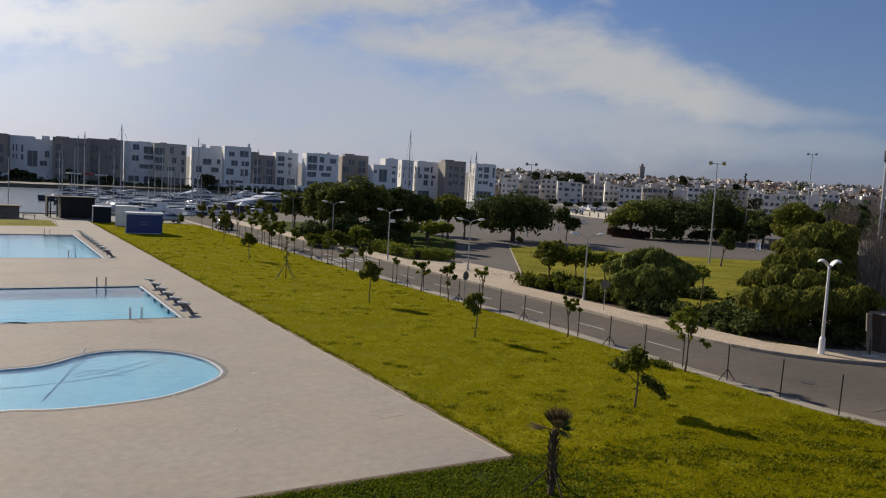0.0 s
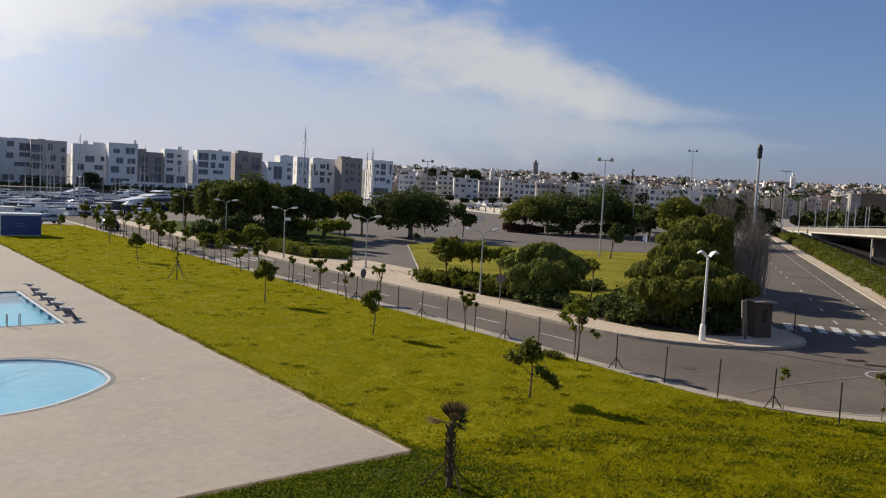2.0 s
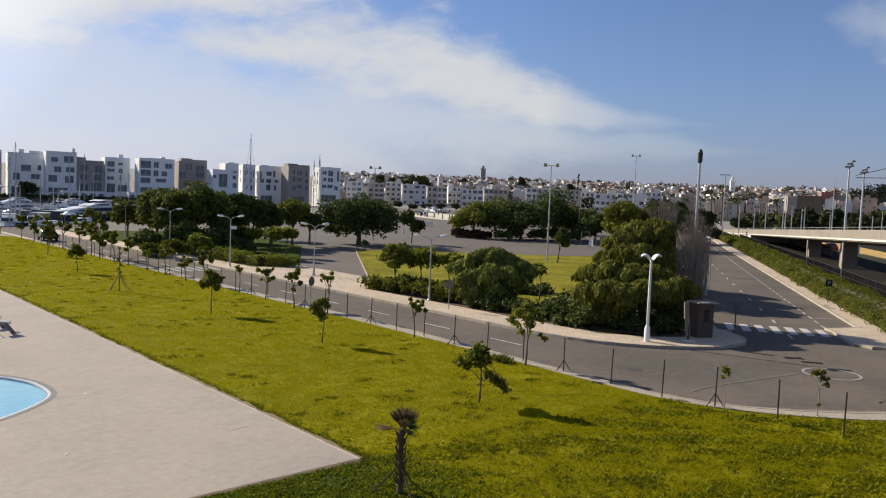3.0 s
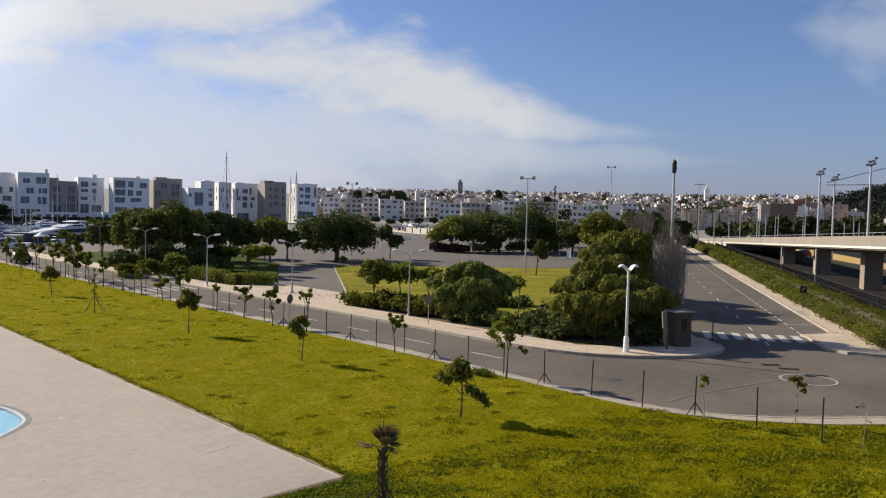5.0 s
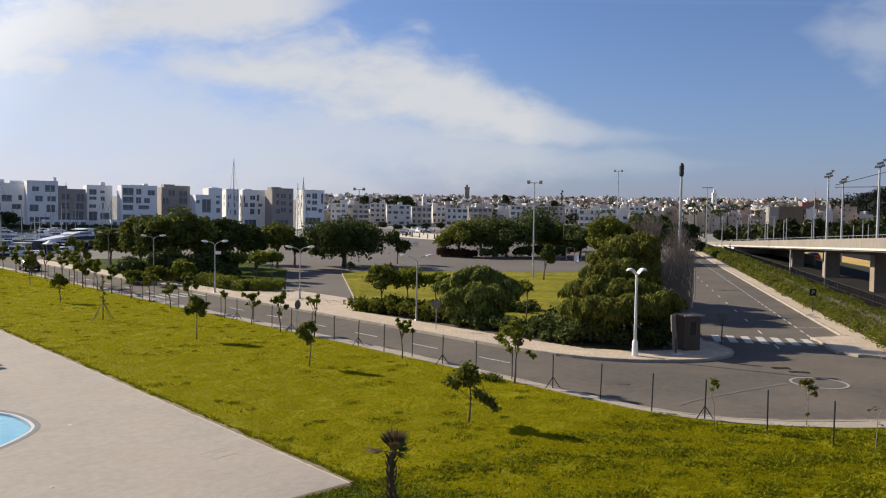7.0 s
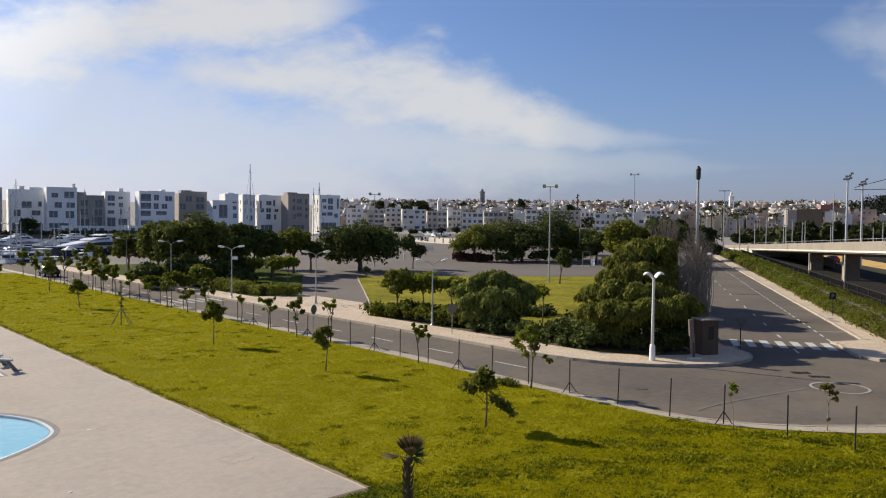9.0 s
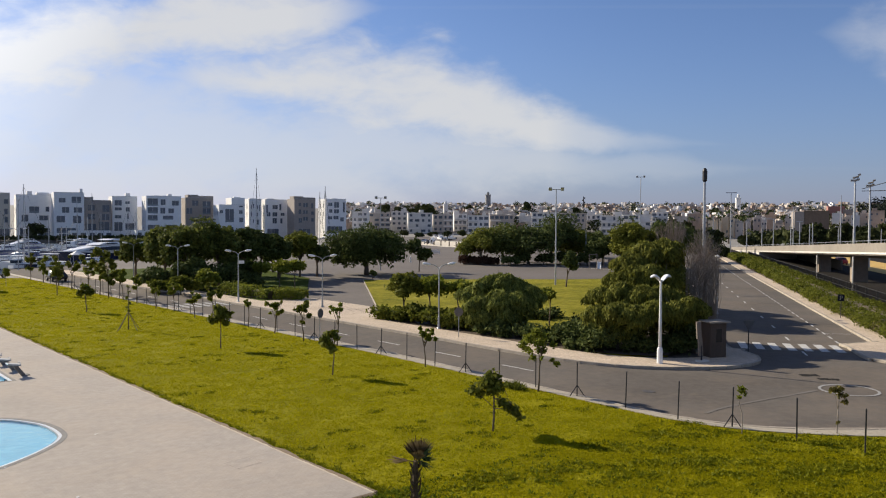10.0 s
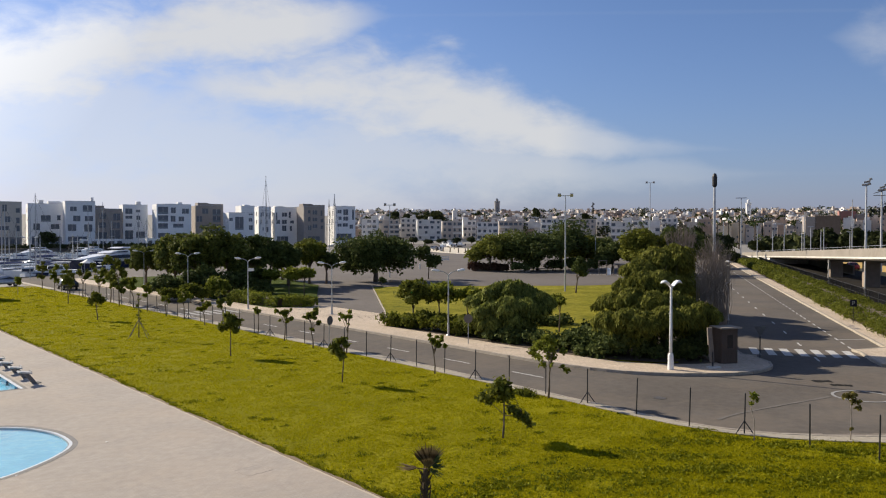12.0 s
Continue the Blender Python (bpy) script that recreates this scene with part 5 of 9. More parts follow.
broad_tree((64.9, 89.1), 1.2, 0.7, 0.2, 102, LEAF_DARK, 700, 0.16, 0.05, 9, label="small round bush beside the car park")
GROVE = "trees of the grove"
# bearing, distance, height, crown radius, crown base, leaf
for i, (az, d, h, r, z0, leaf) in enumerate([
        (19.9, 106, 6.3, 2.3, 1.7, LEAF_GROVE), (21.7, 101, 7.2, 3.0, 1.2, LEAF_GROVE), (23.5, 98, 8.4, 3.6, 1.2, LEAF_GROVE), (25.3, 99, 8.0, 3.0, 1.4, LEAF_GROVE), (27.0, 106, 6.9, 2.5, 1.4, LEAF_DARK),
        (28.1, 108, 7.3, 2.5, 1.8, LEAF_DARK), (29.4, 110, 6.0, 2.1, 1.7, LEAF_DARK), (30.9, 113, 6.8, 2.7, 1.8, LEAF_BROAD), (32.1, 115, 5.2, 1.9, 1.4, LEAF_DARK), (22.6, 114, 6.6, 3.6, 0.8, LEAF_DARK),
        (25.9, 116, 6.6, 3.6, 0.8, LEAF_DARK), (29.0, 124, 5.6, 3.0, 0.8, LEAF_DARK), (21.4, 95, 2.6, 2.2, 0.2, LEAF_DARK), (23.4, 94, 3.6, 2.5, 0.2, LEAF_DARK), (25.9, 93, 3.2, 2.3, 0.2, LEAF_DARK), (27.4, 93, 2.0, 2.0, 0.1, LEAF_DARK), (26.6, 99, 3.4, 2.4, 0.3, LEAF_DARK)]):
    broad_tree(bearing_at(az, d), h, r, z0, 150 + i, leaf, 9500 if h > 5 else 4200, 0.24, 0.2, 34 if h > 5 else 22, GROVE, "broad-leaved tree with an olive-green crown in a dense grove" if leaf is LEAF_GROVE else "dark green broad-leaved tree in a dense grove", r * 0.3, 0.7, 0.8)
for i, (az, d, h, r, leaf) in enumerate([(24.6, 90, 2.9, 1.5, LEAF_YOUNG), (22.8, 88, 2.0, 1.8, LEAF_HEDGE), (21.4, 91, 1.5, 1.4, LEAF_HEDGE)]):
    broad_tree(bearing_at(az, d), h, r, 0.15, 180 + i, leaf, 2200, 0.2, 0.06, 16, GROVE, "bright green bush at the edge of the grove", r * 0.34, 0.5, 0.7)
for i, (x, y, h, r) in enumerate([(45.2, 84.2, 3.3, 1.35), (44.4, 78.6, 3.6, 1.35), (47.4, 80.4, 3.5, 1.5)]):
    broad_tree((x, y), h, r, 1.5, 170 + i, LEAF_YOUNG, 1300, 0.2, 0.07, 14, GROVE, "small light green tree at the edge of the grove", r * 0.36, 0.3, 0.6)
# trees and shrubs of the park corner
PARK = "trees and shrubs of the park corner"
broad_tree((38.9, 49.2), 3.8, 1.9, 1.3, 181, LEAF_BROAD, 4600, 0.17, 0.1, 30, PARK, "bushy broad-leaved tree with light green clumps", 0.55, 0.6, 0.8)
broad_tree((41.1, 48.6), 3.8, 1.6, 1.6, 182, LEAF_YOUNG, 2000, 0.17, 0.08, 16, PARK, "loose light green tree with visible branches")
broad_tree((42.9, 47.2), 3.2, 1.2, 1.5, 184, LEAF_YOUNG, 1000, 0.2, 0.07, 10, PARK, "loose light green tree with visible branches")
broad_tree((45.1, 39.4), 3.1, 0.85, 1.7, 183, LEAF_YOUNG, 260, 0.2, 0.06, 8, PARK, "thin sparse young tree on the park lawn")
broad_tree((53.5, 62.5), 2.4, 0.9, 1.2, 185, LEAF_YOUNG, 240, 0.22, 0.05, 8, PARK, "thin sparse young tree on the park lawn")


def sprays(rs, lobes, count, size, aspect=3.2):
    """Feathery leaf quads on lobes (x, y, z, radius): a domed cap on each, with a fringe hanging from its rim."""
    c, r = np.array([k[:3] for k in lobes]), np.array([k[3] for k in lobes])
    i = rs.choice(len(c), count, p=r ** 2 / (r ** 2).sum())
    a, q = rs.random(count) * 6.283, rs.random(count) ** 0.5
    fringe, inner = rs.random(count) < 0.34, rs.random(count) < 0.12
    q = np.where(fringe, 0.88 + 0.22 * rs.random(count), q)
    wave = 1 + 0.14 * np.sin(3 * a + i) + 0.08 * np.sin(7 * a + 2 * i)
    z = np.where(fringe, -0.8 * rs.random(count) ** 1.3, 0.6 * (1 - np.minimum(q, 1) ** 2.2)) + 0.06 * rs.normal(size=count)
    z = np.where(inner, -0.7 * rs.random(count), z)
    out = np.stack([np.cos(a), np.sin(a), np.zeros(count)], 1)
    p = c[i] + out * (q * r[i] * wave)[:, None]
    p[:, 2] = np.maximum(p[:, 2] + z * r[i], 0.25)
    axis = unit(out * (0.75 * (1 - fringe * 0.7))[:, None] + np.array([0, 0, -1.0]) * (0.25 + 0.75 * q)[:, None] + rs.normal(size=(count, 3)) * 0.42)
    face = unit(np.cross(axis, np.cross(out + np.array([0, 0, 0.8]), axis)) + rs.normal(size=(count, 3)) * 0.8)
    sid = unit(np.cross(face, axis))
    s = size * (0.45 + 1.1 * rs.random(count) ** 1.5)[:, None]
    h, w = axis * s * aspect * 0.5, sid * s * 0.5
    return np.stack([p - h, p + w - h * 0.1, p + h, p - w - h * 0.1], 1)


def weeping(name, label, at, lobes, seed, leaf, count, size=0.1, trunk=0.2):
    """A weeping shrub: big lobes (right, deep, z, radius), each broken into smaller ones, hung with feathery sprays."""
    rs = np.random.RandomState(seed)
    small = []
    for x, y, z, r in vr(lobes):
        small.append((x, y, z - 0.1 * r, r * 0.8))
        for k in range(6):
            a, q = k * 1.05 + rs.random(), r * (0.45 + 0.5 * rs.random())
            small.append((x + math.cos(a) * q, y + math.sin(a) * q, z - 0.38 * q * q / r + 0.12 * r * rs.normal(), r * (0.32 + 0.2 * rs.random())))
    root = thing(name, (*at, 0.0), label, "shrub", PARK)
    top = max(z for _, _, z, _ in small)
    bm = bmesh.new()
    limbs(rs, bm, [(0, 0, -0.05), (0.1, 0, top * 0.18), (0.05, 0.1, top * 0.36), (0, 0, top * 0.55)], small[::7][:18], trunk, 0.2)
    part("trunk", bm, BARK, root)
    part("crown", quads_mesh("crown", sprays(rs, small, count, size), leaf), leaf, root)
    return root


def dome(rs, spread, h, n, rad):
    """Lobes over a dome of the given half widths and height."""
    out = []
    for k in range(n):
        a, q = k * 2.4 + 0.5 * rs.random(), ((k + 0.5) / n) ** 0.5
        out.append((math.cos(a) * q * spread[0], math.sin(a) * q * spread[1], (h - rad * 0.6) * (1 - 0.55 * q ** 2.4) * (0.92 + 0.1 * rs.random()), rad * (0.8 + 0.4 * rs.random())))
    return out


weeping("weeping_shrub", "large dense shrub with tiers of feathery drooping olive-green sprays", (42.7, 28.8),
        [(-3.8, -2.3, 2.4, 0.95), (-2.7, -3.0, 2.6, 1.0), (-1.7, -3.4, 2.5, 1.0), (-0.6, -3.4, 2.8, 1.0), (0.7, -3.0, 2.7, 1.0), (1.7, -2.6, 3.0, 0.9), (2.1, -2.0, 2.2, 0.7), (-3.2, 0.1, 3.3, 0.95), (-2.0, -0.6, 3.6, 1.05), (-0.8, -1.2, 3.5, 1.0), (0.4, -1.0, 3.5, 1.0), (1.3, -0.8, 3.2, 0.9),
         (-1.8, 2.3, 4.1, 1.0), (-0.8, 1.6, 4.6, 1.1), (0.2, 1.3, 4.6, 1.1), (1.2, 1.5, 4.3, 1.0), (0.0, -0.2, 2.2, 1.7), (-2.2, -1.0, 1.7, 1.5)], 201, LEAF_FEATHER, 78000, 0.092)
weeping("weeping_shrub", "tall shrub with feathery drooping olive-green sprays", (45.2, 30.4),
        [(-1.5, -0.2, 5.3, 1.2), (-0.3, 0.5, 5.9, 1.3), (0.8, 0.6, 6.2, 1.2), (1.1, 1.2, 5.6, 1.1), (-0.8, -0.3, 4.2, 1.2), (0.5, 0.3, 4.4, 1.1), (-2.0, 0.0, 4.1, 1.0), (-0.4, 0.3, 2.6, 1.9), (0.6, 0.6, 3.2, 1.4)], 205, LEAF_FEATHER, 42000, 0.1)
for k, (s, off, h, n) in enumerate(((8.2, 14.2, 6.4, 20000), (13.0, 14.0, 6.7, 18000), (18.0, 14.0, 6.0, 14000))):
    weeping("weeping_shrub", "tall shrub with feathery drooping olive-green sprays", side(s, off), dome(np.random.RandomState(206 + k), (2.2, 2.9), h, 15, 1.15), 206 + k, LEAF_FEATHER, n, 0.12)
weeping("weeping_shrub", "wide umbrella-shaped weeping shrub with hanging dull green sprays", (40.0, 40.1),
        [(-1.7, 0.4, 2.7, 0.9), (-0.7, 0.4, 3.3, 1.0), (0.4, 0.3, 3.6, 1.05), (1.6, 0.3, 3.3, 1.0), (2.5, -0.3, 2.9, 0.8), (3.0, -0.9, 2.6, 0.55), (2.6, 0.2, 3.0, 0.65), (-0.2, 0.2, 3.7, 0.6), (1.0, 0.3, 3.8, 0.6), (-1.1, -1.1, 2.2, 0.95), (0.2, -1.6, 2.6, 1.05), (1.5, -1.5, 2.5, 1.0), (-1.9, -1.0, 1.5, 0.8), (-0.8, -1.6, 1.4, 0.9), (0.6, -1.9, 1.6, 0.9), (2.4, -1.2, 2.3, 0.7), (0.0, 0.0, 2.0, 1.7), (0.3, -0.5, 1.1, 1.5), (1.0, -0.6, 2.4, 1.3)], 203, LEAF_WEEP, 50000, 0.11, 0.14)

# The first two are added in place of a shadow on the park lawn.
for i, (x, y, sx, sy, h, n, lf) in enumerate([(46.6, 44.4, 1.6, 0.8, 0.7, 1500, LEAF_DARK), (48.6, 42.8, 1.4, 0.8, 0.7, 1300, LEAF_DARK), (38.5, 47.2, 0.9, 1.5, 1.5, 2300, LEAF_HEDGE), (38.5, 44.2, 0.9, 1.7, 1.35, 2300, LEAF_HEDGE), (38.6, 41.2, 0.9, 1.6, 1.3, 2000, LEAF_BROAD), (38.7, 35.0, 1.0, 1.6, 1.0, 1500, LEAF_DARK),
                                              (38.9, 32.3, 1.2, 1.6, 1.4, 2200, LEAF_DARK), (39.5, 30.0, 1.2, 1.5, 1.4, 2200, LEAF_DARK), (40.6, 28.3, 1.2, 1.2, 1.1, 1500, LEAF_DARK), (43.6, 45.0, 1.6, 1.6, 1.2, 1500, LEAF_DARK)] + [(38.4, 30.6, 0.9, 1.2, 1.2, 2000, LEAF_DARK), (40.6, 31.6, 1.4, 1.4, 1.5, 2400, LEAF_DARK), (41.2, 34.0, 1.5, 1.5, 1.6, 2200, LEAF_DARK), (41.4, 27.2, 1.0, 0.6, 0.8, 1300, LEAF_DARK), (42.0, 26.3, 0.9, 0.6, 1.0, 1600, LEAF_DARK), (43.2, 27.0, 0.9, 0.7, 1.3, 1800, LEAF_DARK), (44.6, 27.6, 0.9, 0.7, 1.6, 2000, LEAF_DARK), (38.2, 49.0, 0.7, 1.2, 1.0, 1500, LEAF_HEDGE), (38.1, 50.6, 0.6, 0.9, 0.9, 1200, LEAF_HEDGE), (40.3, 44.6, 1.2, 1.4, 1.1, 1600, LEAF_BROAD), (38.3, 38.2, 0.7, 1.4, 0.9, 1500, LEAF_DARK)]):
    rs = np.random.RandomState(220 + i)
    cl = [(rs.uniform(-sx, sx), rs.uniform(-sy, sy), h * rs.uniform(0.25, 0.75), 0.5, 0.8) for _ in range(18)]
    root = thing("low_shrub", (x, y, 0.03), "low spreading green shrub in the planting bed, two added as lawn shade", "shrub", PARK)
    bm = bmesh.new()
    limbs(rs, bm, [(0, 0, -0.03), (0, 0, 0.15), (0.02, 0, 0.3)], cl[:8], 0.05, 0.2, 4)
    part("stem", bm, BARK, root)
    part("foliage", quads_mesh("foliage", leaves(rs, cl, n, 0.15, 1.6, 0.1, 0.4), lf), lf, root)
bush = thing("bare_shrub", (46.5, 27.5, 0.0), "tall bare grey-brown shrub of upright twigs", "shrub", PARK)
bare_crown(bush, np.random.RandomState(240), 280, 1.1, 2.4, 8.2, 0.0105, 0.7)
bush = thing("bare_shrub", (118.0, 76.0, 0.0), "bare reddish-brown treetop behind the shrubs", "tree", PARK)
bare_crown(bush, np.random.RandomState(241), 90, 3.0, 5.0, 9.6, 0.025)


def hedge(name, label, line_pts, width, h, count, seed, size=0.14, leaf=LEAF_HEDGE, wobble=0.12):
    """A clipped hedge along a line: leaves over a bumpy box with rounded shoulders, twigs within."""
    rs = np.random.RandomState(seed)
    pts = np.array(line_pts, float)
    seg = np.linalg.norm(np.diff(pts, axis=0), axis=1)
    cum = np.r_[0, seg.cumsum()]
    s = rs.random(count) ** (1.25 if cum[-1] > 40 else 1.0) * (cum[-1] + 0.6) - 0.3
    i = np.clip(np.searchsorted(cum, s) - 1, 0, len(seg) - 1)
    t = (s - cum[i]) / seg[i]
    c = pts[i] * (1 - t)[:, None] + pts[i + 1] * t[:, None]
    d = np.diff(pts, axis=0)[i] / seg[i][:, None]
    n = np.stack([-d[:, 1], d[:, 0]], 1)
    a = rs.random(count) * math.pi
    bump = 1 + wobble * np.sin(s * 1.7) + wobble * np.sin(s * 0.53 + 1) + wobble * 0.8 * rs.normal(size=count)
    prof_x = np.sign(np.cos(a)) * np.abs(np.cos(a)) ** 0.5 * width / 2 * bump
    prof_z = np.abs(np.sin(a)) ** 0.5 * h * bump * (0.75 + 0.25 * rs.random(count))
    p = np.stack([c[:, 0] + n[:, 0] * prof_x, c[:, 1] + n[:, 1] * prof_x, prof_z], 1)
    face = unit(np.stack([n[:, 0] * np.cos(a), n[:, 1] * np.cos(a), np.sin(a)], 1) + rs.normal(size=(count, 3)) * 0.7)
    ax = unit(np.cross(face, rs.normal(size=(count, 3))))
    sd = np.cross(face, ax)
    z = (size * (0.6 + 0.8 * rs.random(count)) * (1 + 1.6 * s / max(cum[-1], 60)))[:, None]
    quads = np.stack([p - ax * z * 0.8, p + sd * z * 0.5, p + ax * z * 0.8, p - sd * z * 0.5], 1)
    root = thing(name, (0, 0, 0.03), label, "hedge")
    bm = bmesh.new()
    poly_l, poly_r = offset_line([tuple(q) for q in pts], width * 0.36), offset_line([tuple(q) for q in pts], -width * 0.36)
    prism(bm, poly_r + poly_l[::-1], -0.05, h * 0.72)
    for v in bm.verts:
        for end, nxt in ((pts[0], pts[1]), (pts[-1], pts[-2])):
            if np.hypot(v.co.x - end[0], v.co.y - end[1]) < width * 0.37:
                v.co.x, v.co.y = v.co.x + 0.5 * (nxt - end)[0] / np.hypot(*(nxt - end)), v.co.y + 0.5 * (nxt - end)[1] / np.hypot(*(nxt - end))
    part("core", bm, BARK, root, "dark twiggy core")
    part("foliage", quads_mesh("foliage", quads, leaf), leaf, root)
    return root


hedge("hedge", "long bushy green hedge beside the side-road footway", [side(s, o) for s, o in ((-7, -3.2), (2, -3.2), (12, -3.2), (25, -3.25), (45, -3.5), (70, -3.9), (100, -4.1), (140, -4.2))], 3.7, 1.0, 92000, 251, 0.08)
hedge("hedge", "clipped rounded green hedge at the car park entrance", [(38.6, 79.0), (38.7, 74.0), (39.3, 70.8)], 2.0, 1.05, 5500, 252, 0.12, LEAF_YOUNG)
hedge("hedge", "small clipped green hedge at the car park entrance", [(39.6, 70.3), (41.3, 68.4)], 1.6, 0.9, 2200, 253, 0.12, LEAF_YOUNG)
hedge("hedge", "low reddish-brown hedge below the car park trees", [bearing_at(a, 150) for a in (42.4, 43.5, 45.1)], 2.2, 1.3, 3000, 254, 0.22, LEAF_RED)
tuft = thing("grass_clump", (26.7, 25.4, 0.0), "tall green grass clump at the lawn edge", "grass clump")
rs = np.random.RandomState(260)
n = 260
q = rs.normal(size=(n, 2)) * np.array([0.16, 0.26])
hgt = 0.14 + 0.26 * rs.random(n)
lean = rs.normal(size=(n, 2)) * 0.14
w = unit(np.c_[rs.normal(size=(n, 2)), np.zeros(n)]) * 0.02
b0 = np.c_[q, np.full(n, -0.01)]
mid = np.c_[q + lean * 0.4, hgt * 0.6]
tip = np.c_[q + lean, hgt]
part("grass_tuft", quads_mesh("grass_tuft", np.stack([b0 - w, b0 + w, mid + w * 0.7, tip], 1), LEAF_HEDGE), LEAF_HEDGE, tuft)


def turf(name, label, area, count, seed, size, mat, falloff=True):
    """Tufts of grass strewn over an area: three blades a tuft, joined as one mesh."""
    rs = np.random.RandomState(seed)
    pts = area(rs, count)
    clump = np.array([noise.noise(Vector((p[0] * 0.9, p[1] * 0.9, 0))) for p in pts])
    pts = pts[rs.random(len(pts)) < 0.75 + clump * 0.9]
    n = len(pts)
    dist = np.hypot(pts[:, 0], pts[:, 1])
    out = []
    for k in range(3):
        s = size * (0.55 + 0.9 * rs.random(n)) * (1.12 + dist / 220)
        base = np.c_[pts + rs.normal(size=(n, 2)) * 0.05, np.full(n, 0.0)]
        a = rs.random(n) * 6.283
        w = np.c_[np.cos(a), np.sin(a), np.zeros(n)] * (s * 0.32)[:, None]
        ln = np.c_[rs.normal(size=(n, 2)) * 0.55, np.ones(n)] * s[:, None] * 0.62
        out.append(np.stack([base - w, base + w, base + w * 0.5 + ln, base - w * 0.5 + ln], 1))
    ob = part(name, quads_mesh(name, np.concatenate(out), mat), mat)
    return tagged(ob, label, "grass", kind="stuff")


def lawn_area(rs, n):
    y = 9 + 109 * rs.random(n) ** 1.7
    x = 13.5 + 14.0 * rs.random(n)
    near = rs.random(n) < 0.3
    x2, y2 = 9 + 32 * rs.random(n), 3 + 15 * rs.random(n)
    x, y = np.where(near, x2, x), np.where(near, y2, y)
    edge = np.interp(y, [3.4, 9.5, 11.0, 13.1, 15.2, 17.2, 20, 24, 31, 120], [40.4, 32.9, 31.0, 29.1, 27.85, 27.32, 27.25, 27.38, 27.55, 27.65])
    ok = (x < edge) & ((y < 17.75) | (x > 13.5 + 0.12 * rs.normal(size=n)))
    return np.stack([x, y], 1)[ok]


def clover_area(rs, n):
    x = -3 + 23 * rs.random(n)
    y = 17.86 - 9.2 * rs.random(n) ** 1.5
    keep = np.clip((14.9 - x + 0.42 * (17.6 - y)) / 3.2, 0, 1) * np.clip((y - 11.5 - 0.14 * x) / 1.6, 0.0, 1) + 0.05
    return np.stack([x, y], 1)[rs.random(n) < keep]


def edge_area(rs, n):
    """Grass that hangs over the edge of the terrace."""
    y = 18 + 100 * rs.random(n) ** 1.8
    x = 13.42 + np.abs(rs.normal(size=n)) * 0.14 + 0.06 * np.sin(y * 3.1) + 0.05 * np.sin(y * 7.7)
    return np.stack([x, y], 1)


turf("lawn_grass", "short yellow-green grass tufts of the lawn", lawn_area, 290000, 301, 0.038, BLADE)
def weed_area(rs, n):
    """Darker tufts in small scattered patches, more of them on the near lawn."""
    cx, cy = lawn_area(rs, 1000)[:430].T
    i = rs.randint(0, len(cx), n)
    spread = (0.06 + 0.34 * rs.random(len(cx)) ** 2) * np.where(cy < 20, 1.6, np.where(cy < 45, 0.8, 0.5))
    p = np.stack([cx[i] + rs.normal(size=n) * spread[i] * 1.4, cy[i] + rs.normal(size=n) * spread[i]], 1)
    return p[(p[:, 1] < 17.5) & (p[:, 0] < 30) | (p[:, 0] > 13.6) & (p[:, 0] < 27.2)]


turf("lawn_weeds", "darker olive weed patches scattered in the lawn", weed_area, 11500, 303, 0.06, BLADE_WEED)


def tussock_area(rs, n):
    """Low tussocks drawn out in streaks on the near lawn."""
    k = 170
    x, y = 14.6 + 16 * rs.random(3 * k), 5 + 12 * rs.random(3 * k) ** 1.1
    edge = np.interp(y, [3.4, 9.5, 11.0, 12.8, 14.9, 18.2, 30], [40.3, 32.8, 30.9, 29.0, 27.85, 27.45, 27.5])
    ok = (x < edge - 0.6) & (x > 14.0 + 0.25 * (18 - y))
    cx, cy = x[ok][:k], y[ok][:k]
    r = 0.08 + 0.32 * rs.random(len(cx)) ** 1.8
    i = rs.choice(len(cx), n, p=r ** 2 / (r ** 2).sum())
    a = -0.75
    u, v = rs.normal(size=n) * r[i] * 1.7, rs.normal(size=n) * r[i] * 0.7
    return np.stack([cx[i] + u * math.cos(a) - v * math.sin(a), cy[i] + u * math.sin(a) + v * math.cos(a)], 1)


turf("lawn_tussocks", "low dark green tussocks and broad-leaved weeds in the near lawn", tussock_area, 6200, 306, 0.085, BLADE_TUSSOCK)
def rough_area(rs, n):
    x, y = 22 + 12 * rs.random(n), 3 + 10 * rs.random(n)
    edge = np.interp(y, [3.4, 9.5, 11.0, 12.8, 14.9], [40.3, 32.8, 30.9, 29.0, 27.85])
    ok = (x < edge - 0.1) & (rs.random(n) < np.clip((x - 22) / 7, 0, 1) * np.clip((13 - y) / 4, 0, 1))
    return np.stack([x, y], 1)[ok]


turf("rough_grass", "dull rough grass at the corner of the lawn", rough_area, 16000, 305, 0.05, BLADE_WEED)
turf("lawn_edge_grass", "rough olive grass along the terrace edge", edge_area, 3600, 304, 0.055, BLADE_WEED)
turf("clover", "low dark green clover along the terrace edge", clover_area, 52000, 302, 0.068, BLADE_DARK)


def weed(at, h, seed):
    rs = np.random.RandomState(seed)
    root = thing("weed_stem", (*at, 0.0), "dry bare weed stem at the terrace edge", "weed", "weed stems")
    bm = bmesh.new()
    tube(bm, [(0, 0, -0.02), (0.03, 0.0, h * 0.5), (0.08, 0.02, h)], [0.012, 0.009, 0.004], 5)
    for _ in range(4):
        z = h * (0.3 + 0.6 * rs.random())
        tube(bm, [(0.03, 0, z), (0.03 + rs.normal() * 0.06, rs.normal() * 0.06, z + 0.1)], [0.005, 0.002], 4)
    part("stem", bm, BARK, root)


weed((1.55, 17.6), 0.75, 1)
weed((1.2, 17.5), 0.3, 2)
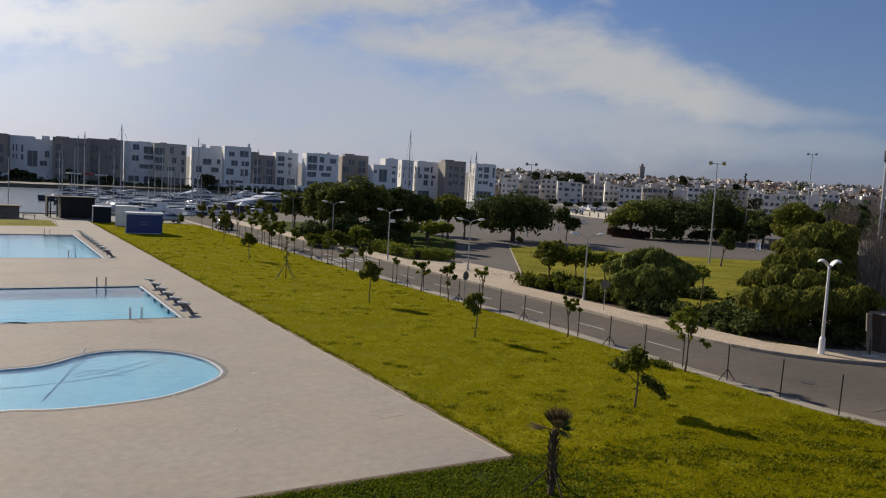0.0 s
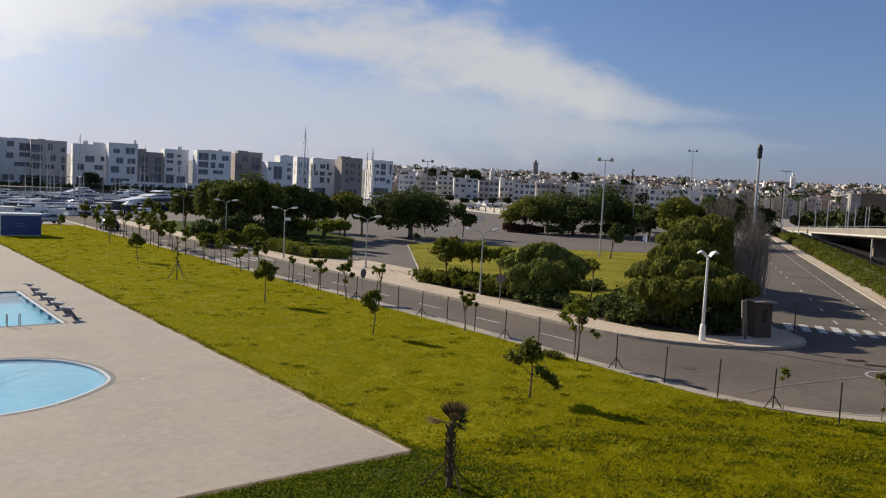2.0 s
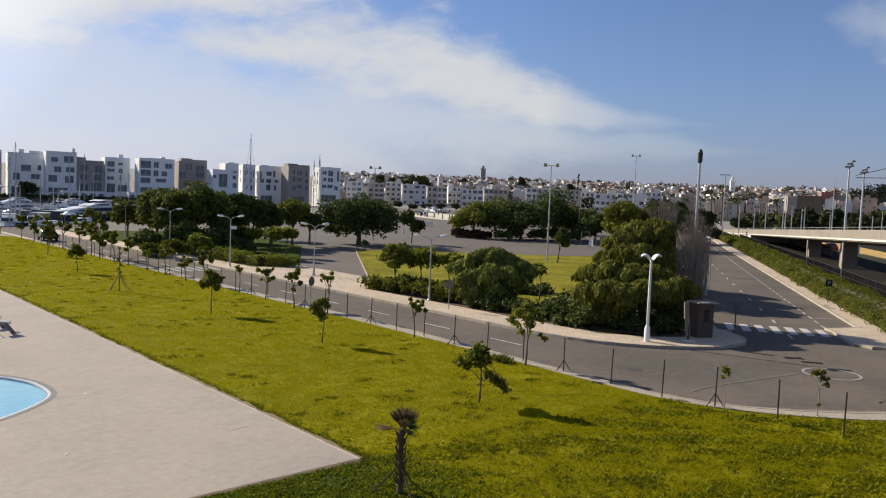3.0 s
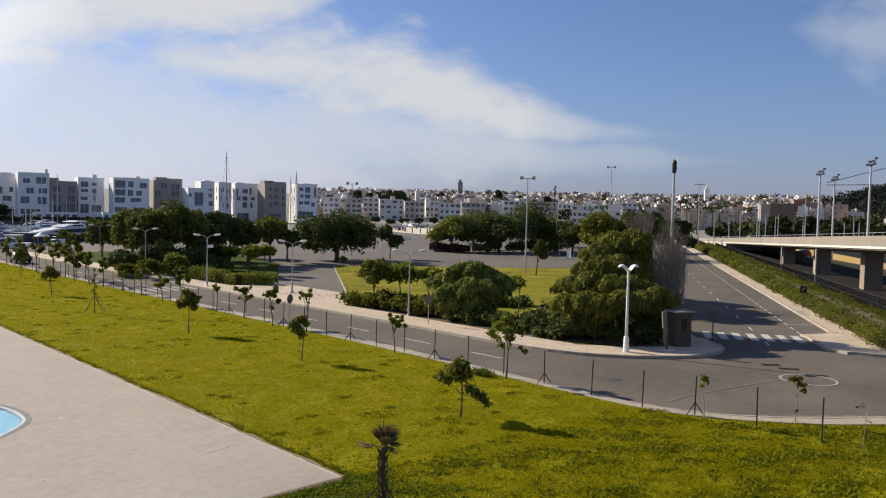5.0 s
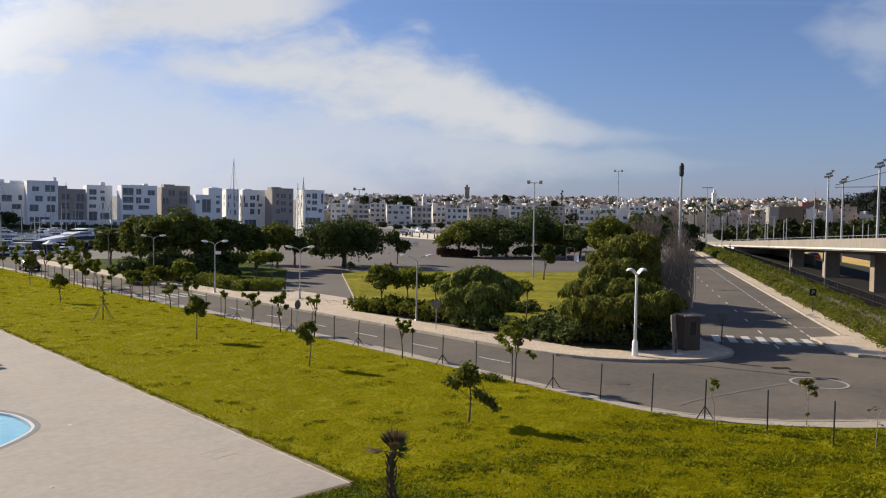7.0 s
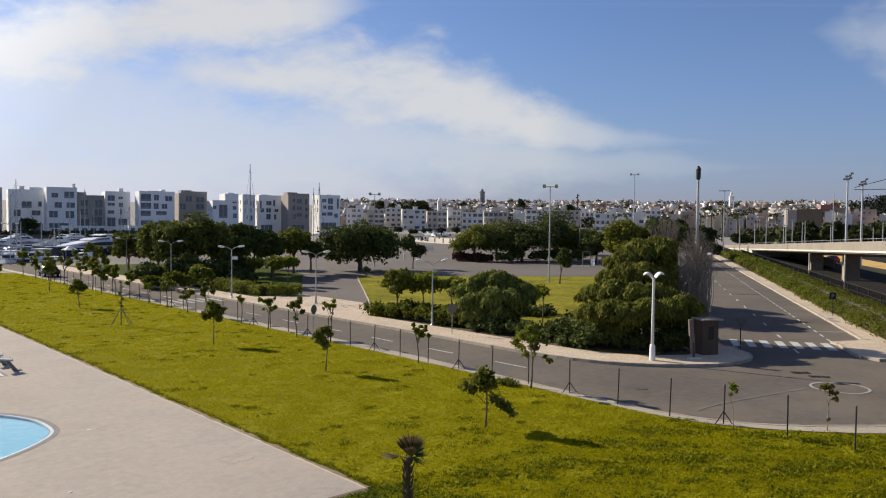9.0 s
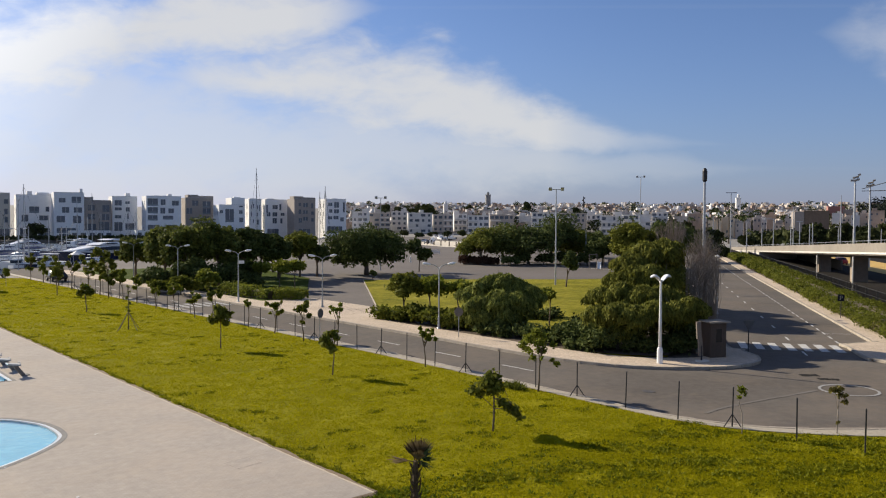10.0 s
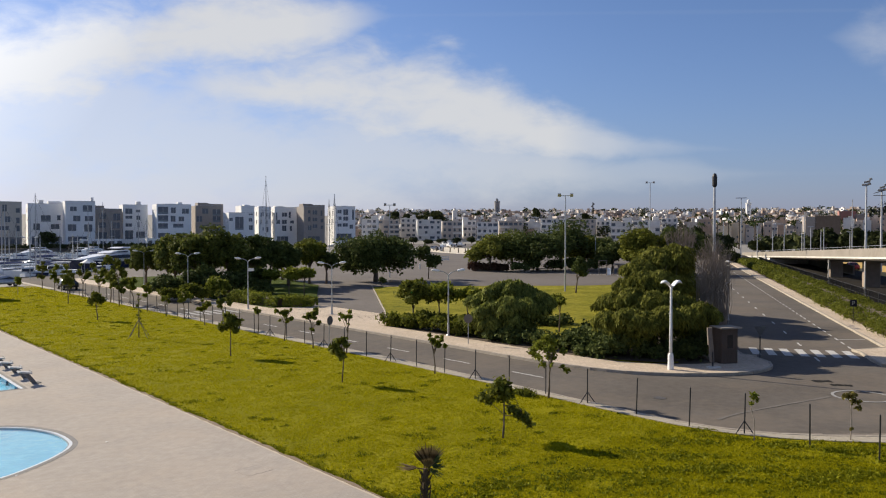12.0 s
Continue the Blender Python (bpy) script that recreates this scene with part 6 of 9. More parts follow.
weed((4.8, 17.7), 0.25, 3)
hedge("hedge", "long dark hedge on the far quay below the apartments", [bearing_at(a, 366) for a in (-1, 3, 7, 11, 15, 20, 24)], 2.0, 1.3, 2200, 255, 0.6, LEAF_FAR)


# ---- street furniture ----
fence = thing("fence", (0, 0, 0), "row of thin dark metal fence posts with some braced posts", "fence")
post_mesh = None
for k in range(-4, 38):
    y = 15.2 + 2.43 * k + float(np.interp(k, [-2, -1, 0, 1, 2, 3, 4], [0.16, 0.0, 0.0, -0.45, -0.35, -0.05, 0.0]))
    x = float(np.interp(k, [-4, -3, -2, -1, 0, 1, 2, 3, 5], [30.4, 29.2, 28.1, 28.0, 27.92, 27.35, 27.42, 27.6, 27.62]))
    if post_mesh is None:
        first_post = part("post", rod([(0, 0, -0.05), (0, 0, 1.53), (0, 0, 1.56)], [0.027, 0.027, 0.012], 6), DARK_METAL, fence)
        post_mesh = first_post.data
        first_post.location = (x, y, 0)
    else:
        ob = part("post", post_mesh, DARK_METAL, fence)
        ob.location = (x, y, 0)
        ob.rotation_euler = (radians(random.uniform(-1.2, 1.2)), radians(random.uniform(-1.2, 1.2)), 0)
    if k % 3 == 0 and k >= 0:
        for dx, dy in ((-0.3, 0.22), (0.28, -0.26)):
            part("brace", rod([(x + dx, y + dy, -0.04), (x, y, 0.52)], 0.021, 5), DARK_METAL, fence)


def twin_lamp(at, h, turn, plate=False):
    root = thing("street_lamp", (*at, 0.05), "grey double-armed street lamp with two white heads on the footway", "street lamp", "street lamps along the road", turn)
    part("pole", rod([(0, 0, -0.05), (0, 0, 0.9), (0, 0, 0.92), (0, 0, h - 0.35)], [0.085, 0.08, 0.06, 0.045], 10), GREY_METAL, root)
    part("base", lathe([(0.14, -0.05), (0.14, 0.05), (0.09, 0.12), (0.088, 0.55)], 12), GREY_METAL, root)
    for s in (-1, 1):
        arm = part("arm", rod(smooth_line([(0, 0, h - 0.4), (s * 0.22, 0, h - 0.2), (s * 0.55, 0, h - 0.08), (s * 0.85, 0, h - 0.06)], 4), 0.03, 6), GREY_METAL, root)
        bm = bmesh.new()
        bmesh.ops.create_uvsphere(bm, u_segments=14, v_segments=8, radius=1)
        bmesh.ops.transform(bm, matrix=pose(s * 0.98, 0, h - 0.03, 0, s * -8, 0) @ Matrix.Diagonal((0.34, 0.17, 0.11, 1)), verts=bm.verts)
        part("lamp_head", bm, LAMP_WHITE, arm, smooth=True)
    if plate:
        bm = block((0.28, -0.02, h - 1.15), (0.6, 0.03, 0.3), 0, 0.006)
        part("plate", bm, WHITE_PAINT, root, "small white sign plate")
    return root


twin_lamp((37.4, 43.2), 4.75, -20)
twin_lamp((38.9, 61.1), 4.7, -25)
twin_lamp((35.2, 70.2), 4.95, -10, True)
twin_lamp((34.9, 83.8), 5.1, -15)
twin_lamp((35.3, 98.2), 5.1, -15)
twin_lamp((62.3, 35.5), 4.95, 33)
twin_lamp((31.5, 137.5), 6.5, 0)
twin_lamp((71.8, 114.5), 5.1, -32)
dove = thing("street_lamp", (37.6, 24.8, 0.05), "white street lamp with two dove-wing heads and a thick sleeve", "street lamp", "street lamps along the road", -28)
part("pole", rod([(0, 0, 0.8), (0, 0, 2.5), (0, 0, 4.4), (0, 0, 4.62)], [0.09, 0.075, 0.06, 0.09], 12), LAMP_WHITE, dove, smooth=True)
part("sleeve", lathe([(0.17, -0.05), (0.165, 0.05), (0.15, 0.75), (0.13, 0.85), (0.09, 0.9)], 14), LAMP_WHITE, dove)
for s in (-1, 1):
    bm = bmesh.new()
    rows = []
    for i in range(9):
        f = i / 8
        w = 0.24 * math.sin(math.pi * min(1, 0.16 + f * 0.84)) ** 0.6
        x, z = s * (0.02 + 0.62 * f), 4.5 + 0.42 * math.sin(f * 2.15) * (1 - 0.32 * f)
        rows.append([bm.verts.new((x, w * math.cos(a), z + 0.085 * math.sin(a) * (0.4 + 0.6 * math.sin(math.pi * f)))) for a in (math.pi * 2 * j / 10 for j in range(10))])
    for a, b in zip(rows, rows[1:]):
        for j in range(10):
            bm.faces.new((a[j], a[(j + 1) % 10], b[(j + 1) % 10], b[j]))
    bm.faces.new(rows[0])
    bm.faces.new(rows[-1])
    part("lamp_head", bm, LAMP_WHITE, dove, "white wing-shaped lamp head", smooth=True)


def flood_mast(at, h, label, group, heads=2, turn=0.0, angled=False, r=0.11):
    root = thing("floodlight_mast", (*at, -0.05), label, "floodlight mast", group, turn)
    part("pole", rod([(0, 0, -0.05), (0, 0, h * 0.5), (0, 0, h)], [r, r * 0.8, r * 0.55], 8), GREY_METAL, root)
    if not angled:
        part("crossbar", block((0, 0, h), (1.7, 0.09, 0.09)), GREY_METAL, root)
        for s in (-0.75, -0.25, 0.25, 0.75)[:: 1 if heads > 2 else 3]:
            bm = block((0, 0, 0), (0.42, 0.26, 0.4), 0, 0.04)
            bmesh.ops.transform(bm, matrix=pose(s, -0.1, h + 0.08, 30, 0, 0), verts=bm.verts)
            part("floodlight", bm, GREY_METAL, root, "square floodlight")
    else:
        for k, (x, z, a) in enumerate(((-0.45, 0.15, 25), (0.0, 0.15, 25), (0.45, 0.3, 30), (-0.15, 0.6, 30), (0.3, 0.72, 35), (0.62, 1.1, 40))):
            bm = block((0, 0, 0), (0.46, 0.12, 0.36), 0, 0.03)
            bmesh.ops.transform(bm, matrix=pose(x, 0, h + z, 20, -a + 25, 0), verts=bm.verts)
            part("floodlight", bm, GREY_METAL, root, "tilted floodlight panel")
        part("bracket", rod([(-0.5, 0.1, h + 0.1), (0.25, 0.1, h), (0.7, 0.1, h + 1.3)], 0.05, 6), GREY_METAL, root)
    return root


FLOOD = "floodlight masts"
flood_mast((75.6, 65.1), 12.0, "tall grey floodlight mast on the park lawn", FLOOD, 2, -46)
flood_mast((77.5, 104.2), 11.8, "tall grey floodlight mast in the car park", FLOOD, 2, -36, r=0.1)
flood_mast(bearing_at(55.13, 178), 18.0, "tall thin grey floodlight mast behind the trees", FLOOD, 2, -55, r=0.14)
flood_mast(bearing_at(48.0, 153), 7.2, "short thin lamp mast in the car park", FLOOD, 2, -50, r=0.07)
for az, el, d in ((68.6, 2.85, 150), (69.46, 2.5, 165), (71.5, 3.45, 130)):
    flood_mast(bearing_at(az, d), 7.65 + d * math.tan(radians(el)), "tall stadium floodlight mast with tilted lamp panels", FLOOD, 5, -68, True, 0.24)
mono = thing("mobile_phone_mast", (*bearing_at(59.4, 150), -0.05), "tall slim mast with a thick black cylindrical head", "mast")
part("pole", rod([(0, 0, -0.05), (0, 0, 8), (0, 0, 15.6)], [0.32, 0.26, 0.2], 10), GREY_METAL, mono)
part("antenna_cover", lathe([(0.22, 15.4), (0.42, 15.7), (0.44, 17.3), (0.3, 17.7), (0.1, 17.9)], 14), DARK_METAL, mono)


def disc_sign(at, z, r, face, turn, label, h):
    root = thing("road_sign", (*at, 0.0), label, "road sign", "", turn)
    part("post", rod([(0, 0, -0.05), (0, 0, h)], 0.03, 6), GREY_METAL, root)
    bm = bmesh.new()
    tube(bm, [(0, -0.05, z), (0, -0.07, z)], r, 22)
    part("sign_disc", bm, face, root)
    return root


disc_sign((35.7, 39.2), 1.75, 0.3, WEATHERED, -50, "round road sign seen from its grey back", 2.0)
disc_sign((28.0, 44.3), 1.75, 0.31, SIGN_BACK, 22, "round dark road sign beside the fence", 2.0)
psign = thing("parking_sign", (*side(13.6, -1.05), 0.0), "square dark blue parking sign with a white letter P", "road sign", "", -62)
part("post", rod([(0, 0, -0.05), (0, 0, 1.75)], 0.03, 6), DARK_METAL, psign)
plate = part("plate", block((0, -0.05, 1.7), (0.5, 0.02, 0.56), 0, 0.004), SIGN_NAVY, psign)
letter = bpy.data.curves.new("letter", "FONT")
letter.body, letter.size, letter.extrude, letter.align_x = "P", 0.5, 0.003, "CENTER"
# Grey paint dims the letter: shade on the sign is put into its colour.
letter.materials.append(PAINT_WORN_SHADE)
let = new("letter", letter)
let.parent = plate
let.matrix_local = pose(0, -0.065, 1.53, 90, 0, 0)
ysign = thing("yield_sign", (45.0, 23.55, 0.05), "triangular give-way sign seen from behind", "road sign", "", -58)
part("post", rod([(0, 0, -0.05), (0, 0, 1.9)], 0.035, 6), DARK_METAL, ysign)
bm = bmesh.new()
prism(bm, [(-0.36, 0), (0.36, 0), (0, -0.62)], -0.01, 0.01)
bmesh.ops.transform(bm, matrix=pose(0, -0.05, 1.92, 90, 0, 0), verts=bm.verts)
part("plate", bm, SIGN_BACK, ysign)

booth = thing("guard_booth", (42.05, 24.15, 0.05), "small brown wooden guard booth with a flat overhanging roof", "guard booth", "", -28)
for c, s in (((0, -0.68, 0.45), (1.4, 0.06, 0.9)), ((0, -0.68, 1.85), (1.4, 0.06, 0.35)), ((-0.45, -0.68, 1.28), (0.5, 0.06, 0.78)), ((0.5, -0.68, 1.28), (0.4, 0.06, 0.78)),
             ((-0.68, 0, 1.0), (0.06, 1.3, 2.05)), ((0, 0.68, 1.0), (1.4, 0.06, 2.05)), ((0.68, -0.5, 1.0), (0.06, 0.3, 2.05)), ((0.68, 0.5, 1.0), (0.06, 0.3, 2.05)), ((0.68, 0, 1.9), (0.06, 0.7, 0.25))):
    part("wall_panel", block(c, s), BOOTH_WOOD, booth)
part("roof", block((0.05, -0.05, 2.08), (1.85, 1.75, 0.09), 0, 0.02), CONCRETE, booth, "thin grey flat roof")
part("window", block((0.05, -0.69, 1.28), (0.5, 0.02, 0.78)), TINTED, booth)
part("door", block((0.76, -0.1, 0.92), (0.05, 0.66, 1.8), 12, 0.008), CLADDING_BLACK, booth, "dark open door leaf")
part("floor", block((0, 0, 0.02), (1.4, 1.4, 0.1)), CONCRETE, booth)
for k in range(9):
    part("board", block((-0.62 + 0.155 * k, -0.716, 0.45), (0.14, 0.012, 0.86)), BOOTH_WOOD, booth)
booth.scale = (0.72, 0.72, 0.98)
totem = thing("broken_totem", (39.85, 23.6, 0.05), "peeling pale sheet-metal totem leaning on a slab", "totem", "", -25)
part("slab", block((0.05, 0, 0.03), (0.7, 0.35, 0.1), 0, 0.02), CONCRETE_PALE, totem)
bm = bmesh.new()
for (x0, x1, z0, z1, ly) in ((-0.12, 0.14, 0.3, 1.3, 0.05), (-0.16, 0.12, 1.3, 2.25, 0.0)):
    box(bm, ((x0 + x1) / 2 - 0.05 * (z1 > 1.5), ly, (z0 + z1) / 2), (x1 - x0, 0.1, z1 - z0))
bmesh.ops.transform(bm, matrix=pose(0, 0, 0, 0, -4, 0), verts=bm.verts)
part("panel", bm, WEATHERED, totem, "bent pale metal panel")
part("post", rod([(0.02, 0.02, 0.0), (0.0, 0.02, 0.9)], 0.05, 6), DARK_METAL, totem)

railing = thing("railing", (0, 0, 0), "dark metal railing beside the viaduct road", "railing")
for k in range(34):
    p = side(0.5 + 4.2 * k, -6.7)
    part("post", rod([(*p, -0.05), (*p, 1.45)], 0.07, 5), DARK_METAL, railing)
for z in (0.12, 0.78, 1.4):
    part("rail", rod([(*side(0.5, -6.7), z), (*side(70, -6.7), z), (*side(139.1, -6.7), z)], 0.03, 5), DARK_METAL, railing)
bar, rest = None, bmesh.new()
for k in range(33 * 21):
    if k % 21 == 0:
        continue
    p = side(0.5 + 0.2 * k, -6.7)
    if k < 300:
        if bar is None:
            bm = bmesh.new()
            tube(bm, [(0, 0, 0.12), (0, 0, 1.4)], 0.016, 3, cap=False)
            bar = bm
        ob = part("bar", bar, DARK_METAL, railing)
        bar = ob.data
        ob.location = (*p, 0)
    else:
        tube(rest, [(*p, 0.12), (*p, 1.4)], 0.016, 3, cap=False)
tagged(part("far_bars", rest, DARK_METAL, railing), "thin dark bars of the far railing", kind="stuff")


# ---- containers and the buildings at the end of the terrace ----
EMBLEM_GREY = surface("faded_emblem_paint", (0.22, 0.25, 0.33), (0.34, 0.37, 0.45), 0.6, 2, 9, 0.02)
NAVY_SHEET = surface("dark_navy_sheet_metal", (0.008, 0.012, 0.022), (0.016, 0.022, 0.04), 0.8, 0.5, 5, 0.05, spec=0.1)


def container(name, label, at, turn, size, body, front, sign=False):
    root = thing(name, (*at, 0.0), label, "container", "site containers", turn)
    L, W, Hh = size
    part("body", block((0, 0, Hh / 2), (L, W, Hh), 0, 0.03), body, root)
    panel = part("front_panel", block((0, -W / 2 - 0.02, Hh / 2 - 0.02), (L - 0.16, 0.03, Hh - 0.24)), front, root)
    for k in range(int(L / 0.4)):
        part("rib", block((-L / 2 + 0.25 + 0.4 * k, -W / 2 - 0.04, Hh / 2 - 0.02), (0.12, 0.03, Hh - 0.28)), front, panel)
    part("roof_edge", block((0, 0, Hh + 0.03), (L + 0.08, W + 0.08, 0.1), 0, 0.02), CONTAINER_WHITE, root)
    for s in (-1, 1):
        part("corner_post", block((s * (L / 2 - 0.05), -W / 2 - 0.03, Hh / 2), (0.12, 0.1, Hh), 0, 0.01), CONTAINER_WHITE if s < 0 else front, root)
    if sign:
        bm = bmesh.new()
        vs = [bm.verts.new((-0.45 + 0.9 * f, -W / 2 - 0.075, Hh * 0.54 + 0.10 * math.sin(2.6 * f + 0.2))) for f in (0, 0.25, 0.5, 0.75, 1)]
        ws = [bm.verts.new((-0.45 + 0.9 * f, -W / 2 - 0.075, Hh * 0.54 + 0.03 + 0.13 * math.sin(2.6 * f + 0.2) - 0.03 * f)) for f in (0, 0.25, 0.5, 0.75, 1)]
        for i in range(4):
            bm.faces.new((vs[i], vs[i + 1], ws[i + 1], ws[i]))
        part("emblem", bm, EMBLEM_GREY, root, "plain white swoosh shape")
        bm = block((0, -W / 2 - 0.07, Hh * 0.45), (1.0, 0.01, 0.05))
        part("caption_bar", bm, EMBLEM_GREY, root)
    return root


container("site_container", "blue site container with white edges on the lawn", (17.3, 99.6), -10, (4.1, 2.4, 2.4), CONTAINER_WHITE, CONTAINER_BLUE, True)
container("site_container", "white site container behind the blue one", (17.2, 111.6), -10, (2.7, 2.4, 2.6), CONTAINER_WHITE, CONTAINER_WHITE)
container("site_container", "dark navy site container by the quay", (14.9, 117.6), -10, (2.3, 2.3, 2.2), NAVY_SHEET, NAVY_SHEET)

ROOF_FELT = surface("roof_felt", (0.05, 0.046, 0.042), (0.10, 0.094, 0.086), 0.95, 0.5, 6, 0.2)
club = thing("boat_club_hut", (12.0, 127.2, 0.0), "low black-clad flat-roofed hut at the end of the terrace", "hut", "", 6)
part("wall", block((0.9, 1.6, 1.45), (4.6, 3.0, 2.9), 0, 0.03), CLADDING_BLACK, club)
bm = bmesh.new()
for k in range(23):
    box(bm, (-1.3 + 0.2 * k, 0.07, 1.45), (0.14, 0.05, 2.85))
part("slatted_front", bm, CLADDING_BLACK, club)
part("roof", block((0.2, 1.5, 2.97), (6.4, 3.6, 0.13), 0, 0.03), ROOF_FELT, club, "thin dark felted roof slab")
for x in (-2.8, -1.9):
    part("column", block((x, 0.1, 1.45), (0.16, 0.16, 2.9), 0, 0.02), CLADDING_BLACK, club)
part("side_wall", block((-2.9, 2.2, 1.45), (0.2, 1.6, 2.9)), CLADDING_BLACK, club)
shed = thing("low_shed", (0.6, 124.5, 0.0), "low weathered wooden shed with a flat roof at the quay", "shed", "", 4)
part("wall", block((0, 1.2, 0.75), (9.2, 2.4, 1.5), 0, 0.03), WEATHERED, shed)
part("roof", block((0, 1.1, 1.56), (9.6, 3.0, 0.14), 0, 0.03), BARK, shed)
bench = thing("bench", (6.3, 123.4, 0.0), "low dark bench beside the shed", "bench")
part("seat", block((0, 0, 0.45), (1.7, 0.5, 0.07), 0, 0.01), BARK, bench)
for s in (-0.7, 0.7):
    part("leg", block((s, 0, 0.21), (0.1, 0.45, 0.42)), BARK, bench)


def car(at, turn, paint, label):
    root = thing("car", (*at, -0.09), label, "car", "", turn)
    bm = bmesh.new()
    prof = [(-2.1, 0.35), (-2.12, 0.75), (-1.95, 0.95), (-1.35, 1.0), (-0.75, 1.42), (0.55, 1.45), (1.35, 1.02), (1.95, 0.9), (2.1, 0.7), (2.1, 0.35)]
    rows = [[bm.verts.new((x, y * (0.84 if z > 1.05 else 1.0), z)) for x, z in prof] for y in (-0.86, 0.86)]
    n = len(prof)
    for i in range(n):
        j = (i + 1) % n
        bm.faces.new((rows[0][i], rows[0][j], rows[1][j], rows[1][i]))
    bm.faces.new(rows[0])
    bm.faces.new(rows[1][::-1])
    bmesh.ops.bevel(bm, geom=bm.edges[:], offset=0.06, segments=2, affect="EDGES")
    part("body", bm, paint, root, smooth=True)
    bm = bmesh.new()
    for s in (-1, 1):
        vs = [bm.verts.new((x, s * y, z)) for x, y, z in ((-1.2, 0.845, 1.03), (1.15, 0.845, 1.05), (0.5, 0.735, 1.38), (-0.7, 0.735, 1.36))]
        bm.faces.new(vs)
    part("side_windows", bm, TINTED, root)
    for x0, z0, x1, z1 in ((0.62, 1.42, 1.3, 1.06), (-0.82, 1.38, -1.33, 1.03)):
        bm = bmesh.new()
        bm.faces.new([bm.verts.new(v) for v in ((x0 + 0.02, -0.66, z0 + 0.02), (x0 + 0.02, 0.66, z0 + 0.02), (x1 + 0.02, 0.74, z1 + 0.03), (x1 + 0.02, -0.74, z1 + 0.03))])
        part("windscreen", bm, TINTED, root)
    for x in (-1.3, 1.35):
        for s in (-1, 1):
            bm = bmesh.new()
            tube(bm, [(x, s * 0.68, 0.31), (x, s * 0.87, 0.31)], 0.31, 16)
            w = part("wheel", bm, RUBBER, root)
            bm = bmesh.new()
            tube(bm, [(x, s * 0.86, 0.31), (x, s * 0.885, 0.31)], 0.19, 12)
            part("rim", bm, STEEL, w)
    return root


car((24.4, 121.5), 15, CAR_SILVER, "silver car parked at the end of the lawn")
car((29.7, 110.3), 88, CAR_DARK, "dark car standing on the road to the quay")
for x, y, a, p, w in ((150, 205, 20, CAR_DARK, "dark"), (158, 212, 15, CAR_SILVER, "silver"), (165, 214, 200, CAR_SILVER, "silver"), (172, 224, 10, CAR_DARK, "dark"), (182, 236, 30, CAR_SILVER, "silver"), (140, 215, 60, CAR_DARK, "dark"), (190, 226, 75, CAR_DARK, "dark"), (200, 240, 20, CAR_SILVER, "silver")):
    car((x, y), a, p, w + " car parked beyond the boatyard wall")
car((161, 65.5), 35, CAR_RED, "red car below the viaduct")


# ---- viaduct ----
via = thing("viaduct", (0, 0, 0), "low concrete viaduct ramp with a pale deck edge and dark underside", "viaduct")


def deck_z(s):
    return 4.85 - 0.0305 * (s - 30)


def along(bm, s0, s1, sections):
    """A bar along the viaduct: (off, dz) outline swept from s0 to s1 with the ramp's slope."""
    ends = []
    for s in (s0, (s0 + s1) / 2, s1):
        ends.append([bm.verts.new((*side(s, o), deck_z(s) + z)) for o, z in sections])
    n = len(sections)
    for a, b in zip(ends, ends[1:]):
        for k in range(n):
            bm.faces.new((a[k], a[(k + 1) % n], b[(k + 1) % n], b[k]))
    bm.faces.new(ends[0])
    bm.faces.new(ends[-1][::-1])


# Slab in dark concrete: its underside's shade is put into the colour.
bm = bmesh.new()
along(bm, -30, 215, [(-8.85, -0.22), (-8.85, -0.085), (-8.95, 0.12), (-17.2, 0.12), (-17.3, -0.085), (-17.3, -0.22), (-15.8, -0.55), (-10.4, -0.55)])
part("deck", bm, SOFFIT, via, "concrete deck slab, underside shade put into its dark colour")
for o in (-8.7, -17.2):
    bm = bmesh.new()
    along(bm, -30, 215, [(o, -0.08), (o, 0.13), (o - 0.3, 0.13), (o - 0.3, -0.08)])
    part("edge_beam", bm, CONCRETE_PALE, via, "pale concrete edge beam")
for nm, o in (("parapet", -8.95), ("parapet", -17.25)):
    for k in range(20):
        bm = bmesh.new()
        along(bm, -30 + 12 * k, -30 + 12 * k + 11.95, [(o + 0.2, 0.13), (o + 0.17, 1.14), (o - 0.12, 1.14), (o - 0.14, 0.13)])
        part(nm, bm, PARAPET, via, "stained concrete parapet panel" if k == 0 else "")
bm = bmesh.new()
along(bm, -30, 197, [(-9.0, 1.4), (-8.96, 1.43), (-9.0, 1.46), (-9.04, 1.43)])
for k in range(76):
    s = -30 + 3.0 * k
    tube(bm, [(*side(s, -9.0), deck_z(s) + 1.12), (*side(s, -9.0), deck_z(s) + 1.44)], 0.03, 4)
part("handrail", bm, GREY_METAL, via)
for s in (15.0, 38.4, 61.6, 85.5):
    z1 = deck_z(s) - 0.5
    c = side(s, -13.0)
    part("pier", block((c[0], c[1], z1 / 2 - 0.1), (1.8, 1.9, z1 + 0.14), 33.6, 0.1), PIER_STONE, via, "warm brown concrete pier" if s < 20 else "")
for s, o in ((37.8, -7.1), (66.2, -8.5)):
    part("post", rod([(*side(s, o), -0.1), (*side(s, o), deck_z(s) - 0.35)], 0.09, 7), CONCRETE_PALE, via, "slim pale post below the deck edge")
bm = bmesh.new()
poly = [side(137, -8.75), side(197, -8.75), side(197, -17), side(137, -17)]
low = [bm.verts.new((*p, -0.1)) for p in poly]
high = [bm.verts.new((*p, deck_z(s) - 0.25)) for p, s in zip(poly, (137, 197, 197, 137))]
for i in range(4):
    bm.faces.new((low[i], low[(i + 1) % 4], high[(i + 1) % 4], high[i]))
bm.faces.new(high)
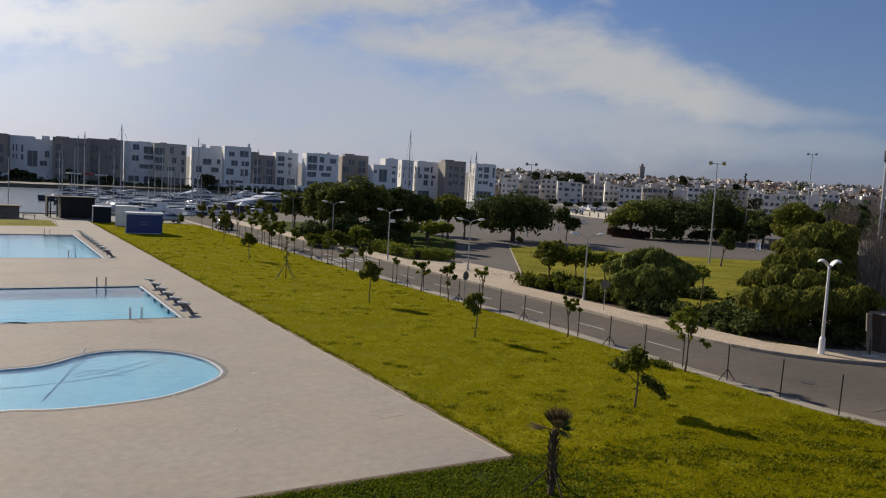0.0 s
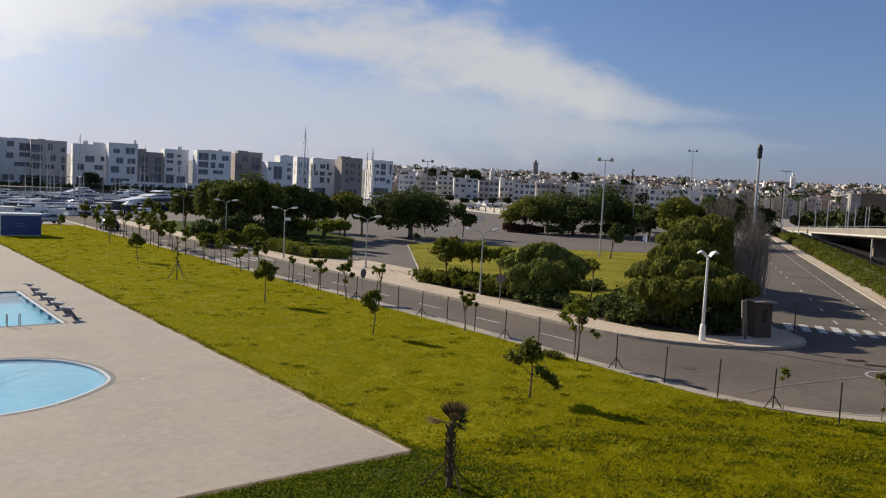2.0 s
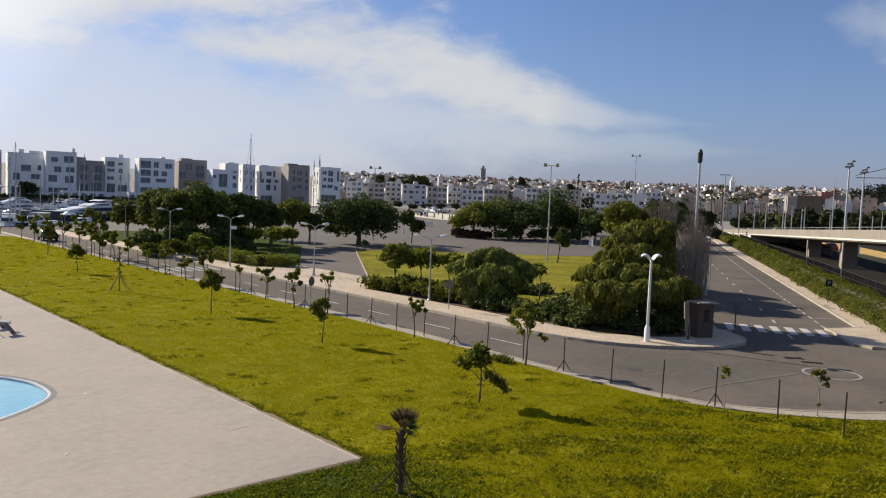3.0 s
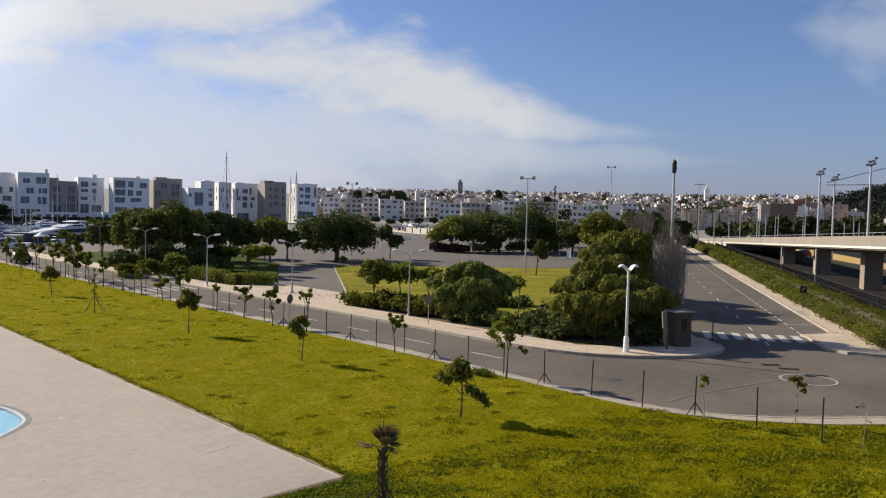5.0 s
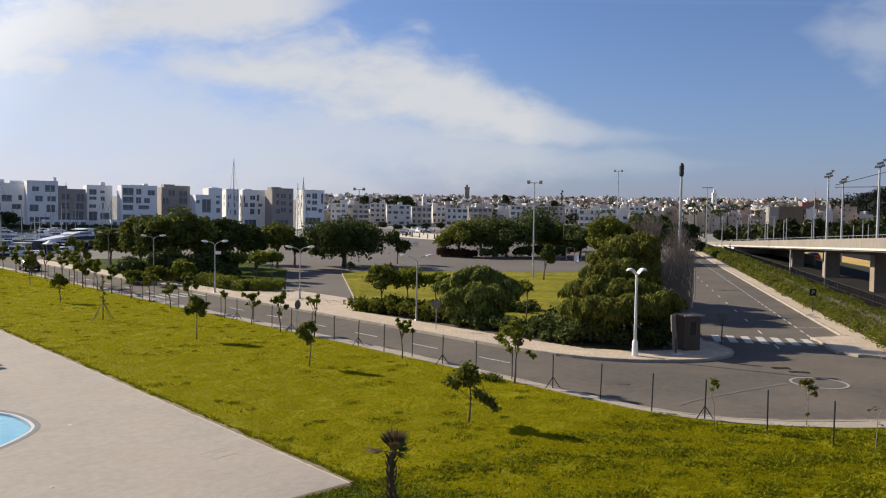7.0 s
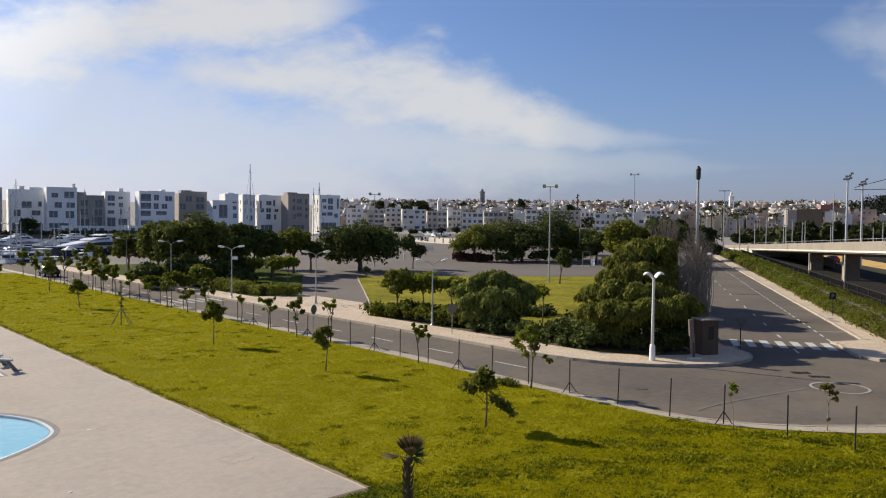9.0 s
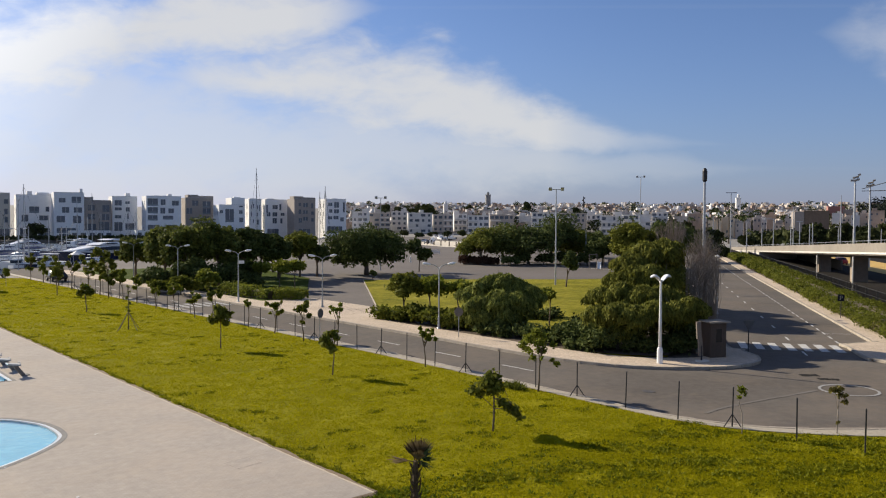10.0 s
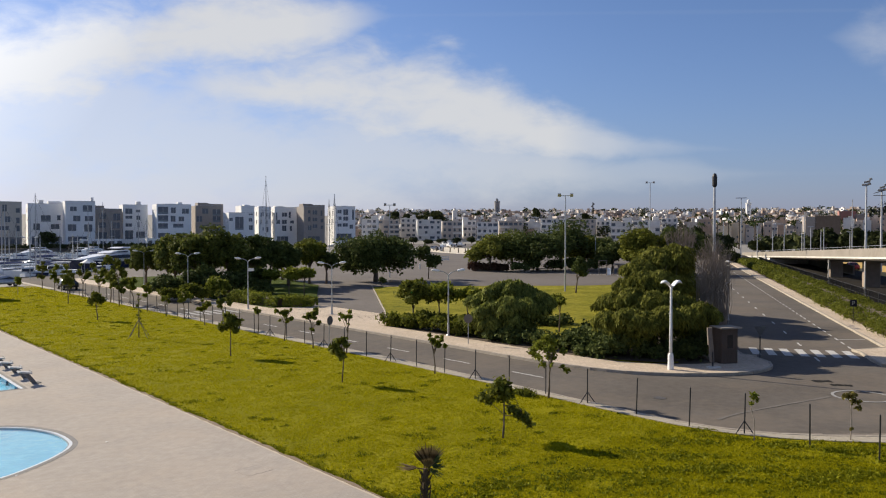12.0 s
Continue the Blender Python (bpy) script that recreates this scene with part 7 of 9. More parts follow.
part("abutment", bm, CONCRETE_PALE, via, "pale abutment wall")
# Shade on this wall is put into its dark colour.
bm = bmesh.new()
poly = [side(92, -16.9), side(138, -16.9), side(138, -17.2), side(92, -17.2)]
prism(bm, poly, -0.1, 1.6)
part("back_wall", bm, SOFFIT, via, "retaining wall below the far edge, shade put into its dark colour")
POLES = "poles beyond the viaduct"
for k, (az, el) in enumerate([(59.99, 0.61), (61.12, 2.2), (62.15, 0.27), (63.1, 0.02), (63.81, 0.42), (64.88, 0.44), (65.02, 1.2), (65.41, 0.26), (66.01, 0.08), (66.18, 0.2), (67.7, -0.07), (67.82, 1.98), (70.13, -0.19), (70.66, 0.26), (70.98, -0.15)]):
    d = 205 + 7 * (k % 5)
    h = 7.65 + d * math.tan(radians(el))
    root = thing("lamp_post", (*bearing_at(az, d), -0.1), "thin pale lamp post beyond the viaduct", "lamp post", POLES, -60)
    part("pole", rod([(0, 0, -0.05), (0, 0, h)], [0.15, 0.09], 7), GREY_METAL, root)
    if k % 3 == 1:
        part("lamp_arm", block((0, 0, h), (2.6 if el > 1 else 1.4, 0.25, 0.2)), GREY_METAL, root)
cable = thing("overhead_cable", (0, 0, 0), "dark overhead cables beyond the viaduct", "cable")
for z0, z1 in ((14.0, 13.9), (14.4, 18.5)):
    part("wire", rod([(*bearing_at(69.0, 165), z0), (*bearing_at(74.5, 160), z1)], 0.06, 4), DARK_METAL, cable)


# ---- buildings ----
def facade(bm, w, h, holes, depth=0.35):
    """A wall in the plane y = 0 from x = -w/2 to w/2 with window openings cut in; returns nothing."""
    holes = [tuple(round(q, 2) for q in hole) for hole in holes]
    w, h = round(w, 2), round(h, 2)
    xs = sorted({-w / 2, w / 2, *(a for q in holes for a in (q[0], q[2]))})
    zs = sorted({0.0, h, *(a for q in holes for a in (q[1], q[3]))})
    grid = {}

    def v(x, z, y=0.0):
        k = (round(x, 3), round(z, 3), y)
        if k not in grid:
            grid[k] = bm.verts.new((x, y, z))
        return grid[k]

    for x0, x1 in zip(xs, xs[1:]):
        for z0, z1 in zip(zs, zs[1:]):
            cx, cz = (x0 + x1) / 2, (z0 + z1) / 2
            if not any(q[0] < cx < q[2] and q[1] < cz < q[3] for q in holes):
                bm.faces.new((v(x0, z0), v(x1, z0), v(x1, z1), v(x0, z1)))
    for a, b, c, d in holes:
        for (p, q) in (((a, b), (c, b)), ((c, b), (c, d)), ((c, d), (a, d)), ((a, d), (a, b))):
            bm.faces.new([bm.verts.new(t) for t in ((p[0], 0, p[1]), (q[0], 0, q[1]), (q[0], depth, q[1]), (p[0], depth, p[1]))])


def building(name, label, at, turn, w, dep, h, wall, holes, group, side_holes=(), roof_bits=(), pane_mat=None, cat="apartment building"):
    """A flat-roofed block: its front along x at y = 0 with window openings, its depth to +y."""
    root = thing(name, at, label, cat, group, turn)
    bm = bmesh.new()
    facade(bm, w, h, holes)
    for s in (-1, 1):
        m = bmesh.new()
        facade(m, dep, h, side_holes)
        bmesh.ops.transform(m, matrix=pose(s * w / 2, dep / 2, 0, 0, 0, 90 * s), verts=m.verts)
        tmp = bpy.data.meshes.new("tmp")
        m.to_mesh(tmp)
        m.free()
        bm.from_mesh(tmp)
        bpy.data.meshes.remove(tmp)
    back = [bm.verts.new(v) for v in ((-w / 2, dep, 0), (w / 2, dep, 0), (w / 2, dep, h), (-w / 2, dep, h))]
    bm.faces.new(back)
    me = bpy.data.meshes.new("wall")
    bm.to_mesh(me)
    bm.free()
    me.materials.append(wall)
    part("wall", me, wall, root)
    bm = block((0, dep / 2, h - 0.35), (w - 0.3, dep - 0.3, 0.2))
    part("roof", bm, CONCRETE, root)
    for a, b, c, d in holes:
        p = part("window", block(((a + c) / 2, 0.3, (b + d) / 2), (c - a - 0.02, 0.06, d - b - 0.02)), pane_mat or PANE, root)
        if c - a > 1.6 and h > 15:
            n = max(2, round((c - a) / 2.2))
            for k in range(1, n):
                part("mullion", block((a + (c - a) * k / n, 0.24, (b + d) / 2), (0.14, 0.08, d - b - 0.04)), GREY_METAL, p)
    for s in (-1, 1):
        for a, b, c, d in side_holes:
            part("window", block((s * (w / 2 - 0.3), dep / 2 + s * (a + c) / 2, (b + d) / 2), (0.06, c - a - 0.02, d - b - 0.02)), pane_mat or PANE, root)
    for x, y, sx, sy, sz in roof_bits:
        part("roof_box", block((x, y, h + sz / 2 - 0.3), (sx, sy, sz)), wall, root)
    return root


MARINA = "apartment blocks across the harbour"
FRONT = 8.0
RAIL_GLASS = surface("balcony_glass", (0.12, 0.15, 0.18), (0.20, 0.235, 0.27), 0.15, 0.3, 1.0, 0)


def marina_block(a0, a1, el, wall, back, windows, roofs, step=None):
    """An apartment block between two bearings: windows as (left, foot, right, head), across in shares of the front and down in metres from the roof; step: a lower stretch of roof (from, to, by how much)."""
    am, d = (a0 + a1) / 2, 392.0 + back
    rel = radians(am - FRONT)
    w = (d * radians(a1 - a0) - 9.0 * abs(math.sin(rel))) / math.cos(rel) + 2.2
    h = 7.65 + d * math.tan(radians(el))
    drop = step[2] if step else 0.0
    p = bearing_at(am, d)
    holes = [(a * w, max(0.3, h - b), c * w, min(h - drop - 0.4, h - e)) for a, b, c, e in windows]
    sh = [(-3, h - 4.6, -1.9, h - 2.4), (1, h - 4.6, 2.1, h - 2.4), (-3, h - 8.4, -1.9, h - 6.4), (1, h - 8.4, 2.1, h - 6.4), (-3, h - 12.4, -1.9, h - 10.4)] if wall is WALL_WHITE else ()
    root = building("apartment_block", {WALL_WHITE: "white cubic five-storey apartment block on the far quay", WALL_BROWN: "brown stone-clad apartment block on the far quay", WALL_BEIGE: "beige apartment block on the far quay"}[wall],
                    (p[0], p[1], -0.1), -FRONT, w, 9.0, h - drop, wall, [q for q in holes if q[3] - q[1] > 0.3], MARINA, [q for q in sh if q[3] < h - drop - 0.3], [(x * w, y, sx, sy, sz + drop) for x, y, sx, sy, sz in roofs])
    if step:
        for x0, x1 in ((-0.5, step[0]), (step[1], 0.5)):
            if x1 - x0 > 0.04:
                part("upper_storey", block(((x0 + x1) / 2 * w, 4.5, h - drop / 2), ((x1 - x0) * w - 0.04, 8.9, drop)), wall, root)
    for a, b, c, e in holes:
        if c - a > 3.6 and e - b > 1.6:
            part("balcony_rail", block(((a + c) / 2, 0.05, b + 0.45), (c - a - 0.1, 0.06, 0.85)), RAIL_GLASS, root, "tinted glass balcony rail")
        else:
            part("sill", block(((a + c) / 2, -0.05, b - 0.08), (c - a + 0.16, 0.22, 0.12)), wall, root)
    part("parapet_coping", block((0, 0.1, h - drop + 0.04), (w + 0.06, 0.4, 0.1)), GREY_METAL, root)
    return root


marina_block(-1.2, 1.6, 1.74, WALL_BROWN, 0,
             [(-0.39, 7.1, -0.25, 4.0), (-0.06, 7.6, 0.17, 4.0), (0.28, 8.1, 0.42, 4.5), (-0.39, 12.1, -0.25, 9.1), (-0.06, 12.6, 0.17, 9.1), (0.28, 12.6, 0.42, 9.6), (-0.33, 19.2, 0.17, 15.2)], [(-0.2, 5, 3, 3, 1.3)])
marina_block(1.8, 4.2, 1.7, WALL_WHITE, 7,
             [(-0.40, 6.9, -0.37, 3.8), (-0.33, 6.9, -0.30, 3.8), (-0.22, 7.1, -0.17, 4.0), (-0.40, 10.1, -0.37, 8.1), (-0.33, 10.3, -0.30, 8.1), (-0.22, 10.6, -0.17, 8.1), (-0.08, 13.4, 0.14, 6.3), (0.30, 8.9, 0.40, 6.1), (0.19, 12.8, 0.35, 10.6), (-0.08, 21.0, 0.15, 16.4), (0.20, 21.0, 0.32, 17.4), (-0.42, 20.4, -0.23, 15.7)], [(0.3, 5, 3, 3, 1.0)], step=(0.06, 0.5, 1.2))
marina_block(4.35, 6.3, 1.76, WALL_BROWN, -3,
             [(-0.42, 5.8, -0.29, 3.0), (-0.42, 9.1, -0.29, 6.8), (0.13, 3.5, 0.40, 2.0), (-0.42, 13.6, -0.28, 10.6), (-0.43, 20.2, -0.21, 16.2), (-0.13, 22.2, 0.48, 18.2)], [(-0.25, 4, 5, 5, 0.8)])
marina_block(6.4, 8.3, 1.82, WALL_BROWN, 4,
             [(-0.37, 5.6, -0.20, 3.3), (0.13, 4.7, 0.30, 2.5), (0.00, 9.1, 0.17, 7.1), (-0.37, 11.6, -0.20, 9.1), (0.20, 13.3, 0.37, 11.1), (-0.37, 16.2, -0.20, 14.1), (0.00, 22.7, 0.47, 16.9)], [(0.2, 5, 3, 3, 1.2)])
marina_block(8.65, 10.45, 1.8, WALL_WHITE, 9,
             [(-0.24, 3.7, -0.05, 1.2), (0.09, 5.3, 0.41, 1.9), (0.09, 8.0, 0.39, 6.0), (-0.26, 8.8, -0.06, 6.3), (-0.04, 12.3, 0.39, 10.4), (-0.36, 18.7, -0.04, 15.9), (0.11, 19.9, 0.43, 15.9)], [(0.1, 4, 6, 5, 0.7)])
marina_block(10.5, 12.35, 1.8, WALL_BEIGE, 0,
             [(-0.48, 5.4, -0.18, 2.1), (-0.48, 9.2, -0.18, 6.4), (-0.48, 12.6, -0.19, 10.0), (-0.02, 4.3, 0.10, 1.3), (0.03, 8.9, 0.19, 6.4), (-0.09, 12.4, 0.16, 10.6), (0.34, 4.8, 0.45, 2.8), (0.34, 9.4, 0.44, 6.9), (0.34, 12.9, 0.44, 10.4), (-0.36, 19.5, 0.47, 15.5)], [(-0.2, 5, 3, 3, 0.9)])
marina_block(12.9, 14.8, 1.8, WALL_WHITE, 7,
             [(-0.14, 8.8, 0.13, 5.9), (0.31, 8.1, 0.41, 5.9), (-0.35, 12.6, -0.17, 9.6), (0.13, 12.1, 0.37, 9.9), (-0.40, 19.2, -0.02, 15.4), (0.09, 19.2, 0.43, 15.7)], [(0.25, 4, 5, 5, 0.8), (-0.1, 6, 2, 2, 1.4)], step=(-0.5, 0.1, 0.7))
marina_block(15.05, 16.7, 1.9, WALL_WHITE, -3,
             [(-0.34, 4.5, -0.12, 2.5), (0.08, 4.7, 0.40, 1.8), (-0.24, 9.0, -0.00, 6.5), (0.15, 8.9, 0.43, 6.6), (-0.42, 13.3, -0.14, 10.4), (0.12, 13.6, 0.40, 10.4), (-0.42, 18.0, 0.22, 15.8), (-0.34, 21.0, 0.38, 18.3)], [(0.44, 4, 1.2, 1.2, 2.2)])
marina_block(16.85, 18.35, 1.42, WALL_BROWN, 4,
             [(0.17, 5.3, 0.44, 2.2), (0.15, 9.1, 0.42, 6.3), (0.04, 15.2, 0.42, 9.9), (-0.38, 4.7, -0.12, 2.2), (-0.38, 8.8, -0.12, 6.3), (-0.42, 15.2, -0.08, 10.8)], [(-0.3, 6, 4, 4, 1.8)])
marina_block(18.5, 20.0, 1.7, WALL_WHITE, 9,
             [(-0.40, 4.3, -0.12, 1.8), (0.02, 3.5, 0.20, 2.3), (-0.40, 6.6, -0.12, 5.2), (0.04, 7.1, 0.20, 5.1), (-0.40, 10.3, -0.14, 8.8), (0.08, 10.6, 0.16, 8.1), (-0.42, 16.2, -0.10, 12.1), (0.02, 15.7, 0.38, 12.6)], [(0.2, 5, 2, 2, 2.0)])
marina_block(20.6, 22.85, 1.76, WALL_WHITE, 0,
             [(-0.46, 4.6, -0.17, 1.2), (-0.09, 4.1, 0.05, 1.5), (0.23, 4.3, 0.43, 2.0), (-0.46, 8.1, -0.17, 5.2), (-0.10, 8.1, 0.04, 5.4), (0.13, 7.9, 0.29, 5.7), (-0.46, 11.4, -0.18, 8.9), (-0.03, 10.9, 0.27, 9.1), (-0.46, 17.5, -0.12, 13.4), (0.06, 17.0, 0.37, 13.4)], [(0.0, 4, 8, 5, 0.6), (0.25, 6, 2, 2, 1.5)])
marina_block(23.1, 25.0, 1.82, WALL_BROWN, 7,
             [(-0.26, 4.8, -0.04, 2.3), (0.11, 5.7, 0.40, 2.6), (-0.46, 8.7, -0.26, 5.9), (0.11, 8.9, 0.40, 5.9), (-0.31, 12.9, -0.02, 10.4), (0.11, 12.9, 0.40, 9.9), (-0.39, 18.5, 0.35, 14.9)], [(-0.2, 4, 5, 5, 0.8)], step=(-0.5, -0.32, 1.0))
marina_block(25.3, 27.15, 1.72, WALL_WHITE, -3,
             [(-0.17, 3.6, 0.03, 2.1), (0.27, 4.5, 0.43, 1.5), (-0.26, 11.6, 0.07, 5.4), (0.27, 7.6, 0.41, 5.9), (0.28, 11.6, 0.43, 9.4), (-0.48, 7.4, -0.35, 5.9), (-0.39, 17.5, 0.05, 13.9)], [(0.3, 5, 3, 3, 0.8)], step=(-0.5, -0.02, 3.4))
marina_block(27.3, 28.3, 1.64, WALL_WHITE, 4,
             [(-0.34, 4.8, -0.26, 2.8), (-0.18, 4.5, -0.10, 2.3), (0.13, 4.8, 0.22, 3.0), (0.32, 5.9, 0.39, 2.8), (-0.34, 8.4, -0.26, 6.4), (0.13, 8.4, 0.22, 6.6), (-0.18, 11.6, -0.10, 9.9), (0.13, 12.4, 0.29, 9.9)], [(0.0, 5, 3, 3, 0.7)])
marina_block(28.4, 30.15, 1.62, WALL_WHITE, 9,
             [(-0.18, 4.7, 0.05, 2.7), (-0.45, 6.8, -0.38, 2.7), (0.12, 5.3, 0.21, 2.2), (-0.18, 8.3, 0.03, 6.3), (0.18, 8.0, 0.35, 6.6), (-0.18, 11.8, 0.01, 9.1), (0.16, 11.8, 0.26, 9.3), (-0.43, 8.3, -0.27, 6.3), (-0.41, 18.4, 0.09, 14.5)], [(-0.2, 4, 4, 4, 0.8)])
marina_block(30.4, 32.1, 1.8, WALL_BROWN, 0,
             [(-0.30, 4.2, -0.18, 2.7), (-0.08, 4.7, 0.14, 2.7), (0.30, 5.3, 0.39, 2.7), (-0.30, 8.1, -0.18, 5.9), (-0.08, 8.0, 0.14, 6.3), (0.30, 8.5, 0.43, 6.8), (-0.08, 11.3, 0.14, 9.5), (0.30, 11.8, 0.42, 10.1), (-0.30, 12.3, -0.14, 10.1), (-0.30, 18.4, 0.26, 15.4)], [(-0.25, 4, 5, 5, 0.8)], step=(-0.5, -0.2, 0.8))
marina_block(32.6, 34.3, 1.7, WALL_WHITE, 7,
             [(-0.39, 3.5, -0.18, 1.8), (-0.10, 4.3, 0.15, 1.5), (0.34, 6.6, 0.44, 1.5), (-0.34, 6.8, -0.18, 5.1), (-0.10, 7.1, 0.15, 5.1), (-0.39, 10.1, -0.18, 8.6), (-0.13, 10.1, 0.13, 8.4), (0.21, 11.1, 0.39, 9.1), (-0.43, 16.9, 0.31, 13.6)], [(0.1, 5, 3, 3, 0.7)])
for k, (az, w, h) in enumerate([(2.6, 16, 3.0), (17.2, 17, 3.8), (21.0, 14, 4.0)]):
    p = bearing_at(az, 372)
    building("quay_pavilion", "low white pavilion on the far quay", (p[0], p[1], -0.1), -FRONT, w, 6, h, WALL_WHITE, [(-w * 0.45 + w * 0.2 * j, 0.3, -w * 0.45 + w * 0.2 * j + w * 0.12, h * 0.75) for j in range(5)], "quay pavilions", cat="pavilion")
awn = thing("cafe_awning", (*bearing_at(6.2, 366), 0.0), "white and red cafe awning on the far quay", "awning", "", -8)
part("canopy", block((-4.5, 0, 4.2), (6, 4, 0.5), 0, 0.1), WHITE_PAINT, awn)
part("canopy", block((1.0, 0, 4.3), (4.5, 4, 0.9), 0, 0.2), RED_CLOTH, awn)
part("canopy", block((6.0, 0, 4.1), (5, 4, 0.5), 0, 0.1), WHITE_PAINT, awn)
for x in (-7, -2, 3, 8):
    part("post", rod([(x, 0, -0.1), (x, 0, 4.1)], 0.1, 5), GREY_METAL, awn)
bm = bmesh.new()
for a, b in zip(((-400, 330), (10, 340)), ((10, 340), (85, 370))):
    strip(bm, a, b, 34, 0.0)
setting("far_quay", bm, SOFFIT, "grey quay walk on the far side of the harbour", "quay")
for k, (az, d, h, r) in enumerate([(2.2, 371, 4.5, 3.2), (3.0, 372, 3.6, 3.0), (5.4, 372, 6.0, 3.4), (13.9, 371, 7.2, 5.2), (10.6, 372, 4.0, 3.2), (7.6, 370, 3.6, 4.0), (0.6, 370, 4.0, 4.0)]):
    broad_tree(bearing_at(az, d), h, r, 0.6, 400 + k, LEAF_FAR, 900, 0.9, 0.3, 12, "trees on the far quay", "dark rounded tree on the far quay")

# ---- the town on the rise ----
bm = bmesh.new()


def rise_z(d):
    return -0.1 + 24.0 * min(1.0, max(0.0, (d - 440) / 470.0)) ** 1.1 - (6 if d > 1000 else 0)


rings = []
for d in (430, 500, 600, 700, 800, 900, 1000, 1200, 1600):
    rings.append([bm.verts.new((*bearing_at(a, d), rise_z(d))) for a in range(10, 110, 4)])
for a, b in zip(rings, rings[1:]):
    for i in range(len(a) - 1):
        bm.faces.new((a[i], a[i + 1], b[i + 1], b[i]))
setting("town_hill", bm, DUST, "gently rising ground below the old town", "hill")

front_road = [bearing_at(a, d) for a, d in ((34.3, 366), (44, 345), (58.5, 300), (58.5, 462), (50, 464), (42, 462), (34.3, 462))]
setting("harbour_road", sheet(front_road, (), -0.06), ASPHALT_OLD, "grey asphalt road along the town front", "road")
TOWN = "town houses facing the harbour"
rs = random.Random(21)
# edges by bearing, base and top by elevation
az = 34.6
spec = []
while az < 57.0:
    wdeg = rs.uniform(1.0, 2.0)
    base_el = -0.30 + (az - 36) * 0.022 if az < 53 else 0.05 + (az - 53) * 0.0
    top_el = rs.uniform(0.56, 0.92) if az < 53 else rs.uniform(0.55, 0.9)
    spec.append((az, az + wdeg - 0.06, base_el, top_el))
    az += wdeg
for k, (a0, a1, e0, e1) in enumerate(spec):
    d = 470.0 + 14 * (k % 3)
    am = (a0 + a1) / 2
    z0 = min(7.65 + d * math.tan(radians(e0)), rise_z(d) + 0.5)
    h = 7.65 + d * math.tan(radians(e1)) - z0
    w = d * radians(a1 - a0)
    rows, cols = max(2, round(h / 3.3)), max(3, round(w / 3.2))
    holes = []
    white = 53.0 < am < 57.5 or k % 3 != 1
    for r in range(rows):
        for c in range(cols):
            if rs.random() < 0.86:
                cx, cz = -w / 2 + (c + 0.5) * w / cols, (r + 0.5) * h / rows
                ww, hh = w / cols * rs.choice((0.2, 0.26, 0.38)), h / rows * 0.24
                holes.append((cx - ww, cz - hh, cx + ww, cz + hh))
    p = bearing_at(am, d)
    house = building("town_house", "white flat-roofed town house with rows of dark windows" if white else "sand-coloured flat-roofed town house with dark windows", (p[0], p[1], z0), -am + rs.uniform(-10, 6), w, 11, h, TOWN_WHITE if white else TOWN_SAND, holes, TOWN,
             (), [(w * rs.uniform(-0.35, 0.35), 4, rs.uniform(2, 4), 4, rs.uniform(1.5, 2.8))], cat="house")
    reach, slab_w = rs.uniform(0.9, 1.4), w * rs.choice((0.45, 0.7, 0.94))
    slab_x = rs.choice((-1, 1)) * (w - slab_w) / 2 * 0.9
    for r in range(1, rows):
        part("balcony", block((slab_x, -reach / 2, r * h / rows - 0.1), (slab_w, reach, 0.8)), TOWN_WHITE if white or k % 3 == 1 else TOWN_SAND, house)
    part("cornice", block((0, -0.2, h - 0.2), (w + 0.1, 0.5, 0.3)), TOWN_WHITE if white else TOWN_SAND, house)

for mat, nm, lab, seed, count in ((TOWN_WHITE, "old_town_white", "crowded white flat-roofed houses of the old town", 31, 640), (TOWN_SAND, "old_town_sand", "crowded sand-coloured houses of the old town", 32, 1050), (TOWN_OCHRE, "old_town_ochre", "crowded ochre and pink houses of the old town", 33, 640)):
    rs = random.Random(seed)
    bm, wins = bmesh.new(), bmesh.new()
    for k in range(count):
        a, d = 33.5 + 44 * rs.random(), 500 + 470 * rs.random() ** 0.8
        x, y = bearing_at(a, d)
        w, l, h = rs.uniform(4, 8.5) * (1.6 if rs.random() < 0.1 else 1), rs.uniform(5, 9), rs.uniform(3.0, 7.2)
        t = -a + rs.choice((-32, -12, 0, 8, 25)) + rs.uniform(-6, 6)
        z = rise_z(d) - 0.4
        box(bm, (x, y, z + h / 2), (w, l, h), t)
        if rs.random() < 0.6:
            box(bm, (x + rs.uniform(-2, 2), y + rs.uniform(-2, 2), z + h + 0.8), (w * 0.35, l * 0.4, 2.2), t)
        ct, st = math.cos(radians(t)), math.sin(radians(t))
        for r in range(2):
            for c in range(3):
                if rs.random() < 0.6:
                    lx, lz = (c - 1) * w * 0.3, z + h * (0.3 + 0.42 * r)
                    box(wins, (x + lx * ct + (l / 2) * st, y + lx * st - (l / 2) * ct, lz), (w * 0.1, 0.2, h * 0.17), t)
    tagged(part(nm, bm, mat), lab, "houses", kind="stuff")
    tagged(part(nm + "_windows", wins, PANE), "small dark windows of the old town houses", "windows", kind="stuff")


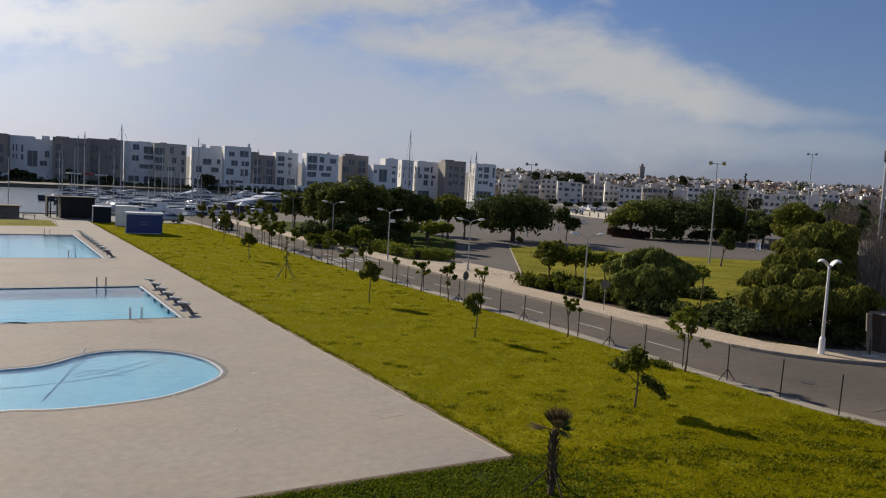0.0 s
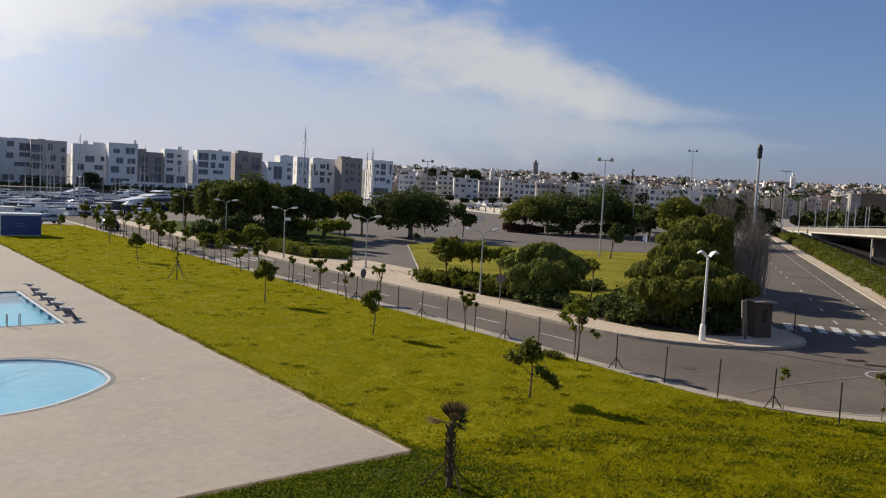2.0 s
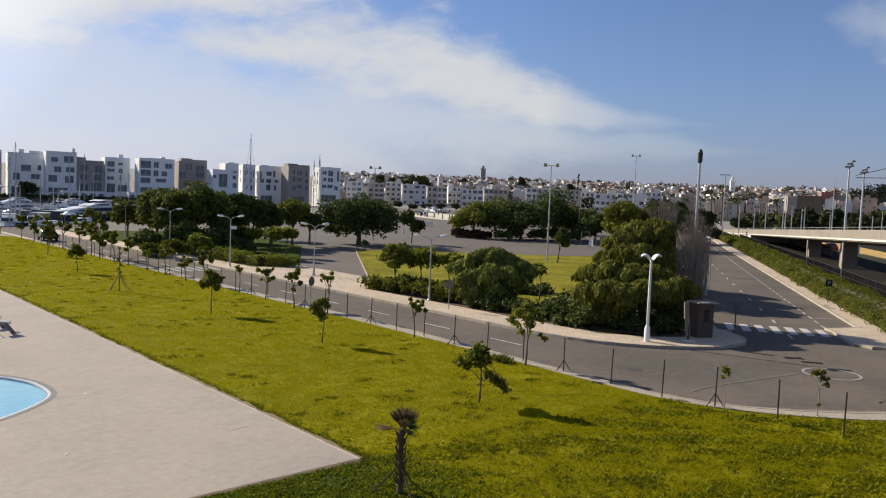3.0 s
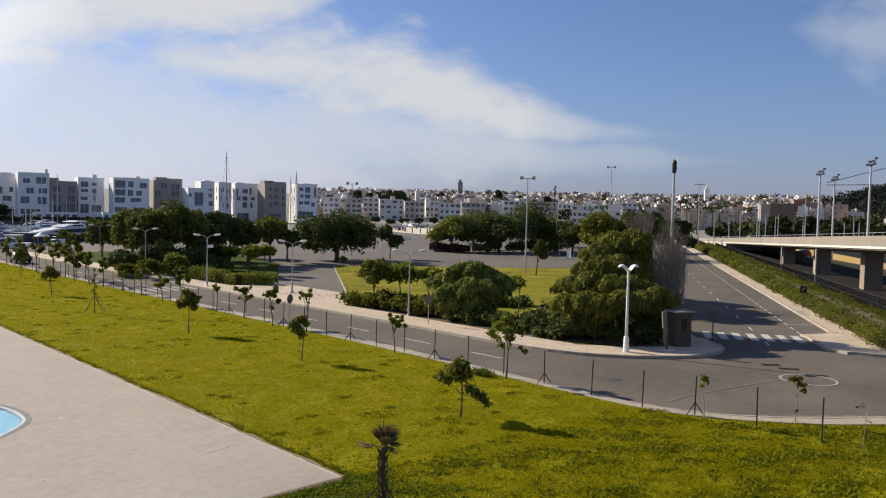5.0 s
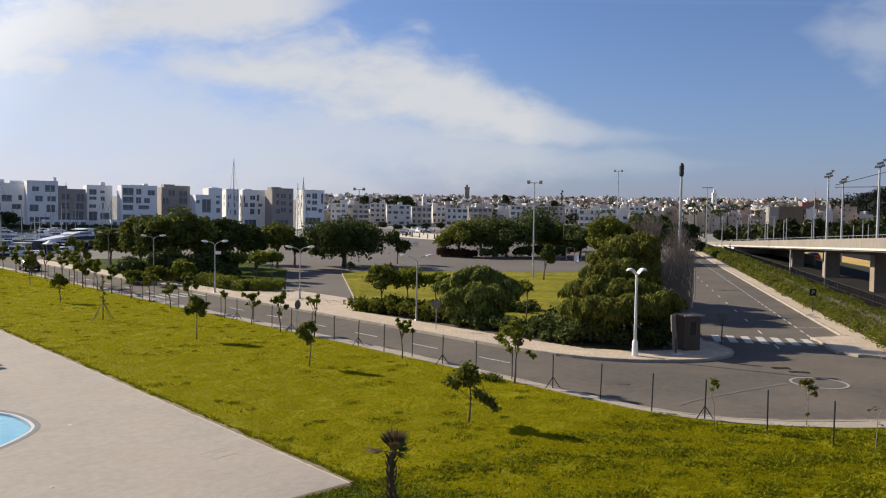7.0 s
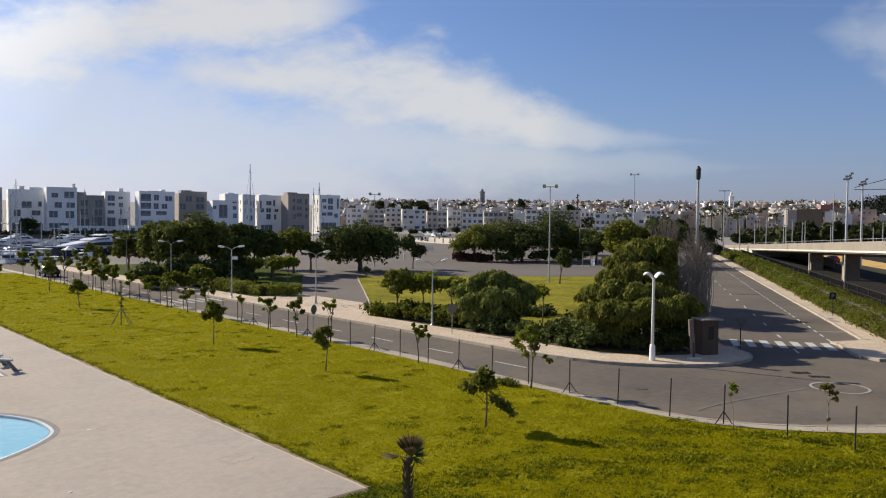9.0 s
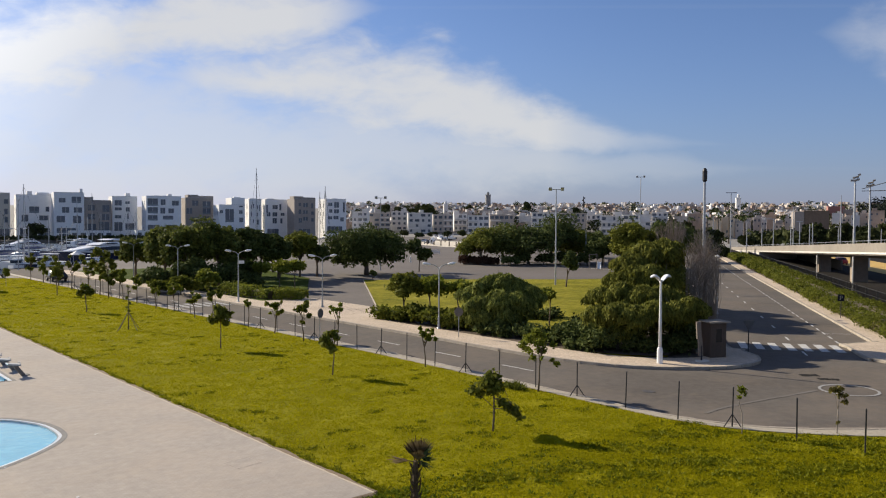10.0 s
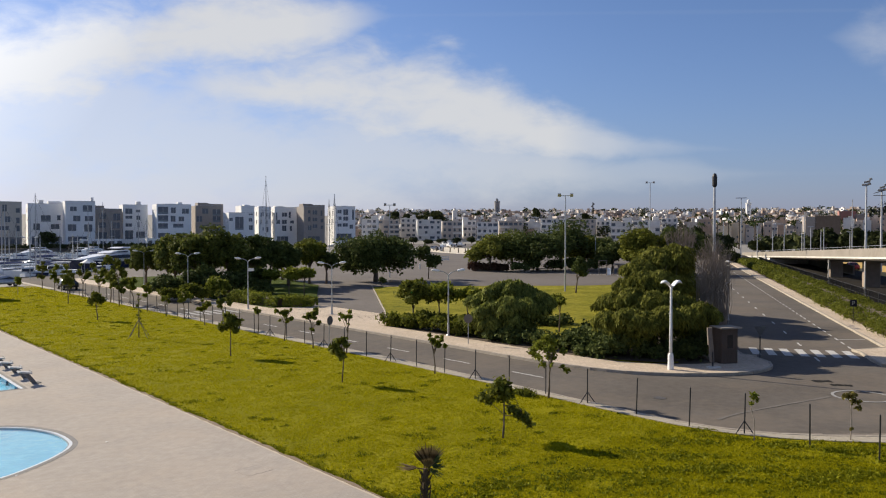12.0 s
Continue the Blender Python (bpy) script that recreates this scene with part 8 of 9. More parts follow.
def tower(name, label, az, d, top_el, w, mat, cap=True, lantern=0.5):
    z0 = rise_z(d) - 0.5
    h = 7.65 + d * math.tan(radians(top_el)) - z0
    root = thing(name, (*bearing_at(az, d), z0), label, "minaret", "", -az + 12)
    hs = h * 0.78
    part("shaft", block((0, 0, hs / 2), (w, w, hs), 0, 0.1), mat, root)
    bm = bmesh.new()
    box(bm, (0, 0, hs + 0.35), (w * 1.08, w * 1.08, 0.7))
    for k in range(4):
        for s in (-1, 1):
            box(bm, (s * w * 0.5, (k - 1.5) * w * 0.28, hs + 1.0), (w * 0.1, w * 0.14, 0.7))
            box(bm, ((k - 1.5) * w * 0.28, s * w * 0.5, hs + 1.0), (w * 0.14, w * 0.1, 0.7))
    part("battlement", bm, mat, root)
    part("lantern", block((0, 0, hs + h * 0.08), (w * lantern, w * lantern, h * 0.16)), mat, root)
    part("finial", lathe([(w * 0.26, hs + h * 0.155), (w * 0.2, hs + h * 0.185), (0.12, hs + h * 0.2), (0.08, h)], 8), mat, root)
    for z in (0.45, 0.62):
        part("window", block((0, -w / 2 - 0.05, hs * z), (w * 0.22, 0.12, hs * 0.09)), PANE, root)


tower("minaret", "grey stone square minaret above the roofs", 44.38, 860, 2.3, 5.0, MINARET_STONE)
tower("minaret", "slim white minaret above the roofs", 61.57, 720, 2.1, 3.7, WHITE_PAINT)
tower("minaret", "small white minaret above the roofs", 41.33, 640, 1.62, 3.6, TOWN_WHITE)
mast = thing("radio_mast", (*bearing_at(51.2, 760), rise_z(760)), "dark lattice radio mast on the skyline", "mast")
zt = 7.65 + 760 * math.tan(radians(1.95)) - rise_z(760)
part("pole", rod([(0, 0, -0.3), (0, 0, zt)], [0.8, 0.5], 6), DARK_METAL, mast)
for k in range(4):
    part("antenna", block((0.9 * (-1) ** k, 0, zt - 1.5 - 2.2 * k), (1.6, 1.0, 1.4)), DARK_METAL, mast)
fort = thing("old_fort_wall", (*bearing_at(66.4, 430), -0.1), "big windowless brown masonry block", "fort", "", -58)
part("wall", block((0, 6, 7.4), (11.5, 12, 15), 0, 0.15), FORT_STONE, fort)
part("wall", block((-7.5, 6, 7.2), (5, 12, 14.4), 0, 0.15), WALL_BROWN, fort)
red = thing("brick_tower_block", (*bearing_at(67.5, 640), rise_z(640) - 0.3), "reddish apartment block on the skyline", "building", "", -60)
part("wall", block((0, 0, 6), (11, 10, 12.5), 0, 0.1), surface("red_render", (0.25, 0.11, 0.09), (0.36, 0.18, 0.15), 0.85, 0.1, 1), red)
part("wall", block((8, 0, 5.0), (8, 10, 10), 0, 0.1), WALL_BROWN, red)

# far trees on the rise, each crown a heap of leaves
for k, (az, d, h, r) in enumerate([(39.7, 640, 14, 11), (39.0, 650, 11, 8), (47.2, 740, 13, 5), (36.9, 700, 12, 7), (50.6, 700, 11, 6), (43.0, 720, 12, 4), (37.9, 690, 11, 6), (57.9, 240, 10, 5), (59.75, 205, 7.3, 4.0), (59.2, 215, 6.4, 3.4), (60.5, 198, 2.6, 1.8),
                                  (62.2, 300, 3.6, 4.0), (63.1, 310, 4.4, 4.0), (65.4, 290, 5.0, 4.0), (67.6, 285, 7.6, 4.5), (68.4, 285, 8.0, 4.5), (71.1, 285, 8.0, 5.0), (64.6, 300, 6.2, 5.0), (66.3, 260, 9.5, 3.6), (66.9, 290, 5.5, 5.0), (69.3, 280, 7.4, 5.0), (70.2, 290, 7.8, 5.0), (72.0, 280, 7.6, 6.0), (73.5, 280, 7.6, 6.0)]):
    z = rise_z(d) if d > 440 else -0.1
    ob = broad_tree(bearing_at(az, d), h, r, 0.5, 430 + k, LEAF_FAR, 1500, 0.7 + d / 900, 0.35, 12, "distant trees", "dark rounded tree among the distant houses")
    ob.location.z = z
for k in range(12):
    a, d = 35.2 + 1.05 * k, 425 + 9 * (k % 3)
    broad_tree(bearing_at(a, d), 2.2 + 0.7 * (k % 4), 3.2, 0.3, 480 + k, LEAF_FAR, 700, 0.6, 0.2, 12, "distant trees", "dark low tree in front of the town houses")
for k, (x, y) in enumerate([(96.0, 124.3), (98.5, 122.5), (93.4, 126.0)]):
    b = thing("bollard", (x, y, -0.085), "short white bollard in the car park", "bollard", "bollards in the car park")
    part("post", lathe([(0.16, -0.02), (0.15, 0.1), (0.13, 0.95), (0.08, 1.05)], 10), WHITE_PAINT, b)
# greenery between the houses
rs2 = np.random.RandomState(18)
cl = []
for _ in range(230):
    a, d = 34 + 42 * rs2.random(), 480 + 440 * rs2.random()
    p = bearing_at(a, d)
    for _ in range(2):
        cl.append((p[0] + rs2.normal() * 3, p[1] + rs2.normal() * 3, rise_z(d) + 3.5 + 3 * rs2.random(), 2.2 + 2.0 * rs2.random(), 0.8))
for _ in range(20):
    a, d = 58.5 + 16 * rs2.random(), 270 + 130 * rs2.random()
    p = bearing_at(a, d)
    cl.append((p[0], p[1], 1.6 + 2.2 * rs2.random(), 2.4 + 1.6 * rs2.random(), 0.8))
tagged(part("town_trees", quads_mesh("town_trees", leaves(rs2, cl, 30000, 1.0), LEAF_FAR), LEAF_FAR), "dark green trees among the houses of the town", "trees", kind="stuff")
# the wooded hill beyond the viaduct
bm = bmesh.new()
ridge = []
for i in range(17):
    a = 68.8 + 0.7 * i
    ridge.append((a, float(np.interp(a, [68.8, 69.3, 69.9, 70.5, 71.5, 72.5, 80.0], [4.0, 11.0, 18.5, 24.5, 28.5, 29.5, 31.0]))))
rowsv = []
for d, k in ((520, 0.0), (600, 0.7), (680, 1.0), (800, 0.6)):
    rowsv.append([bm.verts.new((*bearing_at(a, d), -1 + (z + 1) * k)) for a, z in ridge])
for a, b in zip(rowsv, rowsv[1:]):
    for i in range(len(a) - 1):
        bm.faces.new((a[i], a[i + 1], b[i + 1], b[i]))
setting("wooded_hill", bm, HILL_SCRUB, "dark hill beyond the viaduct", "hill")
rs2 = np.random.RandomState(8)
cl = []
for a, z in ridge:
    for _ in range(34):
        k = rs2.random()
        d = 530 + 170 * k
        p = bearing_at(a + rs2.normal() * 0.4, d)
        cl.append((p[0], p[1], max(0.5, (z + 1) * min(1, 0.25 + k) - 2 + rs2.random() * 2), 3.0 + 2.5 * rs2.random(), 0.8))
tagged(part("hill_wood", quads_mesh("hill_wood", leaves(rs2, cl, 80000, 0.85), LEAF_HILL), LEAF_HILL), "dense dark green wood covering the hill", "wood", kind="stuff")


# ---- boats ----
def hull(L, B, D, sheer=0.25, stern=0.8):
    """A boat's hull with a pointed bow at +x, deck included; the waterline is at z = 0."""
    bm = bmesh.new()
    rows = []
    for i in range(11):
        f = i / 10
        w = B / 2 * (stern + (1 - stern) * math.sin(min(1, f * 2.2) * math.pi / 2)) * (1 - max(0, (f - 0.45) / 0.55) ** 2.2)
        x, top = -L / 2 + L * f, D * (1 + sheer * (f ** 2))
        w = max(w, 0.03)
        rows.append([bm.verts.new(v) for v in ((x, -w, top), (x + 0.02 * L * (f - 1), -w * 0.88, D * 0.25), (x - 0.05 * L * f, -w * 0.35, -0.35), (x - 0.05 * L * f, w * 0.35, -0.35), (x + 0.02 * L * (f - 1), w * 0.88, D * 0.25), (x, w, top))])
    for a, b in zip(rows, rows[1:]):
        for k in range(5):
            bm.faces.new((a[k], a[k + 1], b[k + 1], b[k]))
        bm.faces.new((a[5], a[0], b[0], b[5]))
    bm.faces.new(rows[0])
    bm.faces.new(rows[-1][::-1])
    return bm


def sailboat(at, turn, L, mast_top, label, hull_mat=None, z=-1.35, stays=True):
    root = thing("sailboat", (*at, z), label, "sailboat", "boats in the harbour", turn)
    D = L * 0.1
    part("hull", hull(L, L * 0.3, D), hull_mat or HULL_WHITE, root)
    bm = bmesh.new()
    box(bm, (0.02 * L, 0, D + 0.28), (L * 0.42, L * 0.17, 0.55), 0, 0.82)
    cabin = part("cabin", bm, HULL_WHITE, root)
    part("cabin_window", block((0.02 * L, 0, D + 0.32), (L * 0.34, L * 0.172, 0.16)), TINTED, cabin)
    m = mast_top - z
    mst = part("mast", rod([(0.08 * L, 0, D), (0.08 * L, 0, m * 0.6), (0.08 * L, 0, m)], [0.11, 0.1, 0.07], 6), GREY_METAL, root)
    part("spreader", block((0.08 * L, 0, m * 0.62), (0.08, 2.0, 0.06)), GREY_METAL, mst)
    boom = part("boom", rod([(0.08 * L, 0, D + 1.3), (-0.38 * L, 0, D + 1.35)], 0.09, 6), GREY_METAL, root)
    part("sail_cover", rod([(0.06 * L, 0, D + 1.5), (-0.15 * L, 0, D + 1.52), (-0.36 * L, 0, D + 1.45)], [0.22, 0.2, 0.1], 7), CANVAS_BLUE, boom)
    if stays:
        for e in ((0.49 * L, 0), (-0.49 * L, 0), (0.05 * L, 0.14 * L), (0.05 * L, -0.14 * L)):
            part("stay", rod([(e[0], e[1], D * 1.1), (0.08 * L, 0, m * 0.97)], 0.025, 3), DARK_METAL, root)
    return root


def motor_yacht(at, turn, L, label, hull_mat, z=-1.35):
    root = thing("motor_yacht", (*at, z), label, "motor yacht", "boats in the harbour", turn)
    D = L * 0.07
    part("hull", hull(L, L * 0.22, D, 0.55, 0.9), hull_mat, root)
    bm = hull(L * 0.98, L * 0.2, D * 0.3, 0.5, 0.9)
    bmesh.ops.transform(bm, matrix=Matrix.Translation((0, 0, D * 1.05)), verts=bm.verts)
    part("deck", bm, HULL_WHITE, root)
    # raked deck house and flybridge: outlines along the boat, widest at the foot
    for nm, wd, foot, prof, win in (
            ("superstructure", 0.175, D * 1.3, [(-0.40, 0), (-0.37, 0.036), (-0.30, 0.047), (-0.02, 0.05), (0.12, 0.036), (0.27, 0.014), (0.36, 0)], [(-0.30, 0.014), (-0.27, 0.034), (-0.05, 0.037), (0.06, 0.032), (0.19, 0.012), (0.0, 0.010)]),
            ("flybridge", 0.14, D * 1.3 + 0.048 * L, [(-0.30, 0), (-0.31, 0.012), (-0.10, 0.018), (0.02, 0.014), (0.07, 0)], [(-0.1, 0.006), (-0.09, 0.014), (0.0, 0.012), (0.035, 0.005)]),
            ("hardtop", 0.12, D * 1.3 + 0.082 * L, [(-0.27, 0), (-0.26, 0.007), (-0.08, 0.010), (-0.02, 0)], None)):
        hh = max(q for _, q in prof)
        bm = bmesh.new()
        rows = [[bm.verts.new((x * L, y * L * wd / 2 * (1 - 0.16 * q / hh) * (1 - 0.8 * max(0, x - 0.05) / 0.35), foot + q * L)) for x, q in prof] for y in (-1, 1)]
        n = len(prof)
        for i in range(n):
            j = (i + 1) % n
            bm.faces.new((rows[0][i], rows[0][j], rows[1][j], rows[1][i]))
        bm.faces.new(rows[0])
        bm.faces.new(rows[1][::-1])
        c = part(nm, bm, HULL_WHITE, root)
        if win:
            bm = bmesh.new()
            for y in (-1, 1):
                bm.faces.new([bm.verts.new((x * L, y * (L * wd / 2 * (1 - 0.16 * q / hh) * (1 - 0.8 * max(0, x - 0.05) / 0.35) + 0.3), foot + q * L)) for x, q in win])
            part("side_window", bm, TINTED, c)
    for s in (-1, 1):
        part("radar_arch", rod([(-0.26 * L, s * 0.055 * L, D * 1.3 + 0.05 * L), (-0.235 * L, s * 0.052 * L, D * 1.3 + 0.085 * L)], [0.22, 0.14], 6), HULL_WHITE, root)
    part("bow_rail", rod([(0.47 * L, 0, D * 1.95), (0.25 * L, -0.09 * L, D * 1.75), (0.0, -0.105 * L, D * 1.6)], 0.03, 4), STEEL, root)
    return root


def small_boat(at, turn, L, label, z=-1.35, mat=None):
    root = thing("motorboat", (*at, z), label, "motorboat", "boats in the harbour", turn)
    D = L * 0.13
    part("hull", hull(L, L * 0.34, D, 0.4, 0.85), mat or HULL_WHITE, root)
    cabin = part("cabin", block((0.02 * L, 0, D + L * 0.07), (L * 0.36, L * 0.22, L * 0.16), 0, 0.06, 0.8), HULL_WHITE, root)
    part("windscreen", block((0.12 * L, 0, D + L * 0.1), (L * 0.2, L * 0.215, L * 0.06), 0, 0, 0.9), TINTED, cabin)
    part("hardtop", block((-0.05 * L, 0, D + L * 0.21), (L * 0.34, L * 0.24, 0.1), 0, 0.03), HULL_WHITE, root)
    for s in (-1, 1):
        part("hardtop_post", rod([(-0.2 * L, s * L * 0.1, D), (-0.19 * L, s * L * 0.1, D + L * 0.21)], 0.04, 4), STEEL, root)
    part("outboard", block((-0.53 * L, 0, D * 0.7), (0.4, 0.5, 1.0), 0, 0.08), DARK_METAL, root)
    return root


motor_yacht((56.3, 176.6), 204, 29, "large motor yacht with a navy hull and white decks", HULL_BLUE)
motor_yacht((63.5, 273), 222, 19, "white motor yacht moored off the far quay", HULL_WHITE)
motor_yacht((88, 300), 215, 16, "white motor yacht among other boats", HULL_WHITE)
small_boat((35.2, 154.5), 250, 8.5, "white cabin motorboat moored at the quay")
small_boat((42.5, 167.0), 235, 6.5, "white open motorboat moored at the quay")
small_boat((28, 166.0), 205, 9, "dark-hulled motorboat moored at the quay", -1.35, HULL_BLUE)
for k, (az, el, d, L, t) in enumerate([(8.63, 2.89, 176, 13, 200), (6.26, 2.23, 182, 11, 230), (5.9, 1.91, 190, 10, 215), (4.9, 1.2, 200, 9, 240), (7.2, 1.0, 205, 10, 200), (13.48, 2.35, 215, 12, 190), (17.38, 1.84, 235, 11, 210), (17.9, 0.6, 240, 9, 205), (19.6, 1.1, 235, 10, 195),
                                   (20.1, 0.8, 250, 10, 200), (27.9, 3.78, 200, 17, 240), (32.75, 2.58, 185, 13, 225), (32.35, 2.2, 200, 11, 225), (11.9, 0.2, 180, 9, 215), (10.2, 0.2, 195, 9, 230), (9.3, 0.1, 210, 9, 225), (1.6, 0.2, 128.0, 0, 0)]):
    if L:
        sailboat(bearing_at(az, d), t, L, 7.65 + d * math.tan(radians(el)), ("white sailing yacht with a tall bare mast", "white sailing yacht with furled blue-covered sail", "moored sailing yacht with bare rigging")[k % 3], HULL_BLUE if k % 5 == 3 else None)
pole = thing("flag_pole", (*bearing_at(1.75, 131.0), -0.1), "thin grey pole beside the quay", "pole")
part("pole", rod([(0, 0, -0.05), (0, 0, 8.3)], [0.08, 0.05], 6), GREY_METAL, pole)
part("lamp_head", block((0, 0, 8.3), (0.5, 0.25, 0.15), 0, 0.03), GREY_METAL, pole)
rs = random.Random(43)
for k in range(22):
    az, d = 4.6 + 13.5 * rs.random() ** 1.2, 158 + 85 * rs.random()
    sailboat(bearing_at(az, d), 205 + rs.uniform(-25, 30), rs.uniform(9, 14), 7.65 + d * math.tan(radians(rs.uniform(-0.5, 1.6))), "moored sailing yacht with bare rigging", HULL_BLUE if k % 4 == 0 else None, stays=k % 2 == 0)
rs = random.Random(44)
for k in range(34):
    az, d = 5.0 + 22 * rs.random(), 158 + 130 * rs.random()
    small_boat(bearing_at(az, d), 200 + rs.uniform(-30, 40), rs.uniform(6, 10), "white motorboat moored in the harbour", -1.35, HULL_BLUE if k % 6 == 0 else None)
for k in range(7):
    p = bearing_at(39.6 + 4.2 * rs.random(), 290 + 110 * rs.random())
    b = small_boat(p, rs.uniform(0, 360), rs.uniform(5, 7.5), "white boat laid up ashore in the boatyard", 0.5)
    part("cradle", block((0, 0, -0.35), (2.2, 1.2, 0.6)), DARK_METAL, b)
for k, (az0, az1, d0, d1) in enumerate(((4.0, 12.5, 163, 170), (4.5, 15.5, 188, 198), (6.0, 18.0, 214, 226), (9.0, 20.0, 240, 256))):
    a, b = Vector(bearing_at(az0, d0)), Vector(bearing_at(az1, d1))
    pier = thing("pontoon", (a.x, a.y, -1.35), "long low grey floating pontoon between moored boats", "pontoon", "pontoons in the harbour", math.degrees(math.atan2(b.y - a.y, b.x - a.x)))
    L = (b - a).length
    part("deck", block((L / 2, 0, 0.32), (L, 1.8, 0.16), 0, 0.02), WEATHERED, pier)
    for j in range(int(L / 6)):
        part("float", block((3 + 6 * j, 0, 0.05), (2.4, 1.6, 0.5)), DARK_METAL, pier)
        part("mooring_pile", rod([(3 + 6 * j, 1.0, -1.6), (3 + 6 * j, 1.0, 1.5)], 0.14, 6), GREY_METAL, pier)
tent = thing("parasol", (43.0, 147.0, -0.1), "small white pavilion tent on the quay", "pavilion tent")
part("canopy", lathe([(1.4, 1.9), (1.35, 2.0), (0.7, 2.3), (0.05, 2.7)], 8), WHITE_PAINT, tent)
for k in range(4):
    a = radians(45 + 90 * k)
    part("post", rod([(1.2 * math.cos(a), 1.2 * math.sin(a), 0), (1.2 * math.cos(a), 1.2 * math.sin(a), 1.95)], 0.04, 5), GREY_METAL, tent)
SAND = surface("pale_dry_sand", (0.52, 0.46, 0.36), (0.68, 0.61, 0.49), 0.95, 0.06, 0.8, 0.3, stain=0.4)
yard = smooth_line([bearing_at(a, d) for a, d in ((38.9, 372), (40.5, 360), (42.3, 328), (43.4, 300), (43.2, 246), (42.3, 253), (40.7, 265), (39.3, 293), (38.9, 372))], 4)[:-1]
setting("sand_yard", sheet(yard[::-1], (), -0.07), SAND, "sunlit pale sand at the edge of the boatyard", "ground")
for k, (a, d) in enumerate([(39.5, 300), (40.0, 288), (40.5, 282), (41.0, 272), (41.6, 266), (42.1, 262), (40.2, 330), (41.3, 320)]):
    b = thing("mooring_post", (*bearing_at(a, d), -0.1), "short dark post on the boatyard sand", "post", "posts in the boatyard")
    part("post", lathe([(0.2, -0.03), (0.2, 1.5), (0.14, 1.62)], 8), BARK, b)
screen = thing("barrier_fence", (*bearing_at(40.55, 198), -0.1), "low white slatted barrier fence in the car park", "fence", "", -40)
for x in (-1.2, 0.0, 1.2):
    part("post", block((x, 0, 0.55), (0.1, 0.1, 1.2)), WHITE_PAINT, screen)
for z in (0.35, 0.7, 1.05):
    part("slat", block((0, -0.07, z), (2.6, 0.04, 0.2)), WHITE_PAINT, screen)
frame_ob = thing("play_frame", (110.6, 85.6, -0.08), "small wooden playground frame with a white slide and a plank wall", "playground", "", -52)
for x in (-1.5, -0.2, 1.0, 2.6):
    part("post", rod([(x, 0, -0.05), (x, 0, 2.5 if x < 0 else 1.75)], 0.07, 6), WEATHERED, frame_ob)
part("beam", block((-0.85, 0, 2.45), (1.5, 0.14, 0.13)), WEATHERED, frame_ob)
part("beam", block((1.8, 0, 1.72), (1.8, 0.12, 0.12)), WEATHERED, frame_ob)
for k in range(5):
    part("plank", block((1.75 + 0.2 * k, 0.1, 0.85), (0.17, 0.05, 1.6)), BARK, frame_ob)
bm = block((0, 0, 0), (0.55, 1.9, 0.08), 0, 0.03)
for sx in (-0.29, 0.29):
    box(bm, (sx, 0, 0.08), (0.05, 1.9, 0.16))
bmesh.ops.transform(bm, matrix=pose(0.2, -0.9, 0.62, 36, 0, 0), verts=bm.verts)
part("slide", bm, WHITE_PAINT, frame_ob, "white slide chute")
lp = thing("lamp_post", (121.0, 96.6, -0.1), "plain grey lamp post behind the playground", "lamp post", "", -50)
part("pole", rod([(0, 0, -0.05), (0, 0, 6.4)], [0.11, 0.07], 7), GREY_METAL, lp)
part("lamp_head", block((0, -0.3, 6.4), (0.25, 0.7, 0.12), 0, 0.03), GREY_METAL, lp)



def far_palm(az, d, h, seed):
    """A distant palm: a bare trunk and a round head of drooping fronds."""
    rs = random.Random(seed)
    z = rise_z(d) if d > 440 else -0.1
    root = thing("palm_tree", (*bearing_at(az, d), z), "tall distant palm with a round dark head", "palm tree", "distant palms")
    part("trunk", rod([(0, 0, -0.2), (rs.uniform(-0.3, 0.3), 0, h * 0.5), (0, 0, h)], [0.4, 0.3, 0.25], 6), BARK, root)
    for k in range(13):
        a, e = k * 2.4, rs.uniform(-0.3, 1.1)
        L = rs.uniform(2.4, 3.2)
        dr = Vector((math.cos(a), math.sin(a), 0))
        sd = Vector((-dr.y, dr.x, 0)) * 0.35
        p0, p1, p2 = Vector((0, 0, h)), Vector((0, 0, h)) + dr * L * 0.55 + Vector((0, 0, e * 1.5)), Vector((0, 0, h)) + dr * L + Vector((0, 0, e - 1.2))
        bm = bmesh.new()
        bm.faces.new([bm.verts.new(v) for v in (p0, p1 - sd, p2, p1 + sd)])
        part("frond", bm, LEAF_PALM, root)


for k, (az, d, h) in enumerate([(60.3, 330, 11.5), (61.0, 345, 12.5), (59.6, 340, 10.5), (62.0, 350, 10.0), (53.8, 400, 10), (54.6, 405, 10.5), (58.6, 390, 10)]):
    far_palm(az, d, h, 500 + k)
for k, (az, d) in enumerate([(46.9, 149), (47.9, 150)]):
    b = thing("bench", (*bearing_at(az, d), -0.08), "low dark park bench under the trees", "bench", "benches under the trees", -az)
    part("seat", block((0, 0, 0.5), (3.2, 0.6, 0.12), 0, 0.02), BARK, b)
    for x in (-1.3, 1.3):
        part("leg", block((x, 0, 0.22), (0.2, 0.5, 0.46)), BARK, b)

